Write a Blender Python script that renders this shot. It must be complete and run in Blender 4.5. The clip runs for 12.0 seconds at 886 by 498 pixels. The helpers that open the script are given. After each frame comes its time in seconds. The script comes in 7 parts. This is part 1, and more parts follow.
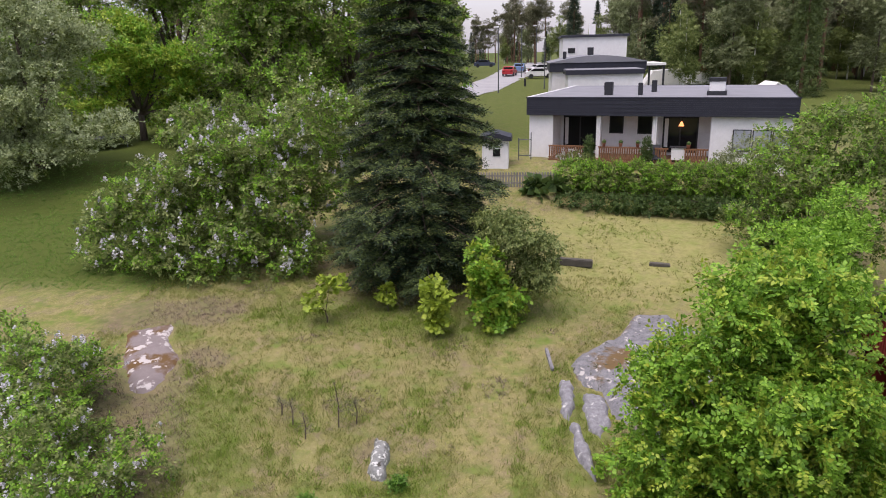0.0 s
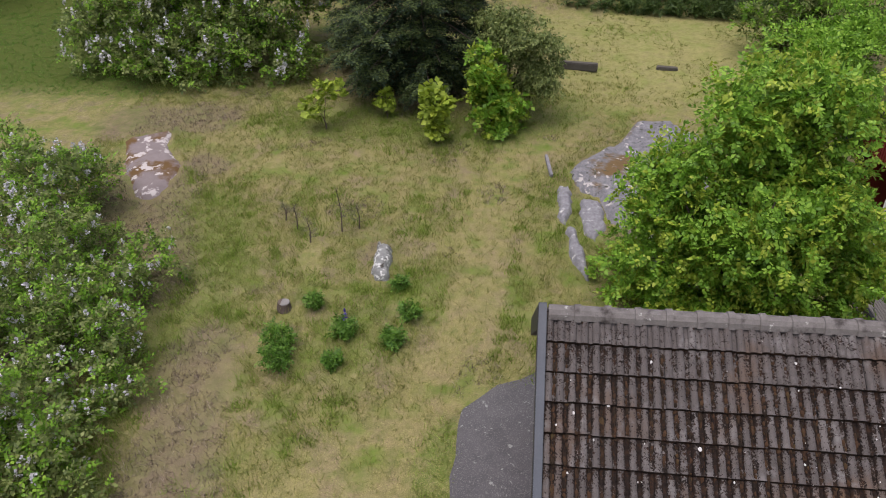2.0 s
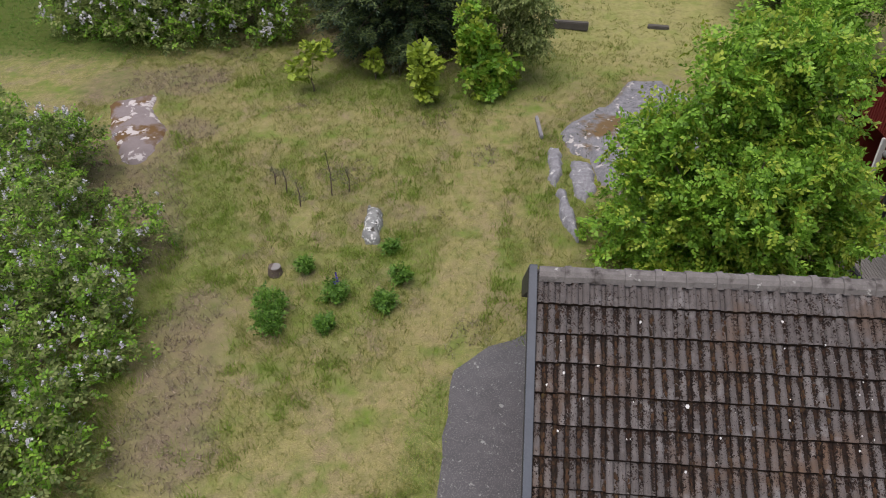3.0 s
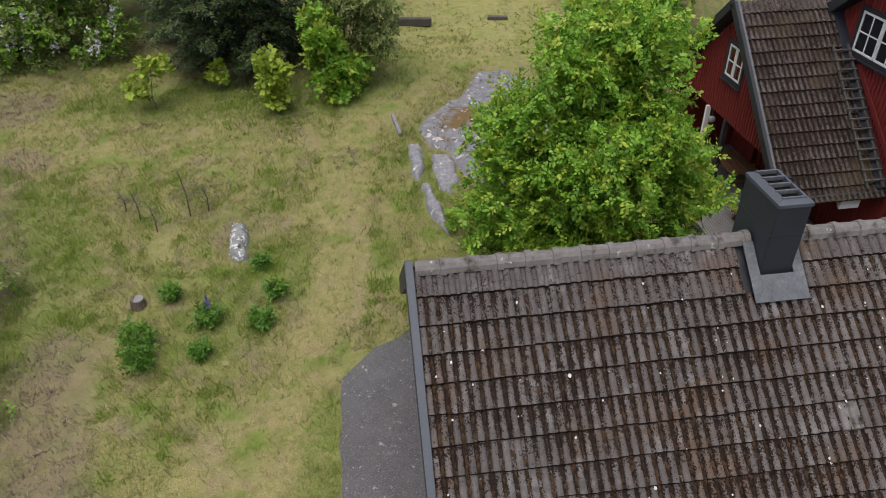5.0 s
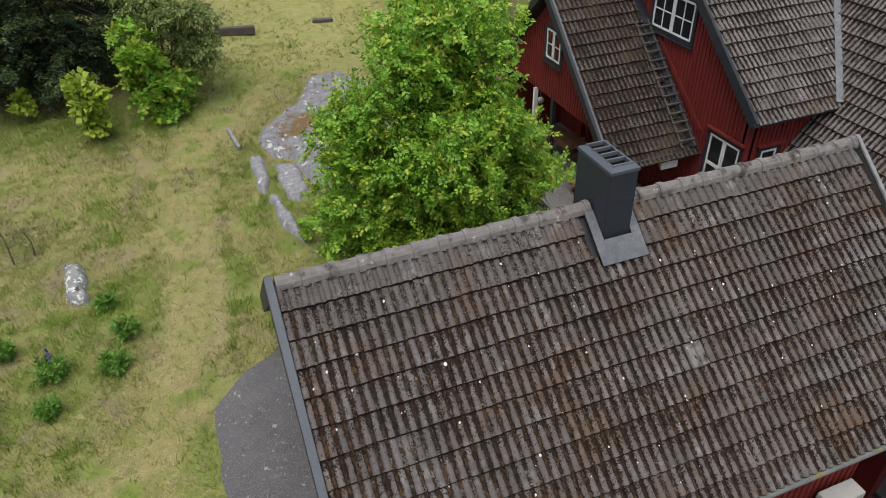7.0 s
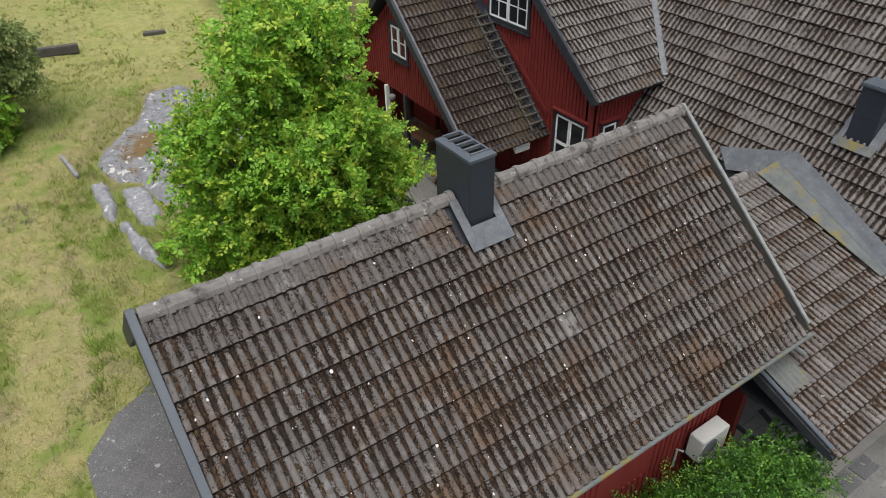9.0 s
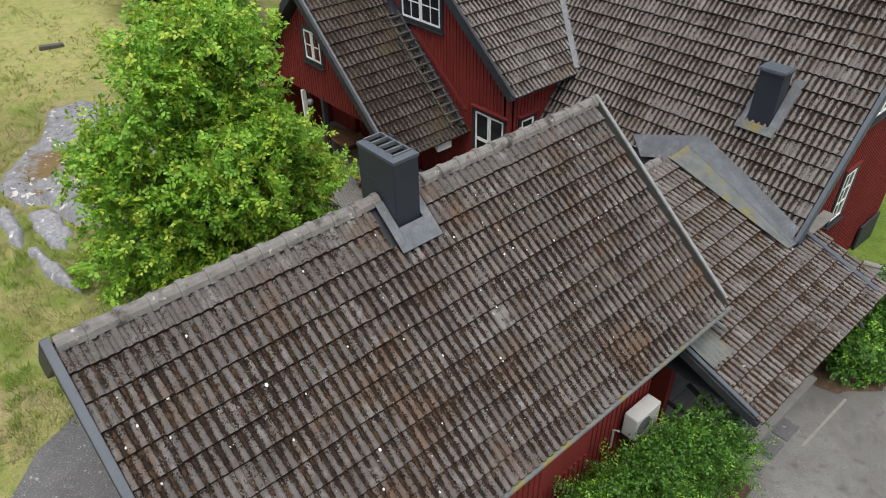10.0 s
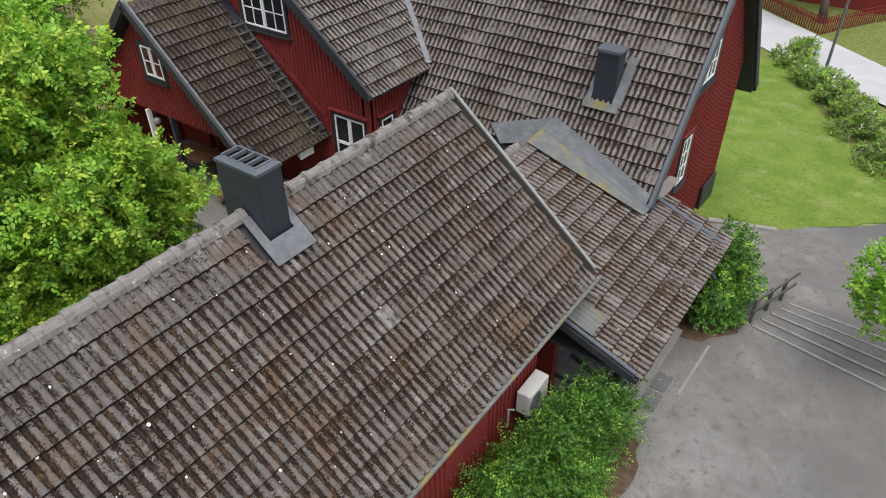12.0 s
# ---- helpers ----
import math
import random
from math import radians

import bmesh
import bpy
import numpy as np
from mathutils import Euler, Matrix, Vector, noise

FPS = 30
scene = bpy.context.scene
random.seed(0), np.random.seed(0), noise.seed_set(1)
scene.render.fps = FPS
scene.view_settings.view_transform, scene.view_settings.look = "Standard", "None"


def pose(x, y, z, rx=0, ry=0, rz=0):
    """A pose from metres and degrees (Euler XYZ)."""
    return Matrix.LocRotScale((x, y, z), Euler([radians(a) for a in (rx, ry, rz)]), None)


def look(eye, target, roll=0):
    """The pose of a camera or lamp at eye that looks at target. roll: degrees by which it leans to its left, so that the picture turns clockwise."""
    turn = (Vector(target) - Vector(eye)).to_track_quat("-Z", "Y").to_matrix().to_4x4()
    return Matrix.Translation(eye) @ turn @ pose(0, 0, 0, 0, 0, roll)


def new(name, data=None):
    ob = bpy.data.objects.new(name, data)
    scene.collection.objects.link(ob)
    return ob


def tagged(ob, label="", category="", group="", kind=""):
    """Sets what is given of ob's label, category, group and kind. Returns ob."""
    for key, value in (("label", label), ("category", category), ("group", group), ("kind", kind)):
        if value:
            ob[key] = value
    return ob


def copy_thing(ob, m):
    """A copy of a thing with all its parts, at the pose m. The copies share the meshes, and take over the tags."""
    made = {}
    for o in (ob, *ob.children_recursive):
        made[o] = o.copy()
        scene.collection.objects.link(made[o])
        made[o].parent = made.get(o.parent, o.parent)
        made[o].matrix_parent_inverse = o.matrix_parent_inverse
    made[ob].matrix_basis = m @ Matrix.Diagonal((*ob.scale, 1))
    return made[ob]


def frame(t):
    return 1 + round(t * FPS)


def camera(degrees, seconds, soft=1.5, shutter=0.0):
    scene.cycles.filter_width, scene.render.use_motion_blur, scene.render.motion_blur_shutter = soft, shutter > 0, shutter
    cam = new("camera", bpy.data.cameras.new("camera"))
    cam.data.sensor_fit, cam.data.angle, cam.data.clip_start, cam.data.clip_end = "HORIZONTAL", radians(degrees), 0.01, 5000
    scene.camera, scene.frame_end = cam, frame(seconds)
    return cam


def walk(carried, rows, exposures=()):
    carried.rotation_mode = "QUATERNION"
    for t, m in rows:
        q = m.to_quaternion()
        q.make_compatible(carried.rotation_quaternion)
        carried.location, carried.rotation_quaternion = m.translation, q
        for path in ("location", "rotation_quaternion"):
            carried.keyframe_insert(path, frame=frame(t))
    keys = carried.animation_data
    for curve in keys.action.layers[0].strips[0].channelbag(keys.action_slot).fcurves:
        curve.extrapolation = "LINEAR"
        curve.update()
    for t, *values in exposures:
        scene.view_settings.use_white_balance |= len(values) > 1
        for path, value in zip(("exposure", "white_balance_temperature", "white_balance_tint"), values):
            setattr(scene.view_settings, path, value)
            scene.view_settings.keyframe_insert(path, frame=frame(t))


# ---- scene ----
cam = camera(65.7, 12.0, soft=1.0)
PATH = [
    (0.0, pose(0, 0, 12, 74.00, 1.40, 6.82)),
    (0.5, pose(0, 0, 12, 72.26, 1.23, 6.83)),
    (1.0, pose(0, 0, 12, 67.46, 1.27, 6.81)),
    (1.5, pose(0, 0, 12, 62.87, 1.33, 6.82)),
    (2.0, pose(0, 0, 12, 57.96, 1.45, 6.80)),
    (2.5, pose(0, 0, 12, 54.98, 1.55, 6.79)),
    (4.5, pose(0, 0, 12, 54.62, 1.38, -3.34)),
    (5.0, pose(0, 0, 12, 54.52, 1.34, -6.99)),
    (5.5, pose(0, 0, 12, 54.41, 1.34, -10.46)),
    (6.0, pose(0, 0, 12, 54.30, 1.29, -14.16)),
    (6.5, pose(0, 0, 12, 54.22, 1.27, -17.62)),
    (7.0, pose(0, 0, 12, 54.18, 1.31, -21.37)),
    (9.0, pose(0, 0, 12, 53.82, 0.96, -34.32)),
    (9.5, pose(0, 0, 12, 53.78, 0.82, -37.84)),
    (10.0, pose(0, 0, 12, 53.76, 0.72, -41.46)),
    (10.5, pose(0, 0, 12, 53.69, 0.66, -44.90)),
    (11.0, pose(0, 0, 12, 53.59, 0.53, -48.77)),
    (11.5, pose(0, 0, 12, 53.63, 0.54, -52.30)),
    (12.0, pose(0, 0, 12, 53.61, 0.57, -54.10)),
]
walk(cam, PATH, exposures=[(0.0, 0.8, 6500, 24), (2.5, 0.48, 6500, 19), (5.5, 0.53, 6500, 13), (9.5, 0.9, 6500, 8), (12.0, 1.08, 6500, 10)])

# ---- light ----
world = bpy.data.worlds.new("world")
scene.world = world
world.use_nodes = True
wn = world.node_tree
sky = wn.nodes.new("ShaderNodeTexSky")
sky.sky_type, sky.sun_disc = "NISHITA", False
SUN_EL, SUN_AZ = radians(74), radians(215)
sky.sun_elevation, sky.sun_rotation = SUN_EL, SUN_AZ
sky.air_density, sky.dust_density, sky.ozone_density = 1.0, 4.0, 1.0
cloud = wn.nodes.new("ShaderNodeMix")
cloud.data_type = "RGBA"
cloud.inputs[0].default_value = 0.5
cloud.inputs[7].default_value = (3.9, 3.95, 4.1, 1)
wn.links.new(sky.outputs["Color"], cloud.inputs[6])
wn.links.new(cloud.outputs[2], wn.nodes["Background"].inputs["Color"])
wn.nodes["Background"].inputs["Strength"].default_value = 0.15
sun = new("sun", bpy.data.lights.new("sun", "SUN"))
sun.data.energy, sun.data.angle, sun.data.color = 1.5, radians(50), (1.0, 0.97, 0.93)
sun.matrix_world = look((0, 0, 60), (-math.sin(SUN_AZ) * 40, -math.cos(SUN_AZ) * 40, 60 - math.tan(SUN_EL) * 40))


# ---- materials ----
def material(name, stops, scale=4.0, detail=6.0, rough=0.8, bump=0.2, fine=60.0, metal=0.0, coords="pos", rand=0.0,
             stretch=(1, 1, 1), translucent=0.0, spec=0.3, mixin=None):
    """Colour from two scales of noise through a ramp; rand: share of the ramp taken from the piece's own random value."""
    m = bpy.data.materials.new(name)
    m.use_nodes = True
    nt = m.node_tree
    n, l = nt.nodes, nt.links
    b = n["Principled BSDF"]
    b.inputs["Roughness"].default_value, b.inputs["Metallic"].default_value = rough, metal
    b.inputs["Specular IOR Level"].default_value = spec
    geo = n.new("ShaderNodeNewGeometry")
    mp = n.new("ShaderNodeMapping")
    mp.inputs["Scale"].default_value = stretch
    l.new(geo.outputs["Position"], mp.inputs["Vector"])
    a = n.new("ShaderNodeTexNoise")
    a.inputs["Scale"].default_value, a.inputs["Detail"].default_value = scale, detail
    a.inputs["Roughness"].default_value = 0.65
    l.new(mp.outputs[0], a.inputs["Vector"])
    f = n.new("ShaderNodeTexNoise")
    f.inputs["Scale"].default_value, f.inputs["Detail"].default_value = fine, 3.0
    l.new(mp.outputs[0], f.inputs["Vector"])
    mix = n.new("ShaderNodeMath")
    mix.operation = "MULTIPLY_ADD"
    mix.inputs[1].default_value = 0.35
    l.new(f.outputs["Fac"], mix.inputs[0])
    sc = n.new("ShaderNodeMath")
    sc.operation = "MULTIPLY"
    sc.inputs[1].default_value = 0.65
    l.new(a.outputs["Fac"], sc.inputs[0])
    l.new(sc.outputs[0], mix.inputs[2])
    fac = mix.outputs[0]
    if rand:
        src = geo.outputs["Random Per Island"]
        if coords == "object":
            src = n.new("ShaderNodeObjectInfo").outputs["Random"]
        mr = n.new("ShaderNodeMix")
        mr.inputs[0].default_value = rand
        l.new(fac, mr.inputs[2])
        l.new(src, mr.inputs[3])
        fac = mr.outputs[0]
    ramp = n.new("ShaderNodeValToRGB")
    els = ramp.color_ramp.elements
    while len(els) < len(stops):
        els.new(0.5)
    for e, (p, c) in zip(els, stops):
        e.position, e.color = p, (*c, 1)
    l.new(fac, ramp.inputs[0])
    col = ramp.outputs["Color"]
    if mixin:
        col = mixin(nt, geo, col)
    l.new(col, b.inputs["Base Color"])
    if bump:
        bp = n.new("ShaderNodeBump")
        bp.inputs["Strength"].default_value, bp.inputs["Distance"].default_value = bump, 0.02
        l.new(mix.outputs[0], bp.inputs["Height"])
        l.new(bp.outputs[0], b.inputs["Normal"])
    if translucent:
        tr = n.new("ShaderNodeBsdfTranslucent")
        ms = n.new("ShaderNodeMixShader")
        ms.inputs[0].default_value = translucent
        l.new(col, tr.inputs["Color"])
        l.new(b.outputs[0], ms.inputs[1])
        l.new(tr.outputs[0], ms.inputs[2])
        l.new(ms.outputs[0], n["Material Output"].inputs["Surface"])
    return m


def patches(scale, lo, hi, colour, seed=0.0, detail=5.0):
    """A mixin: patches of another colour with a ragged edge of their own."""
    def apply(nt, geo, col):
        n, l = nt.nodes, nt.links
        mp = n.new("ShaderNodeMapping")
        mp.inputs["Location"].default_value = (seed, seed * 2, seed * 3)
        l.new(geo.outputs["Position"], mp.inputs["Vector"])
        t = n.new("ShaderNodeTexNoise")
        t.inputs["Scale"].default_value, t.inputs["Detail"].default_value = scale, detail
        t.inputs["Roughness"].default_value = 0.6
        l.new(mp.outputs[0], t.inputs["Vector"])
        r = n.new("ShaderNodeMapRange")
        r.inputs["From Min"].default_value, r.inputs["From Max"].default_value = lo, hi
        l.new(t.outputs["Fac"], r.inputs["Value"])
        mx = n.new("ShaderNodeMix")
        mx.data_type = "RGBA"
        l.new(r.outputs[0], mx.inputs[0])
        l.new(col, mx.inputs[6])
        mx.inputs[7].default_value = (*colour, 1)
        return mx.outputs[2]
    return apply


def chain(*fs):
    def apply(nt, geo, col):
        for f in fs:
            col = f(nt, geo, col)
        return col
    return apply


def pan_moss_lap_shade(level, colour, most=0.98):
    """A mixin: growth in the pans and laps of a roof tile, with the laps' shade painted in, where the mesh attribute
    "pan" says so, with a ragged edge and barer areas.
    """
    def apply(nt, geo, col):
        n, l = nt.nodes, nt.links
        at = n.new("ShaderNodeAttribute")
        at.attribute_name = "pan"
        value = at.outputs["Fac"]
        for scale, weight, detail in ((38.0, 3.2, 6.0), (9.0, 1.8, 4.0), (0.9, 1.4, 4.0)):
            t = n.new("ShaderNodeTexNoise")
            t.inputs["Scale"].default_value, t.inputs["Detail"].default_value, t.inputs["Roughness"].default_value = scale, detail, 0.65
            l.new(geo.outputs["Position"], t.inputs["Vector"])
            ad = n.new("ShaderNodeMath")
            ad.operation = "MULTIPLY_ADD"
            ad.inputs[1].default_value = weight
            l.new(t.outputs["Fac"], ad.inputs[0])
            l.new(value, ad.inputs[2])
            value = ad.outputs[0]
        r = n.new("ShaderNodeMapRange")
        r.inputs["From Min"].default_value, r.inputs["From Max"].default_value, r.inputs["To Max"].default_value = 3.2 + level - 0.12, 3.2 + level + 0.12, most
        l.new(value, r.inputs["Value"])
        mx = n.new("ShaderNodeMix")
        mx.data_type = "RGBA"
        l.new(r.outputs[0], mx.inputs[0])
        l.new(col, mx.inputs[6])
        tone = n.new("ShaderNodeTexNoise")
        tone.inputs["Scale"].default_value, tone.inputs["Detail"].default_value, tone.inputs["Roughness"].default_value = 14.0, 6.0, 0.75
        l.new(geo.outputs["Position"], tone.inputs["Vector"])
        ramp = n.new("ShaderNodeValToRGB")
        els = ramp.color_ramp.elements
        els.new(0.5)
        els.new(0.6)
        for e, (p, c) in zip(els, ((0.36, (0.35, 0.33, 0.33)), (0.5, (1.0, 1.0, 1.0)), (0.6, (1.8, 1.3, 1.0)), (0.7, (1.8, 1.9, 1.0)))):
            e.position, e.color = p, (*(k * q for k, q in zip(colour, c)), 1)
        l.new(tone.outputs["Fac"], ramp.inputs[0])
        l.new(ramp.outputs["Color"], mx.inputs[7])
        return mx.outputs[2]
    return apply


MOSS_AND_SHADE = (0.019, 0.0135, 0.0105)
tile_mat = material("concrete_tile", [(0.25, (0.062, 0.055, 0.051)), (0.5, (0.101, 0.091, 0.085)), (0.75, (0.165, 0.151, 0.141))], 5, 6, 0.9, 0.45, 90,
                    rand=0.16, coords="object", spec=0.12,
                    mixin=chain(patches(0.8, 0.52, 0.68, (0.105, 0.068, 0.045), 3.0, 7.0), patches(3.0, 0.55, 0.75, (0.2, 0.192, 0.185), 23.0), pan_moss_lap_shade(0.42, MOSS_AND_SHADE), patches(30.0, 0.64, 0.67, (0.02, 0.015, 0.013), 14.0, 4.0), patches(11.0, 0.71, 0.73, (0.42, 0.42, 0.39), 9.0)))
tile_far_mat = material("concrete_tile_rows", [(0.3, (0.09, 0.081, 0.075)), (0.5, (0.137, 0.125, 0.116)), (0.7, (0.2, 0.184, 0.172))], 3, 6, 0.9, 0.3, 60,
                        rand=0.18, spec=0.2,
                        mixin=chain(pan_moss_lap_shade(0.42, MOSS_AND_SHADE), patches(0.8, 0.6, 0.75, (0.085, 0.06, 0.04), 5.0), patches(9.0, 0.70, 0.72, (0.42, 0.42, 0.39), 2.0)))
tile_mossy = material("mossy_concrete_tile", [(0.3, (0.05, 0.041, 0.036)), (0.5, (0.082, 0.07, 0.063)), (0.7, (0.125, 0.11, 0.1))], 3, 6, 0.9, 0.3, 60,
                      rand=0.18, spec=0.2, mixin=chain(pan_moss_lap_shade(0.15, MOSS_AND_SHADE), patches(0.9, 0.52, 0.68, (0.06, 0.045, 0.028), 5.0)))
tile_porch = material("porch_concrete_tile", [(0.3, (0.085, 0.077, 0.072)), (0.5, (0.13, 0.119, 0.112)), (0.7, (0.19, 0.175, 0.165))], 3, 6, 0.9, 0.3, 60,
                      rand=0.2, spec=0.15, mixin=chain(patches(0.7, 0.56, 0.75, (0.09, 0.068, 0.052), 8.0), pan_moss_lap_shade(0.4, (0.034, 0.022, 0.014)), patches(9.0, 0.68, 0.70, (0.42, 0.42, 0.39), 2.0)))
ridge_mat = material("ridge_concrete", [(0.3, (0.085, 0.078, 0.072)), (0.5, (0.14, 0.13, 0.121)), (0.7, (0.21, 0.198, 0.186))], 9, 8, 0.9, 0.45, 70, rand=0.3,
                     mixin=chain(patches(4, 0.52, 0.66, (0.04, 0.034, 0.03), 14.0, 8.0), patches(9, 0.66, 0.70, (0.36, 0.36, 0.33), 4.0)))
sheet_mat = material("dark_sheet_metal", [(0.3, (0.015, 0.018, 0.026)), (0.7, (0.023, 0.028, 0.038))], 2, 4, 0.45, 0.03, 30, metal=0.0, spec=0.5)
lead_mat = material("weathered_flashing", [(0.3, (0.05, 0.055, 0.06)), (0.55, (0.095, 0.102, 0.11)), (0.7, (0.17, 0.178, 0.185))], 4, 9, 0.5, 0.35, 25, metal=0.0, spec=0.5)
lichen_mat = material("lichen_covered_flashing", [(0.35, (0.07, 0.078, 0.08)), (0.6, (0.125, 0.13, 0.12))], 3, 6, 0.7, 0.15, 25,
                      mixin=patches(3.0, 0.52, 0.62, (0.15, 0.125, 0.045), 1.0, 8.0))
red_mat = material("falu_red_board", [(0.3, (0.115, 0.014, 0.012)), (0.55, (0.17, 0.022, 0.017)), (0.8, (0.22, 0.035, 0.026))], 3, 6, 0.75, 0.15, 40, rand=0.3,
                   stretch=(1, 1, 0.15))
# real black trim; on the porch's inner walls its black stands for shade
trim_dark = material("black_paint_and_shade", [(0.3, (0.018, 0.02, 0.023)), (0.7, (0.035, 0.037, 0.042))], 4, 5, 0.55, 0.1, 40)
barge_mat = material("grey_blue_barge_metal", [(0.3, (0.044, 0.053, 0.065)), (0.7, (0.066, 0.078, 0.094))], 3, 5, 0.55, 0.08, 40, metal=0.0, spec=0.5)
white_mat = material("white_paint", [(0.3, (0.66, 0.66, 0.64)), (0.7, (0.8, 0.8, 0.78))], 4, 5, 0.5, 0.05, 40)
glass_mat = material("window_glass", [(0.0, (0.012, 0.013, 0.015)), (1.0, (0.02, 0.021, 0.024))], 1, 1, 0.05, 0.0, 5, spec=0.35)
wood_grey = material("weathered_deck_board", [(0.3, (0.14, 0.134, 0.122)), (0.6, (0.235, 0.227, 0.21)), (0.8, (0.32, 0.31, 0.29))], 3, 6, 0.85, 0.2, 60, rand=0.3)
wood_old = material("old_dark_wood", [(0.3, (0.055, 0.05, 0.042)), (0.6, (0.10, 0.094, 0.08)), (0.8, (0.15, 0.142, 0.125))], 3, 6, 0.9, 0.2, 60, rand=0.3)
wood_brown = material("brown_wood", [(0.3, (0.14, 0.066, 0.033)), (0.7, (0.25, 0.128, 0.066))], 4, 6, 0.7, 0.15, 50, rand=0.3)
asphalt_mat = material("asphalt", [(0.3, (0.07, 0.068, 0.064)), (0.5, (0.112, 0.109, 0.103)), (0.7, (0.165, 0.16, 0.152))], 1.2, 12, 0.9, 0.5, 90,
                       mixin=chain(patches(0.5, 0.53, 0.66, (0.175, 0.167, 0.158), 2.0, 9.0), patches(0.35, 0.5, 0.7, (0.095, 0.087, 0.078), 13.0, 9.0), patches(0.22, 0.52, 0.7, (0.165, 0.163, 0.158), 33.0, 12.0), patches(90, 0.5, 0.68, (0.23, 0.225, 0.215), 6.0, 6.0), patches(60, 0.52, 0.68, (0.045, 0.042, 0.039), 26.0, 8.0), patches(4.5, 0.54, 0.7, (0.085, 0.08, 0.073), 56.0, 12.0), patches(0.9, 0.54, 0.75, (0.10, 0.088, 0.074), 46.0, 12.0), patches(0.13, 0.42, 0.62, (0.082, 0.08, 0.077), 36.0, 10.0), patches(16, 0.7, 0.72, (0.3, 0.29, 0.26), 16.0)))
dark_asphalt = material("old_dark_asphalt", [(0.25, (0.06, 0.06, 0.062)), (0.75, (0.115, 0.113, 0.115))], 2, 8, 0.9, 0.35, 120,
                        mixin=chain(patches(9.0, 0.63, 0.65, (0.25, 0.26, 0.245), 2.0, 9.0), patches(40.0, 0.52, 0.64, (0.17, 0.17, 0.165), 4.0, 8.0)))
pale_spot = material("pale_lichen_spot", [(0.3, (0.4, 0.4, 0.38)), (0.7, (0.62, 0.62, 0.6))], 20, 4, 0.9, 0.1, 60)
flue_shade_mat = material("black_flue_shade", [(0.3, (0.004, 0.004, 0.004)), (0.7, (0.008, 0.008, 0.008))], 8, 3, 0.95, 0.1, 40, spec=0.1)
pale_metal = material("dull_galvanised_metal", [(0.3, (0.13, 0.135, 0.13)), (0.7, (0.24, 0.245, 0.235))], 6, 5, 0.6, 0.1, 40, spec=0.4)
soil_mat = material("damp_leaf_soil", [(0.3, (0.035, 0.024, 0.016)), (0.5, (0.075, 0.05, 0.032)), (0.7, (0.12, 0.09, 0.062))], 6, 9, 0.95, 0.6, 60, spec=0.1)
rock_mat = material("bedrock", [(0.3, (0.08, 0.08, 0.083)), (0.5, (0.165, 0.165, 0.172)), (0.7, (0.27, 0.27, 0.28))], 5.0, 10, 0.9, 0.8, 40,
                    mixin=chain(patches(0.7, 0.53, 0.6, (0.13, 0.085, 0.035), 2.0, 8.0), patches(3.2, 0.59, 0.62, (0.42, 0.4, 0.37), 7.0, 9.0), patches(6.0, 0.6, 0.64, (0.045, 0.05, 0.03), 17.0, 9.0)))
rock_plain = material("grey_granite", [(0.3, (0.09, 0.09, 0.094)), (0.5, (0.2, 0.2, 0.21)), (0.7, (0.33, 0.33, 0.345))], 9, 10, 0.9, 0.4, 60,
                      mixin=patches(5, 0.62, 0.68, (0.5, 0.5, 0.47), 3.0, 8.0))
bark_mat = material("bark", [(0.3, (0.06, 0.045, 0.035)), (0.7, (0.15, 0.12, 0.095))], 5, 6, 0.9, 0.5, 40, stretch=(1, 1, 0.2))
brick_white = material("white_brick", [(0.3, (0.66, 0.66, 0.65)), (0.7, (0.8, 0.8, 0.79))], 3, 5, 0.8, 0.1, 30)
roof_felt = material("roofing_felt", [(0.3, (0.17, 0.175, 0.19)), (0.7, (0.24, 0.245, 0.26))], 0.6, 6, 0.9, 0.1, 40)
dark_fascia = material("navy_sheet_fascia", [(0.3, (0.02, 0.022, 0.032)), (0.7, (0.035, 0.037, 0.05))], 2, 4, 0.6, 0.05, 20)


def leaf(name, a, b, c, tr=0.3, rough=0.5):
    return material(name, [(0.15, a), (0.5, b), (0.85, c)], 0.6, 3, rough, 0.0, 4, rand=0.6, translucent=tr, spec=0.3)


leaf_bright = leaf("bright_spring_leaf", (0.07, 0.17, 0.016), (0.2, 0.4, 0.04), (0.35, 0.56, 0.07), 0.42)
leaf_green = leaf("mid_green_leaf", (0.072, 0.112, 0.028), (0.165, 0.218, 0.06), (0.285, 0.33, 0.11))
leaf_dark = leaf("dark_green_leaf", (0.035, 0.07, 0.018), (0.07, 0.125, 0.03), (0.12, 0.18, 0.045))
leaf_grey = leaf("grey_green_leaf", (0.115, 0.145, 0.062), (0.2, 0.24, 0.11), (0.31, 0.345, 0.18))
leaf_shrub = leaf("deep_green_leaf", (0.02, 0.06, 0.008), (0.052, 0.135, 0.016), (0.11, 0.24, 0.032), 0.2)
leaf_pale = leaf("pale_fruit_leaf", (0.19, 0.235, 0.11), (0.32, 0.385, 0.19), (0.46, 0.53, 0.29))
leaf_lupin = leaf("lupin_leaf", (0.04, 0.11, 0.015), (0.1, 0.22, 0.028), (0.17, 0.32, 0.045))
leaf_lime = leaf("lime_maple_leaf", (0.13, 0.2, 0.018), (0.26, 0.36, 0.035), (0.4, 0.49, 0.06))
needle_mat = leaf("fir_needle", (0.012, 0.028, 0.014), (0.022, 0.045, 0.02), (0.04, 0.07, 0.03), 0.1, 0.6)
needle_tip = leaf("fir_new_shoot", (0.045, 0.075, 0.02), (0.08, 0.12, 0.032), (0.13, 0.175, 0.05), 0.15, 0.6)
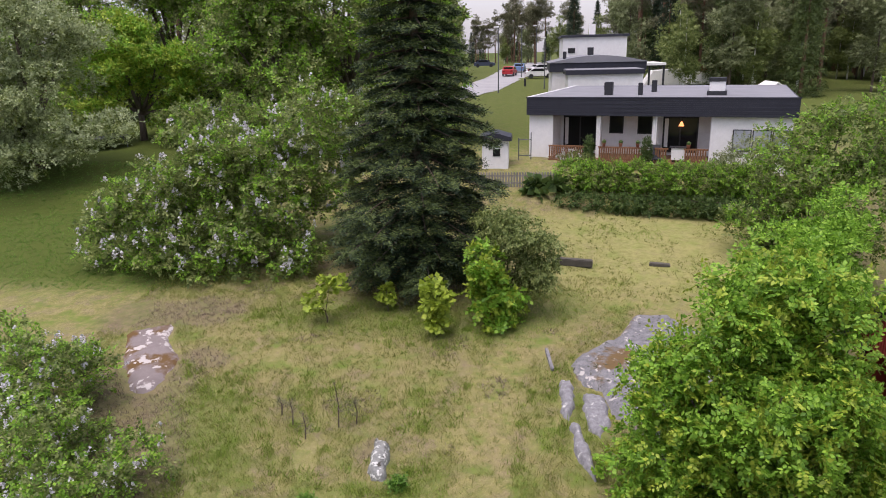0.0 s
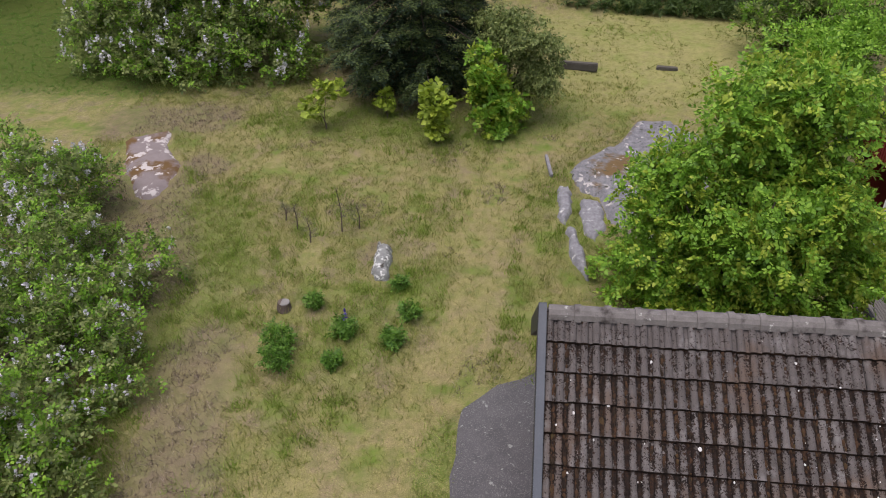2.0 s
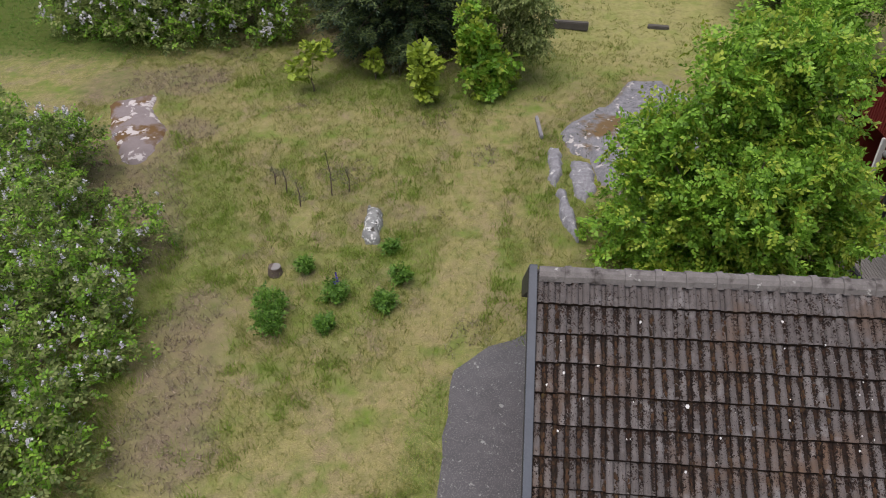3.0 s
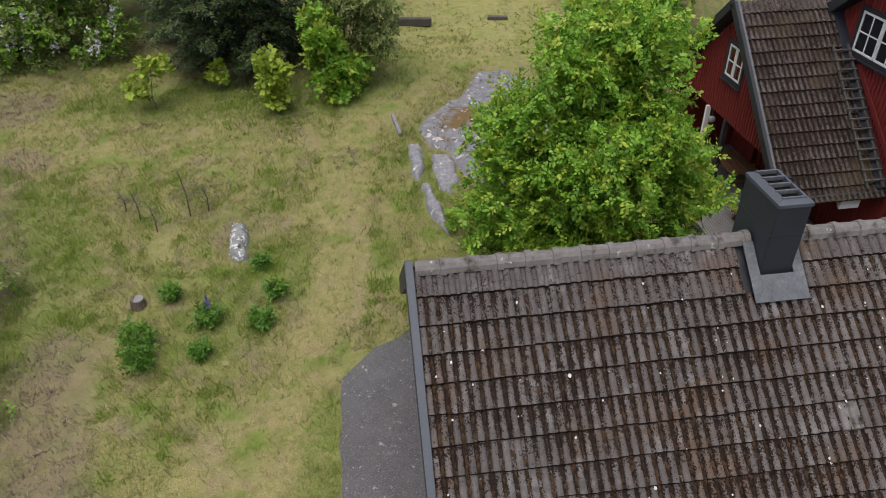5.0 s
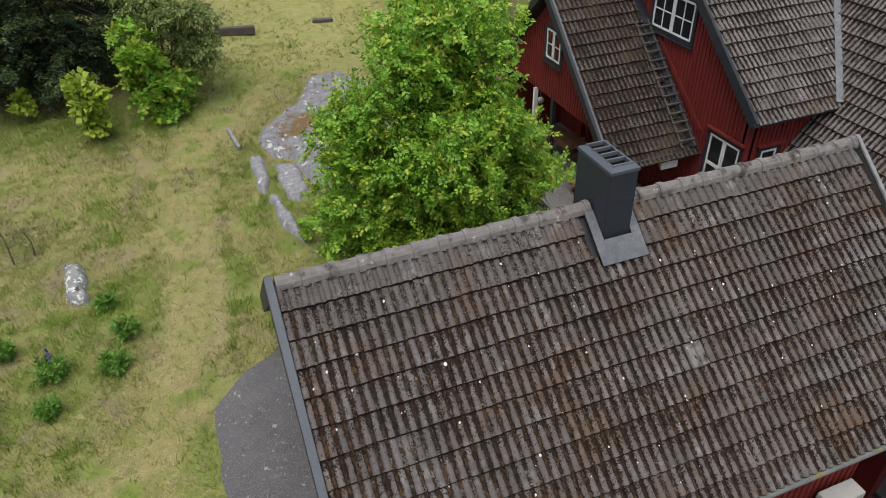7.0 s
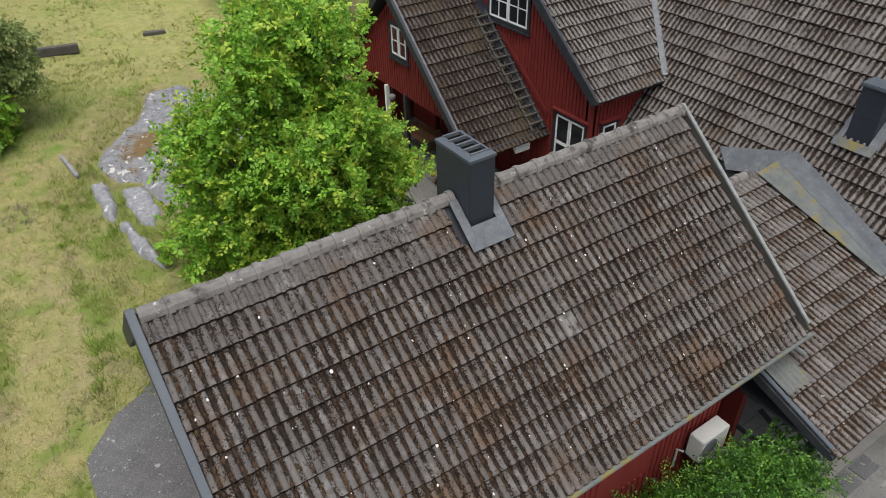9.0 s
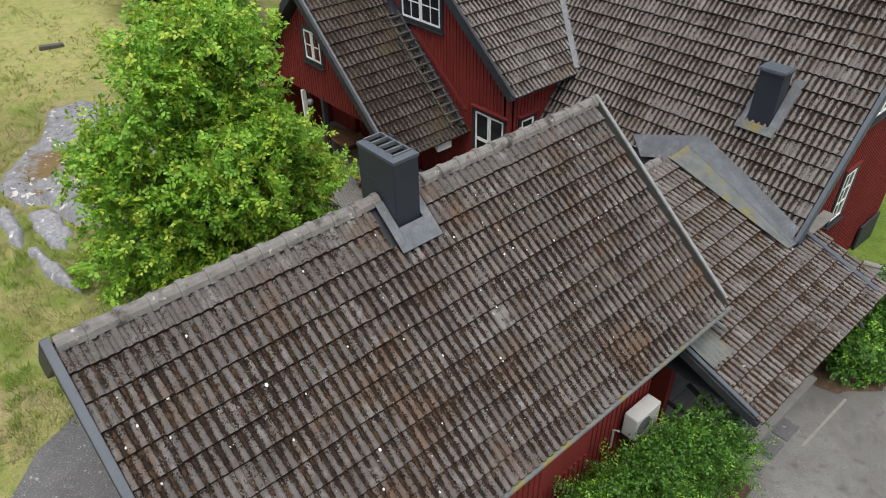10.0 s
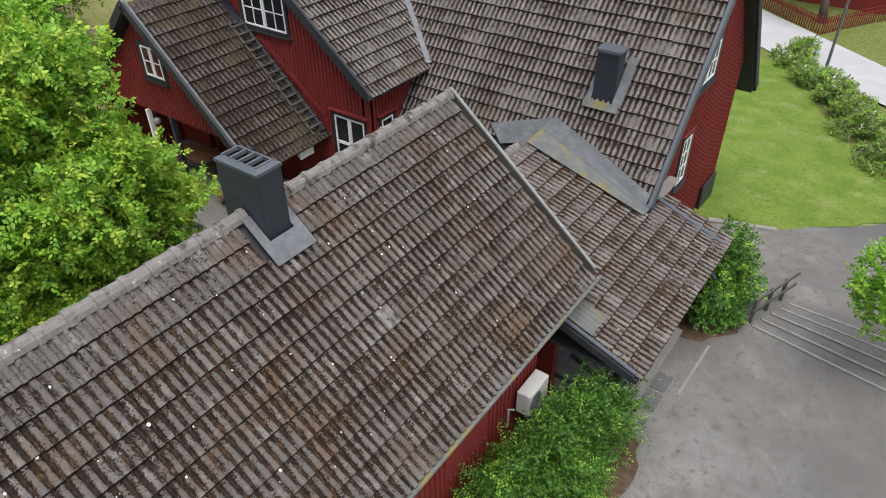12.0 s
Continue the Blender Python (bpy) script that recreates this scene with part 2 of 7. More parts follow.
pine_mat = leaf("pine_foliage", (0.085, 0.09, 0.048), (0.145, 0.148, 0.08), (0.215, 0.212, 0.12), 0.2, 0.6)
flower_mat = leaf("pale_lilac_flower", (0.42, 0.4, 0.44), (0.58, 0.57, 0.59), (0.74, 0.74, 0.74), 0.2)
grass_mat = leaf("grass_blade", (0.085, 0.13, 0.016), (0.175, 0.21, 0.038), (0.34, 0.315, 0.11), 0.3, 0.6)
grass_green = leaf("green_grass_blade", (0.12, 0.195, 0.022), (0.2, 0.3, 0.04), (0.3, 0.41, 0.075), 0.4, 0.6)
straw_mat = leaf("dead_straw", (0.05, 0.036, 0.028), (0.16, 0.122, 0.092), (0.46, 0.39, 0.29), 0.2, 0.7)


def zone(field, colour, scale, soft=0.35, most=0.85):
    """A mixin: another growth, or the lawn's tone with tree shade in it, where a field of the ground says so, with an
    edge broken by noise.
    """
    def apply(nt, geo, col):
        n, l = nt.nodes, nt.links
        at = n.new("ShaderNodeAttribute")
        at.attribute_name = field
        t = n.new("ShaderNodeTexNoise")
        t.inputs["Scale"].default_value, t.inputs["Detail"].default_value, t.inputs["Roughness"].default_value = scale, 8.0, 0.7
        l.new(geo.outputs["Position"], t.inputs["Vector"])
        ad = n.new("ShaderNodeMath")
        ad.operation = "MULTIPLY_ADD"
        ad.inputs[1].default_value = 3.0
        l.new(t.outputs["Fac"], ad.inputs[0])
        l.new(at.outputs["Fac"], ad.inputs[2])
        r = n.new("ShaderNodeMapRange")
        r.inputs["From Min"].default_value, r.inputs["From Max"].default_value, r.inputs["To Max"].default_value = 2.15 - soft, 2.15 + soft, most
        l.new(ad.outputs[0], r.inputs["Value"])
        mx = n.new("ShaderNodeMix")
        mx.data_type = "RGBA"
        l.new(r.outputs[0], mx.inputs[0])
        l.new(col, mx.inputs[6])
        mx.inputs[7].default_value = (*colour, 1)
        return mx.outputs[2]
    return apply


# the last zone is greener lawn, darkened further to paint in the trees' shade
lawn_mix = chain(patches(1.3, 0.48, 0.58, (0.18, 0.138, 0.1), 31.0, 9.0), patches(2.6, 0.54, 0.68, (0.29, 0.255, 0.125), 41.0, 9.0), patches(0.8, 0.5, 0.64, (0.24, 0.205, 0.095), 1.0, 8.0), patches(0.9, 0.56, 0.7, (0.10, 0.14, 0.03), 11.0, 8.0), patches(2.3, 0.6, 0.7, (0.17, 0.13, 0.085), 5.0, 8.0),
                 zone("dry", (0.29, 0.24, 0.11), 6.0, 0.9, 0.7), zone("green", (0.085, 0.15, 0.02), 2.0, 0.6),
                 patches(45.0, 0.5, 0.66, (0.07, 0.072, 0.026), 8.0, 6.0), patches(55.0, 0.52, 0.66, (0.40, 0.36, 0.15), 28.0, 6.0), patches(1.1, 0.5, 0.66, (0.12, 0.175, 0.03), 18.0, 9.0), zone("litter", (0.135, 0.1, 0.078), 6.0, 0.9, 0.85), zone("hay", (0.29, 0.29, 0.105), 3.0, 0.9, 0.65), zone("lawn", (0.056, 0.08, 0.014), 5.0, 0.8, 0.88))
ground_mat = material("meadow", [(0.3, (0.09, 0.115, 0.025)), (0.5, (0.18, 0.182, 0.055)), (0.7, (0.31, 0.275, 0.12))], 1.4, 9, 0.95, 0.6, 30, mixin=lawn_mix, spec=0.1)
lawn_mat = material("mown_lawn", [(0.3, (0.062, 0.105, 0.016)), (0.5, (0.105, 0.158, 0.027)), (0.7, (0.17, 0.21, 0.05))], 0.8, 9, 0.95, 0.5, 40, spec=0.1,
                    mixin=chain(patches(1.2, 0.52, 0.66, (0.16, 0.19, 0.06), 3.0, 8.0), patches(9.0, 0.5, 0.7, (0.06, 0.10, 0.015), 7.0, 6.0)))


# ---- mesh helpers ----
class Build:
    """Collects points and faces for one mesh."""

    def __init__(self):
        self.v, self.f = [], []

    def add(self, pts, faces):
        k = len(self.v)
        self.v += [tuple(p) for p in pts]
        self.f += [tuple(i + k for i in q) for q in faces]
        return self

    def box(self, x0, x1, y0, y1, z0, z1):
        p = [(x, y, z) for z in (z0, z1) for y in (y0, y1) for x in (x0, x1)]
        return self.add(p, [(0, 2, 3, 1), (4, 5, 7, 6), (0, 1, 5, 4), (2, 6, 7, 3), (0, 4, 6, 2), (1, 3, 7, 5)])

    def beam(self, a, b, w, h, up=(0, 0, 1)):
        a, b, up = Vector(a), Vector(b), Vector(up)
        d = (b - a).normalized()
        s = d.cross(up).normalized() * (w / 2)
        t = s.cross(d).normalized() * (h / 2)
        p = [q + i * s + j * t for q in (a, b) for j in (-1, 1) for i in (-1, 1)]
        return self.add(p, [(0, 2, 3, 1), (4, 5, 7, 6), (0, 1, 5, 4), (2, 6, 7, 3), (0, 4, 6, 2), (1, 3, 7, 5)])

    def prism(self, poly, axis, a, b):
        """A polygon of two coordinates swept along an axis (x or y or z) from a to b."""
        def at(u, v, w):
            return {"x": (w, u, v), "y": (u, w, v), "z": (u, v, w)}[axis]
        n = len(poly)
        p = [at(u, v, a) for u, v in poly] + [at(u, v, b) for u, v in poly]
        return self.add(p, [tuple(range(n))[::-1], tuple(range(n, 2 * n))] + [(i, (i + 1) % n, n + (i + 1) % n, n + i) for i in range(n)])

    def tube(self, pts, radii, n=8):
        rings = []
        for i, p in enumerate(pts):
            p = Vector(p)
            d = (Vector(pts[min(i + 1, len(pts) - 1)]) - Vector(pts[max(i - 1, 0)])).normalized()
            s = d.cross(Vector((0.31, 0.95, 0.1))).normalized()
            t = d.cross(s)
            rings.append([p + radii[i] * (s * math.cos(a) + t * math.sin(a)) for a in (2 * math.pi * j / n for j in range(n))])
        faces = [(i * n + j, i * n + (j + 1) % n, (i + 1) * n + (j + 1) % n, (i + 1) * n + j) for i in range(len(pts) - 1) for j in range(n)]
        return self.add([q for r in rings for q in r], faces + [tuple(range(n)), tuple((len(pts) - 1) * n + j for j in range(n))])

    def mesh(self, name, mat, bevel=0.0, smooth=False, org=(0, 0, 0)):
        me = bpy.data.meshes.new(name)
        o = Vector(org)
        me.from_pydata([tuple(Vector(p) - o) for p in self.v], [], self.f)
        bm = bmesh.new()
        bm.from_mesh(me)
        bmesh.ops.recalc_face_normals(bm, faces=bm.faces)
        if bevel:
            bmesh.ops.bevel(bm, geom=bm.edges[:], offset=bevel, segments=2, affect="EDGES", clamp_overlap=True)
        bm.to_mesh(me)
        bm.free()
        me.materials.append(mat)
        if smooth:
            me.shade_smooth()
        return me


ORIGIN = {}


def thing(name, at, label, category, group="", kind=""):
    ob = new(name)
    ob.location = at
    ORIGIN[ob.name] = Vector(at)
    return tagged(ob, label, category, group, kind)


def part(name, build, mat, parent, label="", bevel=0.0, smooth=False):
    """Links a Build (or a finished mesh) as one mesh object under a thing or a part."""
    org = ORIGIN[parent.name]
    me = build.mesh(name, mat, bevel, smooth, org) if isinstance(build, Build) else build
    ob = new(name, me)
    ob.parent = parent
    ORIGIN[ob.name] = org
    return tagged(ob, label)


def single(name, build, mat, label, category, group="", kind="", bevel=0.0, smooth=False):
    ob = new(name, build.mesh(name, mat, bevel, smooth) if isinstance(build, Build) else build)
    ORIGIN[ob.name] = Vector((0, 0, 0))
    return tagged(ob, label, category, group, kind)


def fast_mesh(name, verts, size, mat, quads=None):
    """A mesh of loose polygons, each of the same number of corners, from an array of points."""
    verts = np.asarray(verts, dtype=np.float32).reshape(-1, 3)
    n = len(verts)
    me = bpy.data.meshes.new(name)
    if quads is None:
        idx = np.arange(n, dtype=np.int32)
    else:
        idx = np.asarray(quads, dtype=np.int32).ravel()
    k = len(idx) // size
    me.vertices.add(n)
    me.vertices.foreach_set("co", verts.ravel())
    me.loops.add(len(idx))
    me.loops.foreach_set("vertex_index", idx)
    me.polygons.add(k)
    me.polygons.foreach_set("loop_start", np.arange(0, len(idx), size, dtype=np.int32))
    me.polygons.foreach_set("loop_total", np.full(k, size, dtype=np.int32))
    me.update(calc_edges=True)
    me.validate()
    me.materials.append(mat)
    return me


def unit(v):
    return v / np.maximum(np.linalg.norm(v, axis=-1, keepdims=True), 1e-6)


def leaf_mesh(name, pts, size, mat, rng, out=None, flat=0.3, slim=0.55, droop=0.0):
    """One folded leaf of two triangles at each point; out: the directions in which they face."""
    n = len(pts)
    nor = rng.normal(size=(n, 3))
    if out is not None:
        nor = nor * 0.55 + out
    nor[:, 2] += flat
    nor = unit(nor)
    d = rng.normal(size=(n, 3))
    d[:, 2] -= droop
    d = unit(d - nor * np.sum(d * nor, 1, keepdims=True))
    s = np.cross(nor, d)
    L = size * rng.uniform(0.6, 1.25, (n, 1))
    a = pts - d * L * 0.5
    b = pts + d * L * 0.5
    c = pts + s * L * slim * 0.5 + nor * L * 0.1
    e = pts - s * L * slim * 0.5 + nor * L * 0.1
    v = np.stack([a, c, b, e], 1).reshape(-1, 3)
    k = np.arange(n)[:, None] * 4
    tri = np.concatenate([k + [0, 1, 2], k + [0, 2, 3]], 1)
    return fast_mesh(name, v, 3, mat, tri)


def blob_points(rng, blobs, n, shell=0.55, rough=0.3):
    """Points in the outer shells of ellipsoids (x, y, z, rx, ry, rz), with clumps and gaps; also the outward directions."""
    w = np.array([b[3] * b[4] + b[4] * b[5] + b[3] * b[5] for b in blobs])
    pick = rng.choice(len(blobs), n, p=w / w.sum())
    bl = np.array(blobs)[pick]
    d = unit(rng.normal(size=(n, 3)))
    r = rng.uniform(shell, 1.0, (n, 1)) ** 0.6
    lump = 1 + rough * np.sin(d[:, :1] * 7 + bl[:, :1] * 3) * np.sin(d[:, 1:2] * 6 + bl[:, 1:2] * 5) + rough * 0.7 * np.sin(d[:, 2:3] * 9 + bl[:, 2:3] * 4)
    p = bl[:, :3] + d * r * lump * bl[:, 3:]
    return p, d


def clumped(rng, pts, out, per, spread):
    """Twig clusters: a few leaves around each point."""
    n = len(pts)
    p = np.repeat(pts, per, 0) + rng.normal(size=(n * per, 3)) * spread
    return p, np.repeat(out, per, 0)


# ---- ground ----
def step(a, b, x):
    k = min(1.0, max(0.0, (x - a) / (b - a)))
    return k * k * (3 - 2 * k)


def ground_z(x, y):
    left = 0.95 + 0.115 * (min(y, 33) - 5)
    if y < 3:
        left = max(left, 0.6)
    left += 0.8 * step(33.0, 34.8, y) + 0.95 * step(34.8, 39.5, y) + 0.033 * min(max(0.0, y - 45), 90)
    right = 0.02 * max(0.0, y - 8)
    if x > 16:
        right -= 0.085 * (min(x, 40) - 16)
    w = step(2.5, 9.0, x - 0.55 * max(0.0, y - 14))
    return left * (1 - w) + right * w


def axis_steps(a, b, fine, far, grow=1.25):
    out = list(np.arange(a, b + 1e-6, fine))
    s, x = fine, a
    while x > -far:
        s *= grow
        x -= s
        out.insert(0, x)
    s, x = fine, b
    while x < far:
        s *= grow
        x += s
        out.append(x)
    return out


def sheet(name, xs, ys, z, mat):
    v = [(x, y, z(x, y)) for y in ys for x in xs]
    n = len(xs)
    q = [(j * n + i, j * n + i + 1, (j + 1) * n + i + 1, (j + 1) * n + i) for j in range(len(ys) - 1) for i in range(n - 1)]
    me = bpy.data.meshes.new(name)
    me.from_pydata(v, [], q)
    me.materials.append(mat)
    me.shade_smooth()
    return me


def near_line(x, y, pts, width):
    """1 on a broken line, falling to 0 at that width."""
    best = 1e9
    for (x0, y0), (x1, y1) in zip(pts, pts[1:]):
        dx, dy = x1 - x0, y1 - y0
        k = max(0.0, min(1.0, ((x - x0) * dx + (y - y0) * dy) / (dx * dx + dy * dy)))
        best = min(best, math.hypot(x - x0 - k * dx, y - y0 - k * dy))
    return 1 - step(width * 0.4, width, best)


def dry_share(x, y):
    return min(1.0, max(near_line(x, y, [(-2.2, 8.2), (-1.1, 13), (-0.9, 18.5), (-0.1, 21)], 1.1), near_line(x, y, [(-4.2, 7.0), (-2.0, 9.5)], 1.6),
                        near_line(x, y, [(0.2, 21), (2.5, 24.5), (4.5, 24.4)], 1.6), 0.8 * near_line(x, y, [(5.8, 29.7), (5.6, 31)], 0.8),
                        0.6 * near_line(x, y, [(-10, 21), (-4, 19)], 2.5), 0.6 * near_line(x, y, [(2, 27), (9, 28.5)], 3.5), 0.4 * near_line(x, y, [(1, 31), (9, 32)], 2.5)))


def green_share(x, y):
    return min(1.7, max(near_line(x, y, [(-8, 22.6), (-1.0, 22.2), (1.2, 23.6)], 1.8), near_line(x, y, [(-9.5, 17), (-8.3, 14.5), (-8.6, 12)], 1.7),
                        1.7 * step(-12, -16, x) * step(23, 27, y), near_line(x, y, [(-1.3, 9.5), (-1.5, 5)], 0.8), 0.35 * near_line(x, y, [(3, 30.5), (9, 31.5)], 1.6),
                        near_line(x, y, [(1.2, 18), (1.6, 15.6)], 0.6), near_line(x, y, [(4, 13), (7, 12)], 3.5), 0.75 * near_line(x, y, [(-4.0, 11.8), (-2.8, 13.5)], 1.5),
                        step(20, 24, x), 0.8 * step(38, 48, y)))


# where the lawn takes its dark green, tree shade included in the colour
def shady_lawn_share(x, y):
    return max(1.6 * step(-11.5, -15, x) * step(23, 26, y), 0.8 * step(22, 26, x), 1.1 * step(40, 50, y))


def hay_share(x, y):
    return 1.25 * step(-1.5, 2.0, x) * step(22.5, 26, y) * step(34, 32, y) * step(13, 10, x)


def litter_share(x, y):
    return min(1.0, max(near_line(x, y, [(-14.5, 22.2), (-11.5, 22.5)], 1.7), near_line(x, y, [(-7.2, 11.5), (-6.6, 8)], 1.3), near_line(x, y, [(-10.6, 19.6), (-10, 19.3)], 0.8),
                        near_line(x, y, [(-4, 25.6), (-6, 26.5)], 3.2) , 0.9 * near_line(x, y, [(-13, 8), (-10, 14), (-12, 18)], 2.2), near_line(x, y, [(-4.1, 15.2), (-3.8, 15.5)], 0.5)))


def rough_ground(x, y):
    return ground_z(x, y) + (0.10 * noise.noise((x * 0.45, y * 0.45, 0)) + 0.05 * noise.noise((x * 1.3, y * 1.3, 5))) * step(9, 3, x)


ground_me = sheet("ground", axis_steps(-32, 26, 0.4, 900), axis_steps(-8, 46, 0.4, 900), rough_ground, ground_mat)
for field, share in (("dry", dry_share), ("green", green_share), ("litter", litter_share), ("hay", hay_share), ("lawn", shady_lawn_share)):
    ground_me.attributes.new(field, "FLOAT", "POINT").data.foreach_set("value", np.array([share(v.co.x, v.co.y) for v in ground_me.vertices], dtype=np.float32))
single("ground", ground_me, ground_mat, "dry yellow and green meadow grass on uneven ground", "ground", kind="structure")


def patch(name, outline, lift, mat, cell=0.35, edge=0.12, seed=0):
    """A flat patch of the ground inside a polygon, laid a little above it, with a ragged edge."""
    bm = bmesh.new()
    rng = random.Random(seed)
    pts = []
    for (x0, y0), (x1, y1) in zip(outline, outline[1:] + outline[:1]):
        n = max(1, int(math.hypot(x1 - x0, y1 - y0) / cell))
        for i in range(n):
            k = i / n
            pts.append((x0 + (x1 - x0) * k + rng.uniform(-edge, edge), y0 + (y1 - y0) * k + rng.uniform(-edge, edge)))
    vs = [bm.verts.new((x, y, 0)) for x, y in pts]
    bm.faces.new(vs)
    lo = [min(p[i] for p in pts) for i in (0, 1)]
    hi = [max(p[i] for p in pts) for i in (0, 1)]
    for i in (0, 1):
        size = max(cell * 1.5, (hi[i] - lo[i]) / 60)
        c = lo[i] + size
        while c < hi[i]:
            no = [0, 0, 0]
            no[i] = 1
            co = [0, 0, 0]
            co[i] = c
            bmesh.ops.bisect_plane(bm, geom=bm.verts[:] + bm.edges[:] + bm.faces[:], plane_co=co, plane_no=no)
            c += size
    for v in bm.verts:
        v.co.z = rough_ground(v.co.x, v.co.y) + lift
    me = bpy.data.meshes.new(name)
    bmesh.ops.recalc_face_normals(bm, faces=bm.faces)
    if sum(f.normal.z for f in bm.faces) < 0:
        bmesh.ops.reverse_faces(bm, faces=bm.faces)
    bm.to_mesh(me)
    bm.free()
    me.materials.append(mat)
    me.shade_smooth()
    return me


single("driveway", patch("driveway", [(4.5, 3.2), (4.5, -9), (29, -9), (24.6, -2.4), (23.0, -0.7), (21.6, 0.7), (20.2, 2.1), (19.7, 3.2), (19.2, 4.3), (15, 3.6), (10.5, 3.6)], 0.03, asphalt_mat, 0.5, 0.06),
       asphalt_mat, "worn grey asphalt yard with lighter patches and cracks", "driveway", kind="structure")
single("asphalt_path", patch("asphalt_path", [(-1.15, 10.3), (-0.4, 11.0), (0.6, 11.5), (1.5, 11.2), (1.5, 3.0), (-1.1, 3.0), (-1.2, 7)], 0.03, dark_asphalt, 0.4, 0.06),
       dark_asphalt, "old dark asphalt strip spotted with lichen along the gable", "path", kind="structure")
LAWN = [(19.3, 4.4), (19.76, 3.12), (20.21, 2.03), (21.58, 0.64), (22.94, -0.75), (24.4, -2.2), (26.2, -0.5), (29.2, 1.3), (33.2, 3.2), (37.8, 5.3), (41, 7.8), (38, 14), (24, 16), (21.5, 12)]
single("lawn", patch("lawn", LAWN, 0.03, lawn_mat, 0.6, 0.15),
       lawn_mat, "bright green mown lawn beside the house", "lawn", kind="structure")


# ---- roof tiles ----
TW, TL = 0.30, 0.3825


def tile_profile(k):
    """Height and pan share across one tile, k from 0 to 1."""
    c = (k * 2) % 1.0
    h = 0.05 * max(0.0, math.sin(math.pi * min(1.0, c / 0.7))) ** 0.6 if c < 0.7 else 0.0
    return h


PROFILE = [0.0, 0.03, 0.08, 0.175, 0.27, 0.32, 0.35, 0.42, 0.5, 0.53, 0.58, 0.675, 0.77, 0.82, 0.85, 0.92, 1.0]
PAN = [1.0 - tile_profile(k) / 0.05 for k in PROFILE]


def tile_arrays():
    """One tile in (across, down the slope, up from it)."""
    v, pan = [], []
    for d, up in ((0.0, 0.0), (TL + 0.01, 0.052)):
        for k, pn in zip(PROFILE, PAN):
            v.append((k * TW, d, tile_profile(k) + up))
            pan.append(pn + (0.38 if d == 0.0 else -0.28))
    # the end face always takes the dark mix: lap shade painted along with moss
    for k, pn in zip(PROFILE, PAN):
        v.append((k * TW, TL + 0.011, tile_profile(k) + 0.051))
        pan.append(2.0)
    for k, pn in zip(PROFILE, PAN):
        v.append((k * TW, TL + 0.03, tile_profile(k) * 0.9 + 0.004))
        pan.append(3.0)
    n = len(PROFILE)
    f = [(r * n + i, r * n + i + 1, (r + 1) * n + i + 1, (r + 1) * n + i) for r in (0, 2) for i in range(n - 1)]
    return np.array(v), f, np.array(pan)


TV, TF, TP = tile_arrays()


def pan_attr(me, values):
    at = me.attributes.new("pan", "FLOAT", "POINT")
    at.data.foreach_set("value", np.asarray(values, dtype=np.float32))
    return me


def tiles_on(parent, eave_origin, along, down, cols, rows, keep=None, singles=0, mat=None, cols_from=0, rng_seed=1, odd=None):
    """Lays tiles on a slope: eave_origin is the top left corner, along the ridge and down the slope are unit vectors.
    The first `singles` go in as pieces of their own, the rest as one mesh."""
    along, down = Vector(along), Vector(down)
    up = along.cross(down)
    if up.z < 0:
        up = -up
    o = Vector(eave_origin)
    rng = random.Random(rng_seed)
    base = Matrix((along, down, up)).transposed().to_4x4()
    shared = None
    vs, fs, pn = [], [], []
    count = 0
    org = ORIGIN[parent.name]
    order = sorted(((r, c) for r in range(rows) for c in range(cols_from, cols)), key=lambda q: (-q[0], q[1])) if singles else [(r, c) for r in range(rows) for c in range(cols_from, cols)]
    for r, c in order:
        p = o + along * (c * TW) + down * (r * TL)
        mid = p + along * TW / 2 + down * TL / 2
        if keep and not keep(mid):
            continue
        p = p + up * rng.uniform(-0.004, 0.006) + down * rng.uniform(-0.008, 0.008) + along * rng.uniform(-0.003, 0.003)
        turn = Matrix.Rotation(rng.uniform(-0.008, 0.008), 4, "Z")
        m = Matrix.Translation(p) @ base @ turn
        if count < singles:
            if shared is None:
                shared = []
                for share in (1.0, 0.82, 0.6, 0.35):
                    me = bpy.data.meshes.new("tile")
                    me.from_pydata(TV.tolist(), [], TF)
                    me.materials.append(mat or tile_mat)
                    shared.append(pan_attr(me, np.where(TP > 1.5, TP, TP * share)))
            ob = new("tile", shared[min(3, int(rng.random() ** 1.6 * (3.9 - 1.6 * min(1.0, max(0.0, c * TW / 5.0)))))])
            ob.parent = parent
            ob.matrix_basis = Matrix.Translation(-org) @ m
            if odd == (r, c):
                ob.data = shared[3].copy()
                ob.data.materials[0] = ridge_mat
            count += 1
        else:
            k = len(vs) * len(TV)
            mm = np.array(m)
            vs.append(TV @ mm[:3, :3].T + mm[:3, 3] - np.array(org))
            fs += [tuple(i + k for i in q) for q in TF]
            pn.append(np.where(TP > 1.5, TP, TP * ((0.05, 0.45, 0.7)[r] if r < 3 else rng.choice((1.0, 1.0, 0.85, 0.7, 0.5)))))
    if vs:
        me = bpy.data.meshes.new("tile_field")
        me.from_pydata(np.concatenate(vs).tolist(), [], fs)
        me.materials.append(mat or tile_far_mat)
        pan_attr(me, np.concatenate(pn))
        ob = part("tile_field", me, None, parent)
        tagged(ob, kind="stuff")


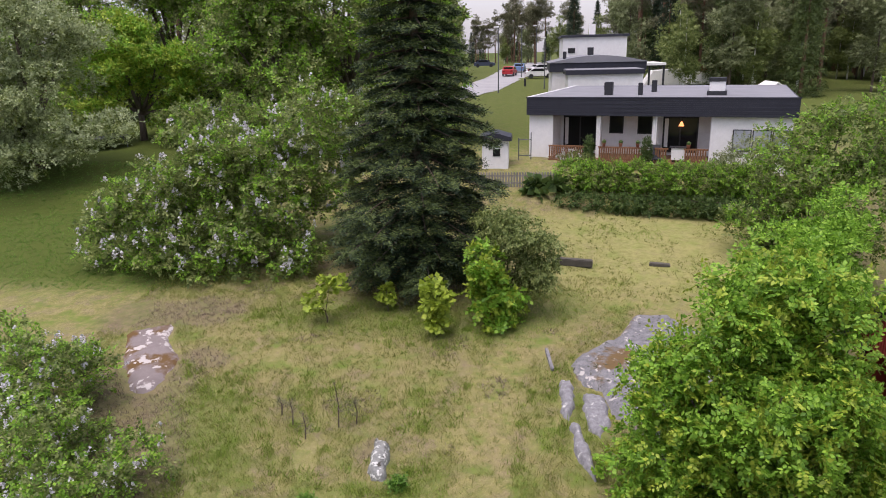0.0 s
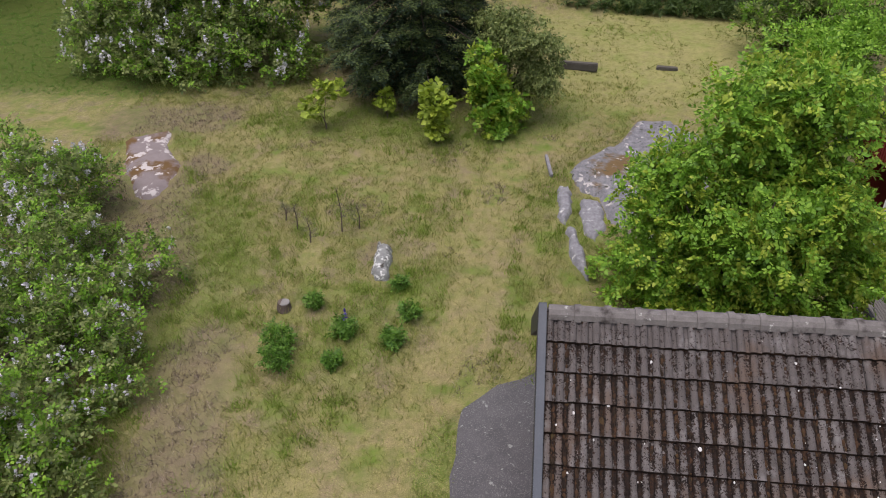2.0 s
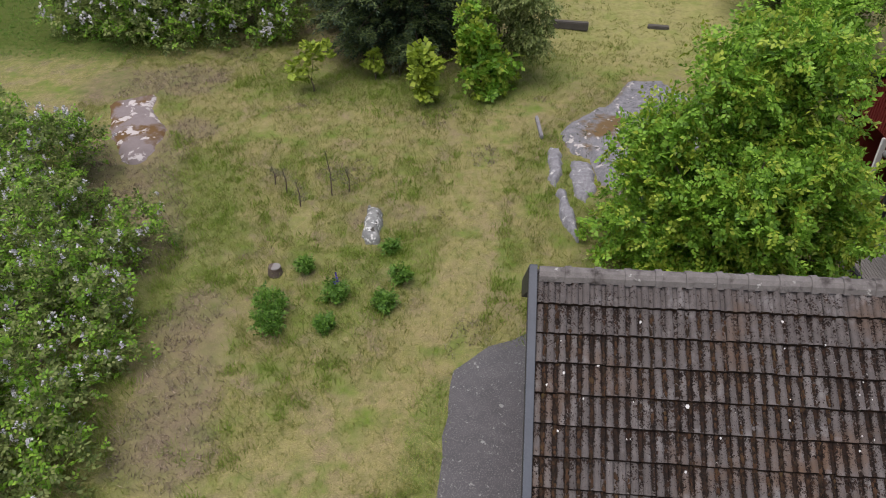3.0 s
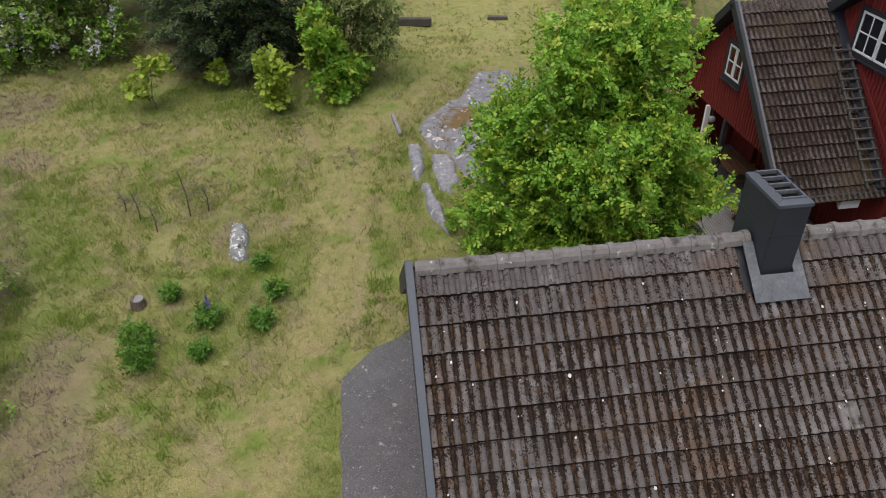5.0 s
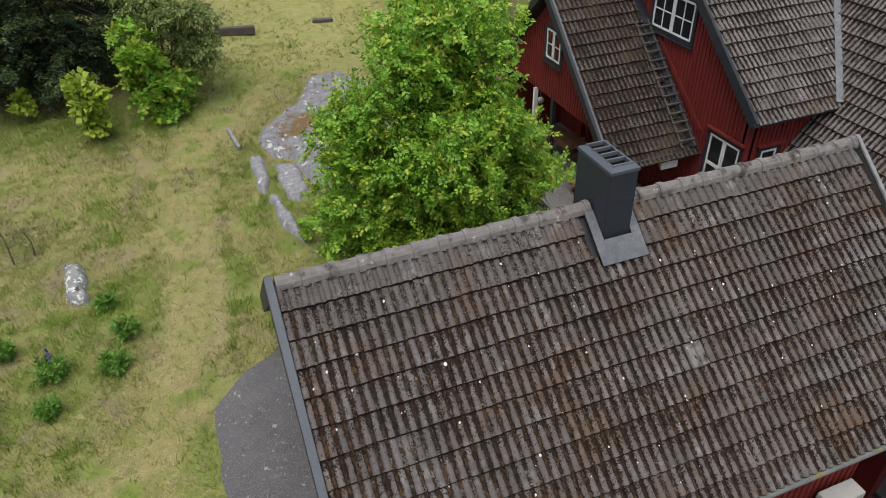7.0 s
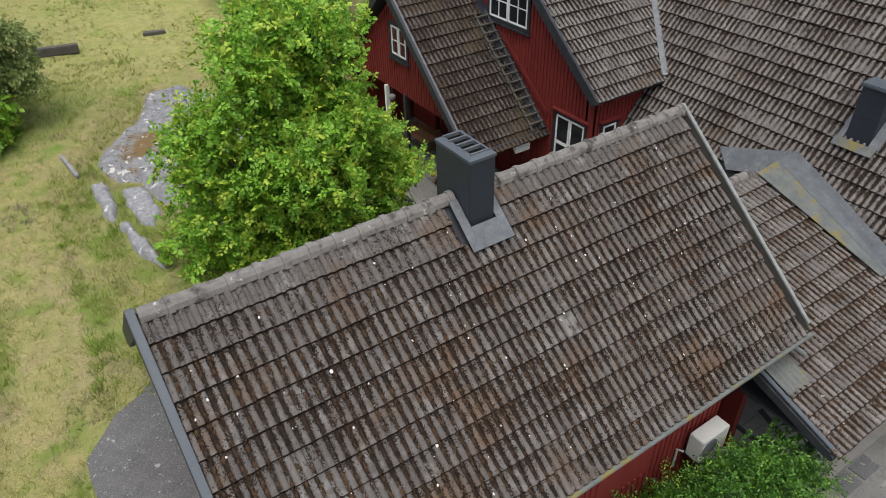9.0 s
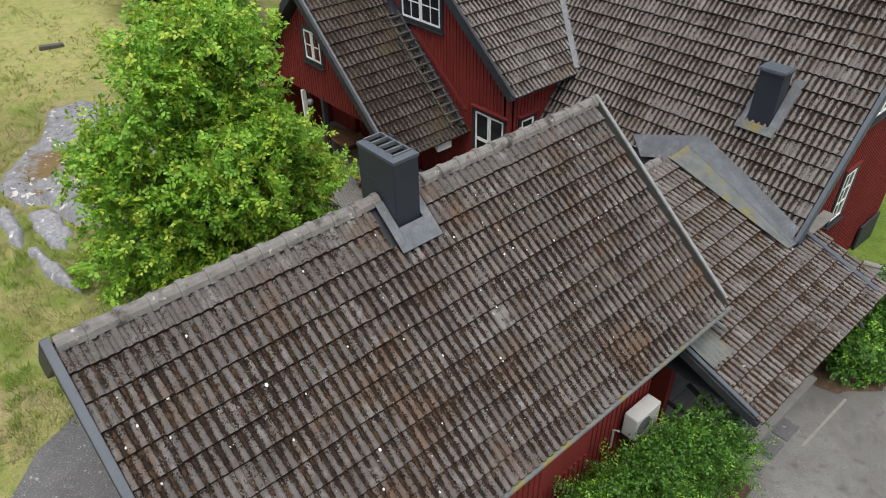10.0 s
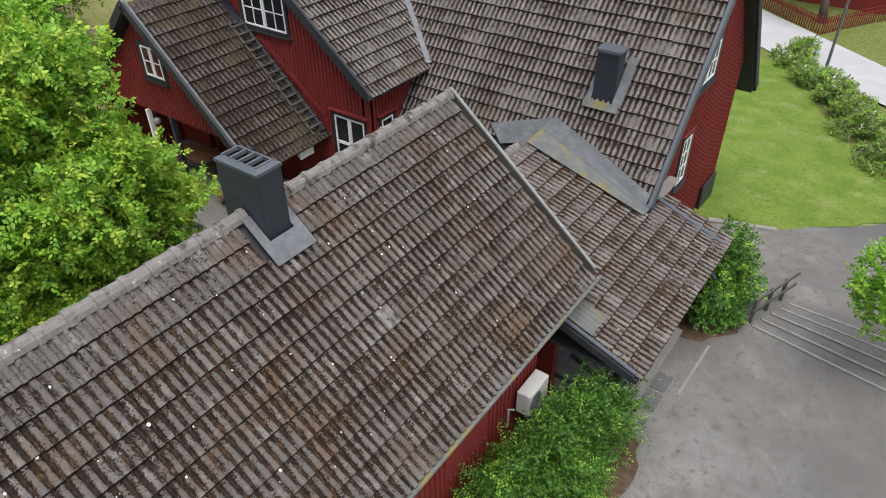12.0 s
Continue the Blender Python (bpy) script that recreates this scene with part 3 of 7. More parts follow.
def ridge_caps(parent, a, b, n, r=0.13, mat=None):
    """Half-round ridge tiles, each lapping the next."""
    a, b = Vector(a), Vector(b)
    d = (b - a) / n
    L = d.length
    rng = random.Random(3)
    prof = [(-0.125, -0.075), (-0.105, 0.0), (-0.06, 0.05), (0, 0.07), (0.06, 0.05), (0.105, 0.0), (0.125, -0.075)]
    me = Build()
    pts = []
    for u, s, lift in ((-0.02, 1.0, 0.0), (L * 0.8, 0.96, -0.004), (L * 0.82, 1.12, 0.004), (L * 1.03, 1.15, 0.007)):
        pts += [(u, p * s, q * s + lift) for p, q in prof]
    k = len(prof)
    me.add(pts, [(i * k + j, i * k + j + 1, (i + 1) * k + j + 1, (i + 1) * k + j) for i in range(3) for j in range(k - 1)])
    me.add([(L * 1.03, p * s, q * s + 0.007) for s in (1.15, 0.9) for p, q in prof], [(j, j + 1, k + j + 1, k + j) for j in range(k - 1)])
    shared = me.mesh("ridge_tile", mat or ridge_mat)
    org = ORIGIN[parent.name]
    x = d.normalized()
    y = Vector((0, 0, 1)).cross(x)
    base = Matrix((x, y, Vector((0, 0, 1)))).transposed().to_4x4()
    for i in range(n):
        ob = new("ridge_tile", shared)
        ob.parent = parent
        ob.matrix_basis = Matrix.Translation(a + d * i - org + Vector((0, rng.uniform(-0.006, 0.006), rng.uniform(-0.006, 0.006)))) @ base


# ---- walls with boards ----
def window_on(parent, axis, at, u0, u1, z0, z1, cols, rows, out, frame_mat=None, name="window", label="", casements=1, bar=0.016):
    """A window on a wall square to an axis ("x" or "y") at that coordinate; out: the sign of the outward direction."""
    def bx(b, ua, ub, za, zb, d0, d1):
        a, c = sorted((at + out * d0, at + out * d1))
        return b.box(a, c, ua, ub, za, zb) if axis == "x" else b.box(ua, ub, a, c, za, zb)
    w = part(name, bx(bx(bx(bx(Build(), u0 - 0.11, u0, z0 - 0.11, z1 + 0.11, 0.0, 0.05), u1, u1 + 0.11, z0 - 0.11, z1 + 0.11, 0.0, 0.05),
                         u0, u1, z1, z1 + 0.11, 0.0, 0.05), u0, u1, z0 - 0.11, z0, 0.0, 0.05), frame_mat or trim_dark, parent, label, bevel=0.006)
    cw = (u1 - u0) / casements
    for k in range(casements):
        a, b = u0 + k * cw + 0.01, u0 + (k + 1) * cw - 0.01
        fr = Build()
        for q in ((a, a + 0.055, z0 + .01, z1 - .01), (b - 0.055, b, z0 + .01, z1 - .01), (a + 0.055, b - 0.055, z0 + .01, z0 + 0.065), (a + 0.055, b - 0.055, z1 - 0.065, z1 - .01)):
            bx(fr, *q, 0.005, 0.045)
        f = part("casement", fr, white_mat, w, "white painted window frame", bevel=0.004)
        ia, ib, ja, jb = a + 0.055, b - 0.055, z0 + 0.065, z1 - 0.065
        pw, ph = (ib - ia) / cols, (jb - ja) / rows
        for i in range(1, cols):
            part("glazing_bar", bx(Build(), ia + i * pw - bar, ia + i * pw + bar, ja, jb, 0.008, 0.036), white_mat, w)
        for j in range(1, rows):
            part("glazing_bar", bx(Build(), ia, ib, ja + j * ph - bar, ja + j * ph + bar, 0.009, 0.035), white_mat, w)
        part("pane", bx(Build(), ia - .01, ib + .01, ja - .01, jb + .01, 0.012, 0.02), glass_mat, w)
    part("sill", bx(Build(), u0 - 0.16, u1 + 0.16, z0 - 0.15, z0 - 0.11, 0.0, 0.11), frame_mat or trim_dark, w, bevel=0.006)
    return w


def boarded_wall(parent, axis, at, thick, poly, out, pitch=0.14, skip=()):
    """A wall with vertical cover strips; poly: (u, z) outline, out: sign of the outward side."""
    a, b = sorted((at, at - out * thick))
    part("wall", Build().prism(poly, axis, a, b), red_mat, parent, "dark red painted vertical boards")
    us = [p[0] for p in poly]

    def span(u):
        zs = []
        for (u0, z0), (u1, z1) in zip(poly, poly[1:] + poly[:1]):
            if (u0 - u) * (u1 - u) < 0:
                zs.append(z0 + (z1 - z0) * (u - u0) / (u1 - u0))
        return (min(zs), max(zs)) if len(zs) > 1 else None
    u = min(us) + pitch / 2
    while u < max(us):
        s = span(u)
        if s:
            spans = [s]
            for (wa, wb, za, zb) in skip:
                if wa - 0.12 < u < wb + 0.12:
                    nxt = []
                    for lo, hi in spans:
                        if zb <= lo or za >= hi:
                            nxt.append((lo, hi))
                        else:
                            if za > lo:
                                nxt.append((lo, za))
                            if zb < hi:
                                nxt.append((zb, hi))
                    spans = nxt
            for lo, hi in spans:
                if hi - lo > 0.1:
                    c, d = sorted((at, at + out * 0.024))
                    b_ = Build().box(c, d, u - 0.025, u + 0.025, lo, hi) if axis == "x" else Build().box(u - 0.025, u + 0.025, c, d, lo, hi)
                    part("batten", b_, red_mat, parent)
        u += pitch


def slope_slab(parent, p, q, r, s, thick, mat, name="roof_deck"):
    """The deck under the tiles: four corners and a thickness."""
    pts = [Vector(k) for k in (p, q, r, s)]
    n = (pts[1] - pts[0]).cross(pts[3] - pts[0]).normalized()
    if n.z < 0:
        n = -n
    return part(name, Build().add(pts + [k - n * thick for k in pts], [(0, 1, 2, 3), (4, 7, 6, 5), (0, 4, 5, 1), (1, 5, 6, 2), (2, 6, 7, 3), (3, 7, 4, 0)]), mat, parent, "roof of grey-brown concrete tiles")


def barge(parent, a, b, mat=None, h=0.2, w=0.1, label="grey-blue sheet metal barge board"):
    return part("barge_board", Build().beam(a, b, w, h), mat or barge_mat, parent, label, bevel=0.01)


# ---- near wing: gable roof with the ridge along x ----
RX0, RX1, RY, RZ = 0.36, 10.30, 7.37, 6.46
SL = radians(40)
EY, EZ = 3.94, RZ - (7.37 - 3.94) * math.tan(SL)
wing = thing("house_wing", (5.3, 7.4, 0.3), "single-storey dark red boarded wing with a mossy tiled roof", "house")
deck_f = slope_slab(wing, (RX0, RY, RZ - 0.06), (RX1, RY, RZ - 0.06), (RX1, EY, EZ - 0.06), (RX0, EY, EZ - 0.06), 0.12, trim_dark, "roof")
deck_b = slope_slab(wing, (RX0, RY, RZ - 0.06), (RX1, RY, RZ - 0.06), (RX1, 2 * RY - EY, EZ - 0.06), (RX0, 2 * RY - EY, EZ - 0.06), 0.12, trim_dark, "roof")
DOWN = (0, -math.cos(SL), -math.sin(SL))
tile_jobs = []
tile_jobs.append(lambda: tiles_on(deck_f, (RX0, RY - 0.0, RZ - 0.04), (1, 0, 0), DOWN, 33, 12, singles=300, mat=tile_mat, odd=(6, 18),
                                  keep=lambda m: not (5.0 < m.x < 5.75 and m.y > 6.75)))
tile_jobs.append(lambda: tiles_on(deck_b, (RX0, RY + 0.0, RZ - 0.04), (1, 0, 0), (0, math.cos(SL), -math.sin(SL)), 33, 12))
tile_jobs.append(lambda: ridge_caps(wing, (RX0 + 0.05, RY, RZ + 0.012), (5.06, RY, RZ + 0.012), 12))
tile_jobs.append(lambda: ridge_caps(wing, (5.6, RY, RZ + 0.012), (RX1 - 0.02, RY, RZ + 0.012), 12))
for x in (RX0 - 0.05, RX1 + 0.05):
    for s in (-1, 1):
        e = RY + s * (RY - EY + 0.05)
        barge(wing, (x, RY, RZ - 0.13 if x < 1 else RZ - 0.05), (x, e, EZ - 0.17 if x < 1 else EZ - 0.09), h=0.34 if x < 1 else 0.16, w=0.12 if x < 1 else 0.04, mat=trim_dark if x < 1 else wood_old, label="black painted barge board" if x < 1 else "weathered grey barge board")
        wide, metal = (0.105, barge_mat) if x < 1 else (0.075, pale_metal)
        part("verge_cap", Build().beam((x, RY, RZ + 0.10), (x, e, EZ + 0.06), wide, 0.04), metal, wing, "grey-blue sheet metal verge cap", bevel=0.006)
zw = EZ - 0.1 + 0.35 * math.tan(SL) - 0.15
gp = [(4.3, 0.0), (10.44, 0.0), (10.44, zw), (RY, RZ - 0.28), (4.3, zw)]
boarded_wall(wing, "x", 0.72, 0.2, [(u, z) for u, z in gp], -1)
boarded_wall(wing, "x", 10.0, 0.2, gp, 1, pitch=0.4)
boarded_wall(wing, "y", 4.3, 0.2, [(0.72, -0.1), (8.95, -0.1), (8.95, zw), (0.72, zw)], -1, skip=[(5.95, 7.0, 1.5, 2.5)])
# black instead of red: the recess's deep shade is put into the colour
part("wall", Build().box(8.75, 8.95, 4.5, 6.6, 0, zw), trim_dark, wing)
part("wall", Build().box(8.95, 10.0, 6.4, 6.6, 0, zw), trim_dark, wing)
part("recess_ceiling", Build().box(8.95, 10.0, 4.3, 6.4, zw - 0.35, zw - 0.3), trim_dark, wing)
part("wall", Build().box(0.72, 10.0, 10.24, 10.44, 0, zw), red_mat, wing)
part("gutter", Build().tube([(RX0 - 0.05, EY - 0.15, EZ - 0.13), (RX1 + 0.05, EY - 0.15, EZ - 0.13)], [0.046, 0.046], 12), lichen_mat, wing, "weathered grey gutter")


def chimney(parent, x0, x1, y0, y1, z0, z1, flues, seam):
    """A sheet-clad chimney with a sloped hood and flues along y, their dark depth painted."""
    shaft = part("chimney", Build().box(x0, x1, y0, y1, z0, z1), sheet_mat, parent, "chimney clad in dark blue-grey sheet metal", bevel=0.008)
    part("seam", Build().box(x0 - 0.006, x1 + 0.006, y0 - 0.006, y1 + 0.006, seam, seam + 0.012), sheet_mat, shaft)
    if not flues:
        part("hood", Build().box(x0 - 0.05, x1 + 0.05, y0 - 0.05, y1 + 0.05, z1 + 0.003, z1 + 0.09), barge_mat, shaft, "grey metal chimney hood", bevel=0.02)
        return
    o, i, t = 0.012, 0.085, 0.07
    outer = [(x0 - o, y0 - o), (x1 + o, y0 - o), (x1 + o, y1 + o), (x0 - o, y1 + o)]
    inner = [(x0 + i, y0 + i), (x1 - i, y0 + i), (x1 - i, y1 - i), (x0 + i, y1 - i)]
    pts = [(x, y, z1 - 0.03) for x, y in outer] + [(x, y, z1 + 0.02) for x, y in outer] + [(x, y, z1 + t) for x, y in inner] + [(x, y, z1 - 0.03) for x, y in inner]
    fs = [(k, (k + 1) % 4, 4 + (k + 1) % 4, 4 + k) for k in range(4)] + [(4 + k, 4 + (k + 1) % 4, 8 + (k + 1) % 4, 8 + k) for k in range(4)] + [(8 + k, 8 + (k + 1) % 4, 12 + (k + 1) % 4, 12 + k) for k in range(4)]
    part("hood", Build().add(pts, fs), barge_mat, shaft, "sloped grey metal hood")
    w = (y1 - y0 - 2 * i) / flues
    for k in range(flues + 1):
        c = y0 + i + k * w
        part("flue_bar", Build().box(x0 + i - 0.02, x1 - i + 0.02, c - 0.016, c + 0.016, z1 + 0.02, z1 + t + 0.012), lead_mat, shaft, bevel=0.004)
    # a near-black plate inside the hood stands for the shade down the flues
    part("flue_bottom", Build().box(x0 + i, x1 - i, y0 + i, y1 - i, z1 + 0.003, z1 + 0.01), flue_shade_mat, shaft, "black flue openings with their deep shade painted on a plate")


chimney(wing, 5.10, 5.56, 6.93, 7.81, 5.6, 7.22, 4, 6.75)


def slope_strip(name, pts, normal, lift, mat, parent, label="", thick=0.012):
    n = Vector(normal).normalized()
    q = [Vector(p) + n * lift for p in pts]
    k = len(q)
    return part(name, Build().add([p + n * thick for p in q] + q, [tuple(range(k)), tuple(range(2 * k - 1, k - 1, -1))] + [(i, (i + 1) % k, k + (i + 1) % k, k + i) for i in range(k)]), mat, parent, label)


def on_wing(x, y):
    return (x, y, RZ - (RY - y) * math.tan(SL))


NW = (0, -math.sin(SL), math.cos(SL))
slope_strip("flashing", [on_wing(4.94, 7.3), on_wing(4.94, 6.64), on_wing(5.09, 6.78), on_wing(5.09, 7.3)], NW, 0.07, lead_mat, wing, "weathered grey metal flashing at the chimney")
slope_strip("flashing", [on_wing(5.09, 6.93), on_wing(5.09, 6.78), on_wing(4.94, 6.64), on_wing(5.72, 6.64), on_wing(5.57, 6.78), on_wing(5.57, 6.93)], NW, 0.075, lead_mat, wing, "grey metal flashing at the chimney")
slope_strip("flashing", [on_wing(5.57, 7.3), on_wing(5.57, 6.78), on_wing(5.72, 6.64), on_wing(5.72, 7.3)], NW, 0.07, lead_mat, wing)
part("drip_sheet", Build().box(5.9, 7.05, 4.19, 4.3, 2.5, 2.53), pale_metal, wing, "pale metal drip sheet", bevel=0.004)
part("downpipe", Build().tube([(10.15, EY - 0.07, EZ - 0.06), (10.15, EY - 0.05, EZ - 0.25), (10.2, EY - 0.02, EZ - 0.45), (10.3, EY - 0.2, EZ - 0.56)], [0.045] * 4, 10), pale_metal, wing, "grey metal downpipe with a bent outlet", smooth=True)


# ---- entrance porch: low roof coaxial with the wing ----
LS = radians(20)
PX0, PX1, PEY, PEZ = 9.42, 14.6, 2.52, 2.30
porch = thing("entrance_porch", (11.8, 4.5, 0.0), "low tiled porch roof linking the wing to the main house", "porch")
PRZ = PEZ + (RY - PEY) * math.tan(LS)
deck_p = slope_slab(porch, (PX0, 4.25, PEZ + (4.25 - PEY) * math.tan(LS) - 0.05), (PX1, 4.25, PEZ + (4.25 - PEY) * math.tan(LS) - 0.05), (PX1, PEY, PEZ - 0.05), (PX0, PEY, PEZ - 0.05), 0.1, trim_dark, "roof")
deck_q = slope_slab(porch, (10.0, RY, PRZ - 0.05), (14.9, RY, PRZ - 0.05), (14.3, 4.25, PEZ + (4.25 - PEY) * math.tan(LS) - 0.05), (10.0, 4.25, PEZ + (4.25 - PEY) * math.tan(LS) - 0.05), 0.1, trim_dark, "roof")
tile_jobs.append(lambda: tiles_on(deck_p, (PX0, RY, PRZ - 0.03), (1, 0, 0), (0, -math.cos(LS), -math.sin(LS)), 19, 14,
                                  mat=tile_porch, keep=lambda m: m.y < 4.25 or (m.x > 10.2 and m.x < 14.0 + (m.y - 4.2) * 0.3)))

def on_porch(x, y):
    return (x, y, PEZ + (y - PEY) * math.tan(LS))


NP = (0, -math.sin(LS), math.cos(LS))
part("verge_cap", Build().beam((PX0 + 0.02, PEY - 0.08, PEZ + 0.03), (PX0 + 0.02, 4.2, PEZ + (4.2 - PEY) * math.tan(LS) + 0.06), 0.09, 0.04), barge_mat, porch, "grey-blue sheet metal verge cap", bevel=0.006)
part("barge_board", Build().beam((PX0 - 0.04, PEY - 0.05, PEZ - 0.09), (PX0 - 0.04, 4.2, PEZ + (4.2 - PEY) * math.tan(LS) - 0.09), 0.04, 0.18), trim_dark, porch, "black painted barge board", bevel=0.006)
part("verge_cap", Build().beam((PX1 + 0.02, PEY - 0.08, PEZ + 0.03), (PX1 + 0.02, 4.25, PEZ + (4.25 - PEY) * math.tan(LS) + 0.06), 0.13, 0.04), barge_mat, porch, bevel=0.006)
part("gutter", Build().tube([(PX0 - 0.05, PEY - 0.1, PEZ - 0.12), (PX1 + 0.05, PEY - 0.1, PEZ - 0.14)], [0.06, 0.06], 10), trim_dark, porch, "black metal gutter")
part("gutter_outlet", Build().tube([(13.6, PEY - 0.09, PEZ - 0.08), (13.6, PEY - 0.3, PEZ - 0.3)], [0.04, 0.04], 8), trim_dark, porch)
slope_strip("flashing", [on_porch(14.2, 7.33), on_porch(13.38, 7.27), on_porch(13.64, 4.2), on_porch(13.82, 4.18)], NP, 0.095, lichen_mat, porch, "yellow-lichened sheet metal flashing")
slope_strip("flashing", [on_porch(14.8, 7.4), on_porch(14.2, 7.33), on_porch(13.82, 4.18), on_porch(14.1, 4.16)], NP, 0.10, lead_mat, porch, "grey sheet metal flashing")
def corrugated(parent, x0, x1, y0, y1, waves):
    """A corrugated sheet lying on the porch slope, its ridges running down it."""
    n = waves * 6
    pts = []
    for y in (y0, y1):
        for k in range(n + 1):
            x, _, z = on_porch(x0 + (x1 - x0) * k / n, y)
            pts.append((x, y, z + 0.1 + 0.03 * math.sin(2 * math.pi * k / 6)))
    part("corrugated_sheet", Build().add(pts, [(k, k + 1, n + 2 + k, n + 1 + k) for k in range(n)]), lichen_mat, parent, "corrugated grey sheet at the wing's eave", smooth=True)


corrugated(porch, 9.5, 10.15, 3.42, 4.3, 5)
tile_jobs.append(lambda: ridge_caps(porch, (12.2, RY, PRZ + 0.05), (13.2, RY, PRZ + 0.05), 3))
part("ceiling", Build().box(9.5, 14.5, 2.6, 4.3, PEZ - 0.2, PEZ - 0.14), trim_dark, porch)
for x, y in ((9.75, 2.85), (12.0, 2.85), (14.3, 2.85)):
    part("post", Build().box(x - 0.07, x + 0.07, y - 0.07, y + 0.07, 0.15, PEZ - 0.1), trim_dark, porch, "black painted post", bevel=0.008)
part("beam", Build().box(9.5, 14.5, 2.76, 2.94, PEZ - 0.14, PEZ + 0.05), trim_dark, porch, bevel=0.008)
for z in (0.55, 1.0):
    part("rail", Build().beam((9.72, 2.5, z), (9.72, 4.2, z), 0.05, 0.1), trim_dark, porch, "black painted rail", bevel=0.006)
part("brace", Build().beam((9.75, 2.35, 1.05), (9.75, 3.9, 1.75), 0.06, 0.1), trim_dark, porch, bevel=0.006)
for i in range(13):
    y = 2.62 + i * 0.23
    part("deck_board", Build().box(9.3 + (0.0 if i > 2 else 0.55), 13.62, y, y + 0.22, 0.11, 0.16), wood_grey, porch, "weathered grey deck board", bevel=0.006)
part("deck_front", Build().box(9.9, 13.6, 2.63, 2.67, 0.0, 0.108), wood_grey, porch)
# black back wall, so the shade deep in the porch is painted on
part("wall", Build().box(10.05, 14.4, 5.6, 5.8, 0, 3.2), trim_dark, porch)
for x in (10.82, 11.5):
    single("paving_slab", Build().box(x, x + 0.58, 2.24, 2.6, 0.0, 0.05), dark_asphalt, "grey concrete slab lying on the asphalt by the deck", "slab", "slabs by the deck", bevel=0.008)

# ---- main house: ridge along y ----
MS = radians(51.7)
MX, MZ, MY = 14.08, 3.0, 4.22
MRX = 18.45
MRZ = MZ + (MRX - MX) * math.tan(MS)
main = thing("main_house", (18, 12, -1.0), "two-storey dark red boarded house with a steep tiled roof", "house")
deck_m = slope_slab(main, (MRX, MY, MRZ - 0.06), (MRX, 24, MRZ - 0.06), (MX, 24, MZ - 0.06), (MX, MY, MZ - 0.06), 0.12, trim_dark, "roof")
slope_slab(main, (MRX, MY, MRZ - 0.06), (MRX, 24, MRZ - 0.06), (2 * MRX - MX, 24, MZ - 0.06), (2 * MRX - MX, MY, MZ - 0.06), 0.2, trim_dark, "roof")
MROWS = int((MRX - MX) / math.cos(MS) / TL) + 1
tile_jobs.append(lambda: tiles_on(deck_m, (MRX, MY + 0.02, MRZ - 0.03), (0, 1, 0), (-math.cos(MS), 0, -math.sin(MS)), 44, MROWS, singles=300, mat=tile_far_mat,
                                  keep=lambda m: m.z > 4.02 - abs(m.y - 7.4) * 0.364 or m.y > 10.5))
boarded_wall(main, "y", 4.5, 0.2, [(14.4, -2.5), (21.6, -2.5), (21.6, MZ + 1.3), (MRX, MRZ - 0.4), (14.4, MZ)], -1, pitch=0.14,
             skip=[(17.0, 18.5, 4.7, 5.9), (16.85, 17.7, 1.9, 3.55)])
part("wall", Build().box(14.4, 14.6, 4.5, 24, -1, MZ + .2), red_mat, main)
part("wall", Build().box(21.4, 21.6, 4.5, 24, -2.5, MZ + 1.2), red_mat, main)
barge(main, (MRX, MY - 0.05, MRZ - 0.05), (MX, MY - 0.05, MZ - 0.05), h=0.26)
barge(main, (MRX, MY - 0.05, MRZ - 0.05), (2 * MRX - MX, MY - 0.05, MZ - 0.05), h=0.26, mat=trim_dark)
chimney(main, 15.37, 15.80, 5.98, 6.55, 4.2, 5.93, 0, 5.3)


def on_main(x, y):
    return (x, y, MZ + (x - MX) * math.tan(MS))


NM = (-math.sin(MS), 0, math.cos(MS))
for pts in ([(15.25, 6.72), (15.25, 5.78), (15.38, 5.78), (15.38, 6.72)], [(15.38, 6.68), (15.38, 6.56), (16.05, 6.56), (16.05, 6.68)], [(15.38, 5.97), (15.38, 5.74), (16.15, 5.74), (16.15, 5.97)]):
    slope_strip("flashing", [on_main(*p) for p in pts], NM, 0.125, lichen_mat if pts[0][0] == 15.25 else lead_mat, main, "weathered metal flashing at the chimney")
slope_strip("flashing", [on_main(14.92, 7.5), on_main(14.96, 7.2), on_main(14.66, 5.9), on_main(14.24, 4.25), on_main(14.05, 4.25), on_main(14.5, 6.0)], NM, 0.12, lead_mat, main, "grey metal valley flashing")
slope_strip("flashing", [on_main(14.92, 7.4), on_main(14.45, 7.7), on_main(14.3, 8.5), on_main(14.58, 9.0)], NM, 0.12, lead_mat, main, "grey metal valley flashing")
window_on(main, "y", 4.5, 17.1, 18.4, 4.8, 5.8, 2, 2, -1, casements=2)
window_on(main, "y", 4.5, 16.97, 17.6, 2.02, 3.42, 2, 3, -1)
part("drip_board", Build().box(16.86, 17.72, 4.42, 4.5, 3.545, 3.57), red_mat, main, bevel=0.004)
part("shelf", Build().box(15.1, 16.3, 4.2, 4.5, 2.66, 2.70), wood_grey, main, "pale weathered board under the gable", bevel=0.006)
part("trellis", Build().box(20.0, 21.3, 4.36, 4.42, -1.2, 0.5), trim_dark, main, "black painted basement boarding")

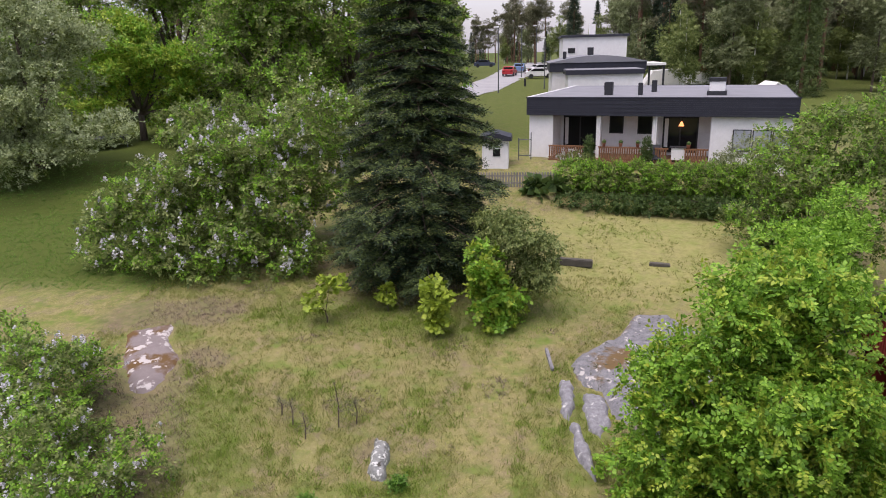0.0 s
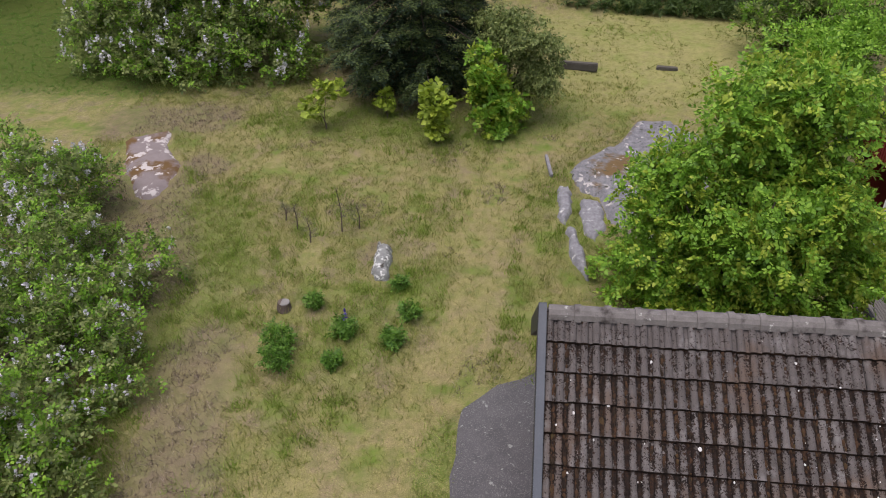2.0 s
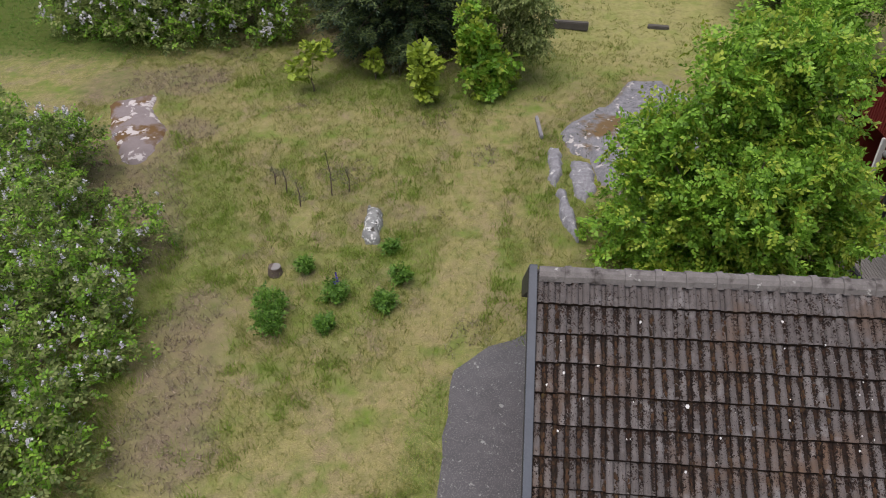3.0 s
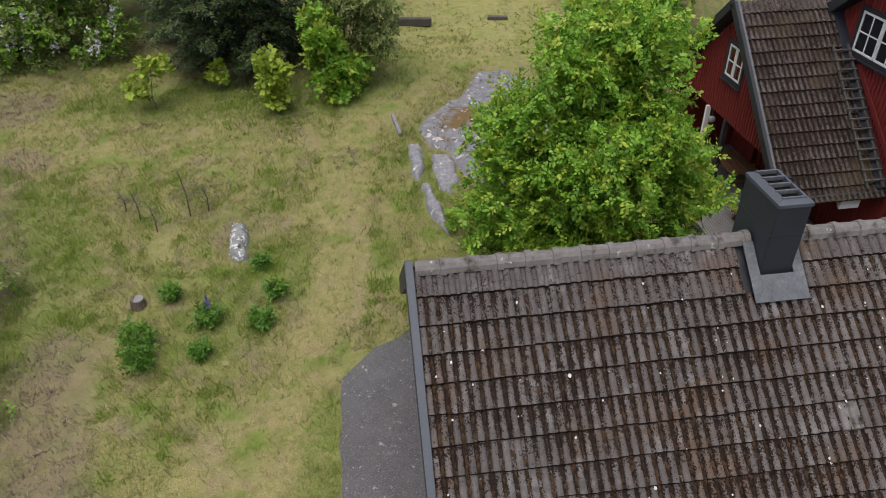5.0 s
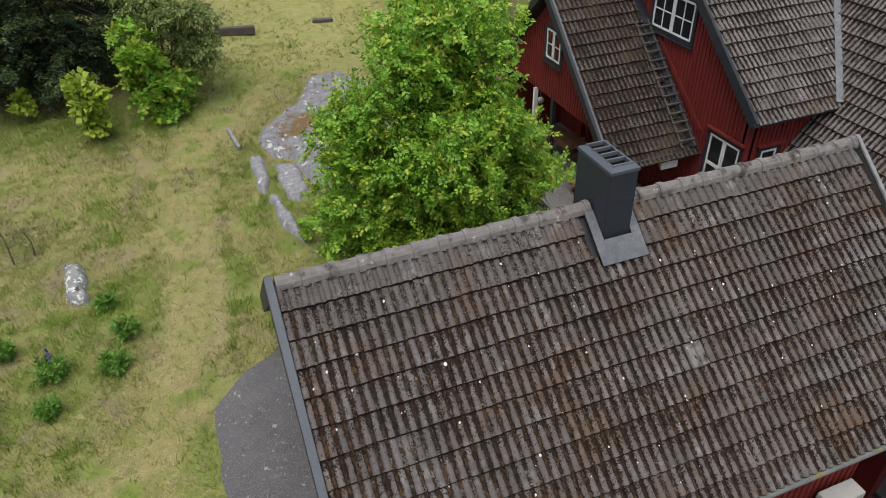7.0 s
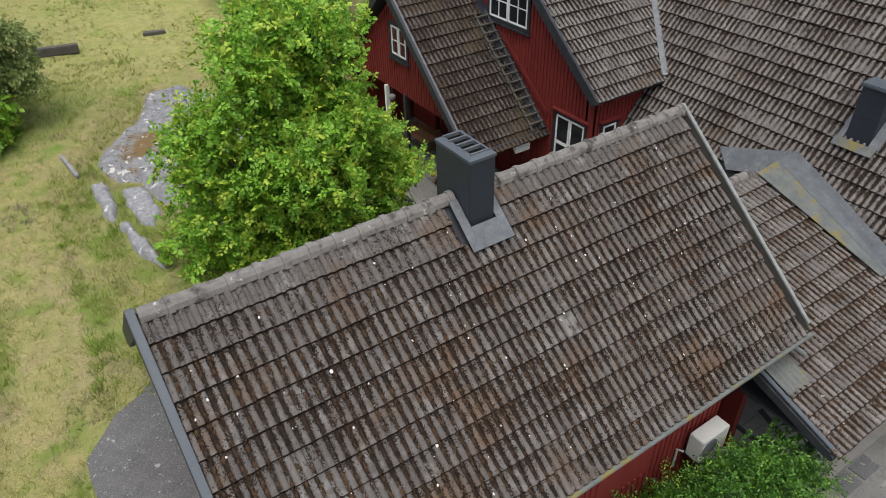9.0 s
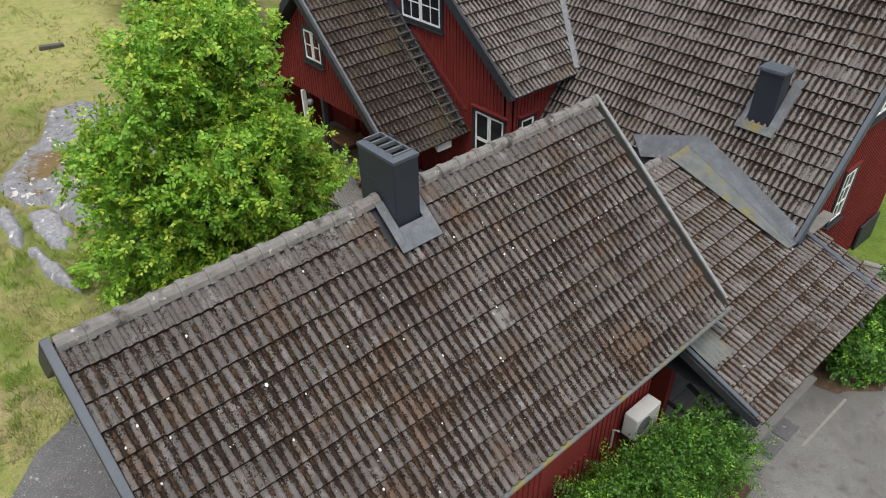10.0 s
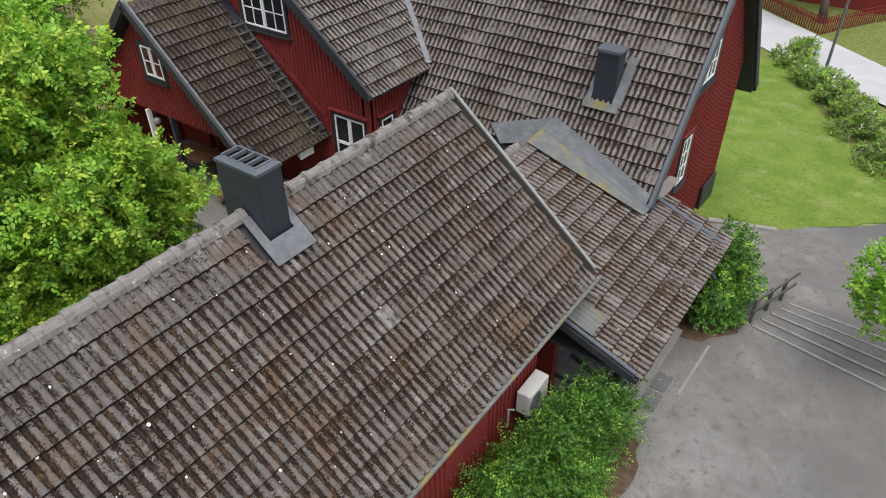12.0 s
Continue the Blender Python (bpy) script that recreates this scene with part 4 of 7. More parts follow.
# ---- cross gable wing ----
XS = radians(39.6)
XW, XEY, XEZ, XRY = 12.9, 11.65, 4.5, 15.7
XRZ = XEZ + (XRY - XEY) * math.tan(XS)
cross = thing("gable_wing", (14, 15.7, 0.0), "dark red boarded gable wing with white-framed windows", "house")
deck_x = slope_slab(cross, (12.6, XRY, XRZ - 0.06), (17.8, XRY, XRZ - 0.06), (15.3, XEY, XEZ - 0.06), (12.6, XEY, XEZ - 0.06), 0.12, trim_dark, "roof")
slope_slab(cross, (12.6, XRY, XRZ - 0.06), (17.8, XRY, XRZ - 0.06), (15.3, 2 * XRY - XEY, XEZ - 0.06), (12.6, 2 * XRY - XEY, XEZ - 0.06), 0.12, trim_dark, "roof")
tile_jobs.append(lambda: tiles_on(deck_x, (12.62, XRY, XRZ - 0.03), (1, 0, 0), (0, -math.cos(XS), -math.sin(XS)), 18, 14,
                                  keep=lambda m: m.x < 15.3 + (m.z - 4.5) * 0.79))
boarded_wall(cross, "x", XW, 0.2, [(12.0, -0.3), (19.4, -0.3), (19.4, XEZ + 0.1), (XRY, XRZ - 0.3), (12.0, XEZ + 0.1)], -1,
             skip=[(14.75, 16.6, 5.4, 6.6), (12.05, 13.35, 1.8, 3.6)])
boarded_wall(cross, "y", 12.0, 0.2, [(XW, -0.3), (15.5, -0.3), (15.5, XEZ + 0.2), (XW, XEZ + 0.2)], -1, skip=[(13.4, 13.95, 2.2, 3.55)])
for s in (-1, 1):
    barge(cross, (12.58, XRY, XRZ - 0.05), (12.58, XRY + s * (XRY - XEY + 0.05), XEZ - 0.09), mat=trim_dark, h=0.28, label="black painted barge board")
window_on(cross, "x", XW - 0.0, 14.8, 16.55, 5.45, 6.5, 2, 2, -1, casements=2)
window_on(cross, "x", XW - 0.0, 12.15, 13.3, 1.75, 3.45, 1, 2, -1, casements=2, bar=0.05)
window_on(cross, "y", 12.0, 13.4, 13.92, 2.2, 3.4, 1, 2, -1)

slope_strip("valley_flashing", [(15.2, 11.7, 4.5), (15.34, 11.6, 4.5), (17.23, 14.45, 6.86), (17.09, 14.55, 6.86)], (-0.5, -0.4, 0.75), 0.11, lead_mat, cross, "grey metal valley flashing")
part("gutter", Build().tube([(12.5, XEY - 0.07, XEZ - 0.06), (15.25, XEY - 0.07, XEZ - 0.06)], [0.055, 0.055], 8), trim_dark, cross, "black metal gutter")
part("cover_board", Build().beam((XW - 0.03, 16.15, 5.22), (XW - 0.03, 13.72, 3.29), 0.04, 0.14), red_mat, cross, "red diagonal board", bevel=0.006)
part("drip_board", Build().box(XW - 0.14, XW, 11.98, 13.45, 3.58, 3.63), red_mat, cross, bevel=0.004)
part("drip_board", Build().box(13.2, 14.05, 11.86, 12.0, 3.53, 3.58), red_mat, cross, bevel=0.004)
part("corner_board", Build().box(XW - 0.05, XW + 0.08, 11.95, 12.08, -0.3, XEZ), red_mat, cross, bevel=0.004)

# ---- veranda roof beside the gable wing ----
VS = radians(42.5)
VX0, VX1, VEY, VEZ, VRY = 10.0, 12.86, 13.75, 2.80, 17.83
VRZ = VEZ + (VRY - VEY) * math.tan(VS)
ver = thing("veranda", (11.4, 16.5, 0.4), "roofed veranda with a tiled roof and red gable", "veranda")
deck_v = slope_slab(ver, (VX0, VRY, VRZ - 0.06), (VX1, VRY, VRZ - 0.06), (VX1, VEY, VEZ - 0.06), (VX0, VEY, VEZ - 0.06), 0.12, trim_dark, "roof")
slope_slab(ver, (VX0, VRY, VRZ - 0.06), (VX1, VRY, VRZ - 0.06), (VX1, 2 * VRY - VEY, VEZ - 0.06), (VX0, 2 * VRY - VEY, VEZ - 0.06), 0.12, trim_dark, "roof")
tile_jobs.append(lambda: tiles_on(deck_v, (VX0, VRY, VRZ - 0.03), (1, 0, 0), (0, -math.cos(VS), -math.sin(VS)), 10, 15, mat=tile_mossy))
for s in (-1, 1):
    barge(ver, (VX0 - 0.04, VRY, VRZ - 0.05), (VX0 - 0.04, VRY + s * (VRY - VEY + 0.05), VEZ - 0.09), h=0.24, mat=trim_dark, label="black painted barge board")
    part("verge_cap", Build().beam((VX0, VRY, VRZ + 0.09), (VX0, VRY + s * (VRY - VEY + 0.05), VEZ + 0.05), 0.13, 0.03), lead_mat, ver, bevel=0.006)
boarded_wall(ver, "x", 10.3, 0.15, [(14.6, 3.2), (21.1, 3.2), (VRY, VRZ - 0.3)], -1)
window_on(ver, "x", 10.3, 17.2, 18.05, 4.4, 5.3, 1, 2, -1, casements=2)
for i in range(46):
    x = 9.1 + i * 0.08
    part("deck_board", Build().box(x, x + 0.072, 13.3 if x < 10.2 else 12.2, 21.5, 0.44, 0.5), wood_grey, ver, bevel=0.004)
part("deck_frame", Build().box(9.1, 12.75, 12.4, 21.5, -0.2, 0.43), trim_dark, ver)
part("wall", Build().box(10.3, 12.9, 20.9, 21.1, 0.5, 4.0), red_mat, ver)
part("wall", Build().box(12.7, 12.9, 19.42, 20.9, 0.5, 4.0), red_mat, ver)
for y in (14.0, 17.4, 20.8):
    part("post", Build().box(10.22, 10.36, y - 0.07, y + 0.07, 0.5, 3.25), trim_dark, ver, "black painted post", bevel=0.006)
part("door_frame", Build().box(10.2, 10.34, 18.5, 18.6, 0.5, 3.2), white_mat, ver, "white painted upright", bevel=0.006)
part("rail", Build().beam((9.2, 13.4, 0.62), (9.2, 18.5, 0.62), 0.1, 0.14), trim_dark, ver, bevel=0.006)
part("gutter", Build().tube([(VX0, VEY - 0.06, VEZ - 0.05), (VX1, VEY - 0.06, VEZ - 0.05)], [0.05, 0.05], 8), trim_dark, ver)
part("bracket", Build().prism([(13.72, 2.7), (13.72, 2.3), (14.15, 2.7)], "x", 11.75, 12.3), white_mat, ver, "white triangular bracket board")
globe = thing("lantern", (10.15, 18.0, 3.0), "round glass porch lantern hanging under the veranda", "lamp")
bm_g = bmesh.new()
bmesh.ops.create_uvsphere(bm_g, u_segments=16, v_segments=10, radius=0.11)
me_g = bpy.data.meshes.new("globe")
bm_g.to_mesh(me_g)
bm_g.free()
me_g.materials.append(pale_metal)
part("globe", me_g, None, globe)
part("stem", Build().tube([(10.15, 18.0, 3.09), (10.15, 18.0, 3.3)], [0.02, 0.02], 8), trim_dark, globe)


def on_ver(x, y, up=0.0):
    return Vector((x, y - math.sin(VS) * up, VEZ + (y - VEY) * math.tan(VS) + math.cos(VS) * up))


ladder = thing("roof_ladder", tuple(on_ver(12.5, 13.8)), "weathered grey wooden roof ladder lying on the tiles", "ladder")
for x in (12.32, 12.74):
    part("rail", Build().beam(on_ver(x, 13.75, 0.12), on_ver(x, 16.7, 0.12), 0.05, 0.07), wood_old, ladder, bevel=0.004)
for i in range(14):
    y = 13.9 + i * 0.205
    part("rung", Build().beam(on_ver(12.26, y, 0.16), on_ver(12.80, y, 0.16), 0.07, 0.035), wood_old, ladder, bevel=0.004)
slope_strip("flashing", [on_ver(12.6, 17.6), on_ver(12.6, 13.75), on_ver(12.88, 13.75), on_ver(12.88, 17.6)], (0, -math.sin(VS), math.cos(VS)), 0.07, sheet_mat, ver, "dark metal flashing along the wall")


def picnic(x, y, z, turn):
    t = thing("picnic_table", (0, 0, 0), "weathered brown wooden picnic table with benches on the veranda", "table", "veranda tables")
    for i in range(4):
        part("top_board", Build().box(-0.8, 0.8, -0.38 + i * 0.19, -0.2 + i * 0.19, 0.7, 0.74), wood_brown, t, bevel=0.005)
    for s in (-1, 1):
        part("bench", Build().box(-0.8, 0.8, s * 0.72 - 0.13, s * 0.72 + 0.13, 0.42, 0.46), wood_brown, t, bevel=0.005)
        part("leg_frame", Build().beam((s * 0.6, -0.7, 0.02), (s * 0.6, -0.1, 0.7), 0.05, 0.1).beam((s * 0.6, 0.7, 0.02), (s * 0.6, 0.1, 0.7), 0.05, 0.1).beam((s * 0.6, -0.8, 0.37), (s * 0.6, 0.8, 0.37), 0.05, 0.1), wood_brown, t)
    t.matrix_basis = pose(x, y, z, 0, 0, turn)
    return t


pt = picnic(11.4, 18.4, 0.5, 90)
copy_thing(pt, pose(11.2, 15.6, 0.5, 0, 0, 90))

# ---- neighbour's house ----
nb = thing("neighbour_house", (0.1, 40.8, 6.0), "low white house with a flat grey roof and dark fascia", "house")


def nbx(a, b, c, d, z0, z1):
    """A box in the neighbour's own axes: along the facade, into the house, up."""
    w = Build().box(a, b, c, d, z0, z1)
    k = radians(-16)
    w.v = [(0.1 + x * math.cos(k) - y * math.sin(k), 40.8 + x * math.sin(k) + y * math.cos(k), z) for x, y, z in w.v]
    return w


part("wall", nbx(0, 1.4, 0, 12, 5.4, 8.4), brick_white, nb, "white brick wall")
part("wall", nbx(9.9, 13.8, 0, 12, 5.4, 8.4), brick_white, nb, "white brick wall")
part("wall", nbx(1.4, 9.9, 1.9, 12, 5.4, 8.4), brick_white, nb, "white brick wall")
for k in range(9):
    part("fascia_board", nbx(-0.1, 14.0, -0.28 + (k % 2) * 0.012, -0.2, 8.4 + k * 0.105, 8.4 + k * 0.105 + 0.1), dark_fascia, nb, "dark navy horizontal fascia board")
part("fascia", nbx(-0.1, 14.0, -0.2, 13, 8.4, 9.33), dark_fascia, nb)
part("roof", nbx(0.0, 13.9, -0.1, 12.9, 9.33, 9.37), roof_felt, nb, "flat grey felt roof")
part("roof_edge", nbx(-0.14, 14.04, -0.3, -0.1, 9.35, 9.41), dark_fascia, nb)
part("roof_edge", nbx(-0.14, 0.02, -0.1, 13, 9.35, 9.41), white_mat, nb)
for a in (4.0, 7.05):
    part("post", nbx(a - 0.12, a + 0.12, 0.0, 0.3, 5.9, 8.4), white_mat, nb, "white post")
part("terrace", nbx(1.4, 9.9, -1.0, 1.9, 5.7, 6.02), wood_brown, nb)
for a, b, z0, z1 in ((1.6, 3.6, 6.2, 8.2), (4.3, 5.1, 7.2, 8.25), (5.9, 6.7, 7.2, 8.25), (7.3, 9.2, 6.2, 8.2)):
    w = part("window", nbx(a, b, 1.84, 1.9, z0, z1), trim_dark, nb, "dark framed window")
    part("pane", nbx(a + 0.07, b - 0.07, 1.825, 1.838, z0 + 0.07, z1 - 0.07), glass_mat, w)
    if b - a > 1.5:
        part("curtain", nbx(a + 0.1, a + 0.3, 1.815, 1.822, z0 + 0.3, z1 - 0.1), white_mat, w)
        part("mullion", nbx((a + b) / 2 - 0.04, (a + b) / 2 + 0.04, 1.80, 1.824, z0, z1), trim_dark, w)
# glass whose pale base colour paints in the reflected sky
sky_pane = material("painted_sky_glass", [(0.3, (0.25, 0.28, 0.32)), (0.7, (0.4, 0.43, 0.46))], 1, 3, 0.1, 0.0, 5, spec=0.8)
for k in range(3):
    w = part("window", nbx(11.0 + k * 0.95, 11.9 + k * 0.95, -0.05, 0.0, 6.6, 7.75), trim_dark, nb, "dark framed window")
    part("pane", nbx(11.05 + k * 0.95, 11.85 + k * 0.95, -0.065, -0.052, 6.65, 7.7), sky_pane, w)
for a, b in ((1.4, 3.75), (4.2, 6.9), (7.2, 7.9), (8.7, 9.9)):
    part("terrace_rail", nbx(a, b, -0.95, -0.88, 6.72, 6.8), wood_brown, nb, "brown wooden terrace rail")
    part("terrace_rail", nbx(a, b, -0.95, -0.88, 6.1, 6.16), wood_brown, nb)
    k = a + 0.04
    while k < b - 0.08:
        part("slat", nbx(k, k + 0.08, -0.98, -0.951, 6.05, 6.78), wood_brown, nb)
        k += 0.125
for a, c, w, h in ((3.9, 2.0, 0.45, 0.75), (5.8, 2.0, 0.25, 0.7), (6.2, 5.0, 0.3, 0.7), (3.0, 7, 0.3, 0.5)):
    part("roof_vent", nbx(a, a + w, c, c + w, 9.36, 9.36 + h), trim_dark, nb, "black metal roof vent", bevel=0.02)
ch = part("chimney", nbx(9.6, 10.4, 2.0, 2.9, 9.36, 10.1), brick_white, nb, "white brick chimney with a black hood")
part("hood", nbx(9.55, 10.45, 1.95, 2.95, 10.1, 10.3), trim_dark, ch, bevel=0.02)
part("base", nbx(9.5, 10.5, 1.9, 3.0, 9.36, 9.6), trim_dark, ch)
grill = thing("serving_cart", (8.3, 37.9, 6.0), "white box cart standing on the terrace", "cart")
part("body", nbx(8.05, 8.75, -0.8, -0.3, 6.15, 6.8), white_mat, grill, bevel=0.02)
part("worktop", nbx(7.95, 8.85, -0.85, -0.25, 6.803, 6.84), trim_dark, grill, bevel=0.008)
for a in (8.1, 8.65):
    part("wheel", nbx(a, a + 0.06, -0.7, -0.6, 6.03, 6.15), trim_dark, grill)


def nb_at(a, c, z):
    k = radians(-16)
    return (0.1 + a * math.cos(k) - c * math.sin(k), 40.8 + a * math.sin(k) + c * math.cos(k), z)


terracotta = material("terracotta", [(0.3, (0.22, 0.075, 0.045)), (0.7, (0.32, 0.12, 0.075))], 6, 4, 0.85, 0.1, 40)
for a in (4.5, 5.4, 6.3, 8.9):
    x, y, z = nb_at(a, -0.915, 6.8)
    pot = thing("flower_pot", (x, y, z), "small terracotta flower pot standing on the terrace rail", "flower pot", "pots on the rail")
    part("pot", Build().tube([(x, y, z), (x, y, z + 0.16), (x, y, z + 0.2)], [0.07, 0.1, 0.115], 12), terracotta, pot, smooth=True)
    part("plant", Build().tube([(x, y, z + 0.2), (x + 0.02, y, z + 0.3), (x, y, z + 0.38)], [0.1, 0.12, 0.03], 8), leaf_dark, pot, "tuft of dark green leaves")
x, y, z = nb_at(7.35, -1.25, 5.85)
seat = thing("garden_chair", (x, y, z), "dark grey reclining garden chair below the terrace", "chair")
part("seat", Build().box(x - 0.28, x + 0.28, y - 0.3, y + 0.25, z + 0.38, z + 0.44), trim_dark, seat, bevel=0.01)
part("backrest", Build().beam((x, y + 0.25, z + 0.42), (x, y + 0.5, z + 1.1), 0.54, 0.05, (0, 1, 0)), trim_dark, seat, bevel=0.01)
for sx_ in (-0.24, 0.24):
    for sy_ in (-0.26, 0.22):
        part("leg", Build().box(x + sx_ - 0.02, x + sx_ + 0.02, y + sy_ - 0.02, y + sy_ + 0.02, z - 0.2, z + 0.38), trim_dark, seat)
x, y, z = nb_at(8.3, 1.7, 7.6)
lamp_in = thing("window_lamp", (x, y, z), "small orange pendant lamp glowing in the window", "lamp")
glow = bpy.data.materials.new("lit_lamp_shade")
glow.use_nodes = True
glow.node_tree.nodes["Principled BSDF"].inputs["Emission Color"].default_value = (1.0, 0.35, 0.1, 1)
glow.node_tree.nodes["Principled BSDF"].inputs["Emission Strength"].default_value = 1.2
part("shade", Build().tube([(x, y, z + 0.1), (x, y, z + 0.3), (x, y, z + 0.36)], [0.14, 0.07, 0.02], 12), glow, lamp_in, "glowing orange shade", smooth=True)
part("cord", Build().tube([(x, y, z + 0.36), (x, y, z + 0.62)], [0.01, 0.01], 5), trim_dark, lamp_in)


def flat_house(name, label, x0, x1, y0, y1, z0, z1, band, windows=()):
    h = thing(name, ((x0 + x1) / 2, y0, z0), label, "house")
    part("wall", Build().box(x0, x1, y0, y1, z0, z1 - band), brick_white, h, "white brick wall")
    part("fascia", Build().box(x0 - 0.2, x1 + 0.2, y0 - 0.2, y1 + 0.2, z1 - band, z1), dark_fascia, h, "dark fascia band")
    part("roof", Build().box(x0 - 0.1, x1 + 0.1, y0 - 0.1, y1 + 0.1, z1 + 0.003, z1 + 0.03), roof_felt, h, "flat grey felt roof")
    for a, b, za, zb in windows:
        w = part("window", Build().box(a, b, y0 - 0.05, y0, za, zb), trim_dark, h)
        part("pane", Build().box(a + 0.06, b - 0.06, y0 - 0.065, y0 - 0.052, za + 0.06, zb - 0.06), glass_mat, w)
    return h


flat_house("garage", "low white garage with a dark roof edge behind the neighbour's house", 3.1, 8.7, 56.0, 60, 5.9, 10.4, 0.35)
h3 = flat_house("terrace_house", "white house with a low arched dark roof", 2.0, 9.6, 61.0, 70, 6.0, 10.9, 0.75)
pts = [(2.0 - 0.3 + 8.2 * k / 10, 10.9 + 0.55 * math.sin(math.pi * k / 10)) for k in range(11)]
part("arched_roof", Build().prism(pts + [(9.9, 10.88), (1.7, 10.88)], "y", 60.7, 70.2), roof_felt, h3)
part("vent", Build().box(5.2, 5.7, 64, 64.5, 11.3, 12.1), trim_dark, h3)
part("vent", Build().box(3.0, 3.3, 63, 63.3, 11.1, 11.8), trim_dark, h3)
part("canopy", Build().box(9.9, 11.6, 62, 68, 10.5, 10.7), white_mat, h3, "white carport roof")
for x in (10.2, 11.4):
    part("canopy_post", Build().box(x, x + 0.15, 62.2, 62.35, 6.3, 10.5), trim_dark, h3)
h2 = flat_house("tall_white_house", "two-storey white house with a thin dark roof edge", 3.4, 9.6, 72.0, 80, 6.2, 13.3, 0.22, ((3.9, 4.6, 11.6, 12.1),))
part("chimney", Build().box(6.2, 6.8, 75, 75.6, 13.3, 14.4), brick_white, h2)
flat_house("white_house", "white house half hidden behind the garden trees", -36, -16, 70, 80, 6.5, 10.5, 0.6, ((-34, -32, 7.5, 9.2), (-30, -27, 7.5, 9.2), (-24, -21, 7.5, 9.2)))
shed = thing("garden_shed", (-1.8, 38.6, 5.5), "small white boarded shed with a dark roof", "shed")
part("wall", Build().box(-2.5, -1.05, 38.0, 39.6, 5.0, 7.3), brick_white, shed)
part("roof", Build().prism([(-2.7, 7.25), (-0.85, 7.25), (-0.9, 7.45), (-1.8, 7.7), (-2.65, 7.45)], "y", 37.8, 39.8), dark_fascia, shed)
part("shed_window", Build().box(-1.9, -1.5, 37.96, 38.0, 6.4, 6.8), glass_mat, shed)
fence = thing("picket_fence", (-0.3, 35.8, 5.1), "weathered grey picket fence above the bank", "fence")
for i in range(30):
    x = -2.6 + i * 0.145
    z = ground_z(x, 35.8)
    part("picket", Build().prism([(x, z), (x + 0.09, z), (x + 0.09, z + 0.75), (x + 0.045, z + 0.84), (x, z + 0.75)], "y", 35.8, 35.825), wood_grey, fence)
for h in (0.22, 0.6):
    part("rail", Build().beam((-2.6, 35.85, ground_z(-2.6, 35.8) + h), (1.75, 35.85, ground_z(1.75, 35.8) + h), 0.04, 0.08), wood_grey, fence)
gate = thing("wire_gate", (0.3, 39.6, 5.9), "grey steel tube garden gate with wire mesh", "gate")
for a, b in (((-0.5, 39.6, 5.9), (-0.5, 39.6, 7.2)), ((0.2, 39.6, 5.9), (0.2, 39.6, 7.5)), ((-0.5, 39.6, 7.1), (0.2, 39.6, 7.1)), ((-0.5, 39.6, 6.2), (0.2, 39.6, 6.2))):
    part("tube", Build().tube([a, b], [0.03, 0.03], 6), lead_mat, gate)
tank = thing("greenhouse", (20.2, 60, 7.0), "small grey glazed garden house with a gable", "greenhouse")
part("body", Build().prism([(19.2, 6.0), (21.0, 6.0), (21.0, 8.3), (20.1, 8.9), (19.2, 8.3)], "y", 60, 63), sky_pane, tank)
part("roof", Build().prism([(19.1, 8.25), (20.1, 8.92), (21.1, 8.25), (21.1, 8.35), (20.1, 9.02), (19.1, 8.35)], "y", 59.8, 63.2), white_mat, tank)
boat = thing("covered_boat", (16.9, 80, 7.9), "long boat under a white tarpaulin", "boat")
part("tarpaulin", Build().prism([(12.5, 8.0), (20.0, 8.0), (19.6, 9.0), (17, 9.7), (13.5, 9.5)], "y", 79, 81.5), white_mat, boat)
part("trailer", Build().box(13, 19, 79.4, 81, 7.4, 7.9), trim_dark, boat)
box = thing("red_hut", (19.7, 82, 7.9), "small dark red hut at the edge of the wood", "hut")
part("wall", Build().box(19.1, 20.3, 82, 83.5, 7.0, 9.9), red_mat, box)
part("roof", Build().box(18.9, 20.5, 81.8, 83.7, 9.9, 10.1), trim_dark, box)

# ---- road with cars and lamps ----
road_mat = material("light_asphalt", [(0.3, (0.26, 0.26, 0.265)), (0.7, (0.36, 0.36, 0.36))], 0.5, 6, 0.9, 0.1, 40)


def strip(name, line, width, lift, mat):
    v, f = [], []
    dense = []
    for (x0, y0), (x1, y1) in zip(line, line[1:]):
        n = max(1, int(math.hypot(x1 - x0, y1 - y0) / 1.5))
        dense += [(x0 + (x1 - x0) * k / n, y0 + (y1 - y0) * k / n) for k in range(n)]
    dense.append(line[-1])
    for i, (x, y) in enumerate(dense):
        a, b = dense[max(0, i - 1)], dense[min(len(dense) - 1, i + 1)]
        d = Vector((b[0] - a[0], b[1] - a[1])).normalized()
        for s in (-0.5, -0.17, 0.17, 0.5):
            px, py = x - d.y * s * width, y + d.x * s * width
            v.append((px, py, rough_ground(px, py) + lift))
    for i in range(len(dense) - 1):
        for j in range(3):
            f.append((i * 4 + j, i * 4 + j + 1, i * 4 + j + 5, i * 4 + j + 4))
    me = bpy.data.meshes.new(name)
    me.from_pydata(v, [], [q[::-1] for q in f])
    me.materials.append(mat)
    return me


single("street", strip("street", [(-14, 66), (-6.5, 88), (-3.2, 110), (-1, 140), (3, 180)], 6.0, 0.05, road_mat), road_mat, "pale grey asphalt street", "road", kind="structure")
single("side_street", strip("side_street", [(-3, 112), (6, 113), (14, 116)], 6.0, 0.07, road_mat), road_mat, "pale grey asphalt side street", "road", kind="structure")
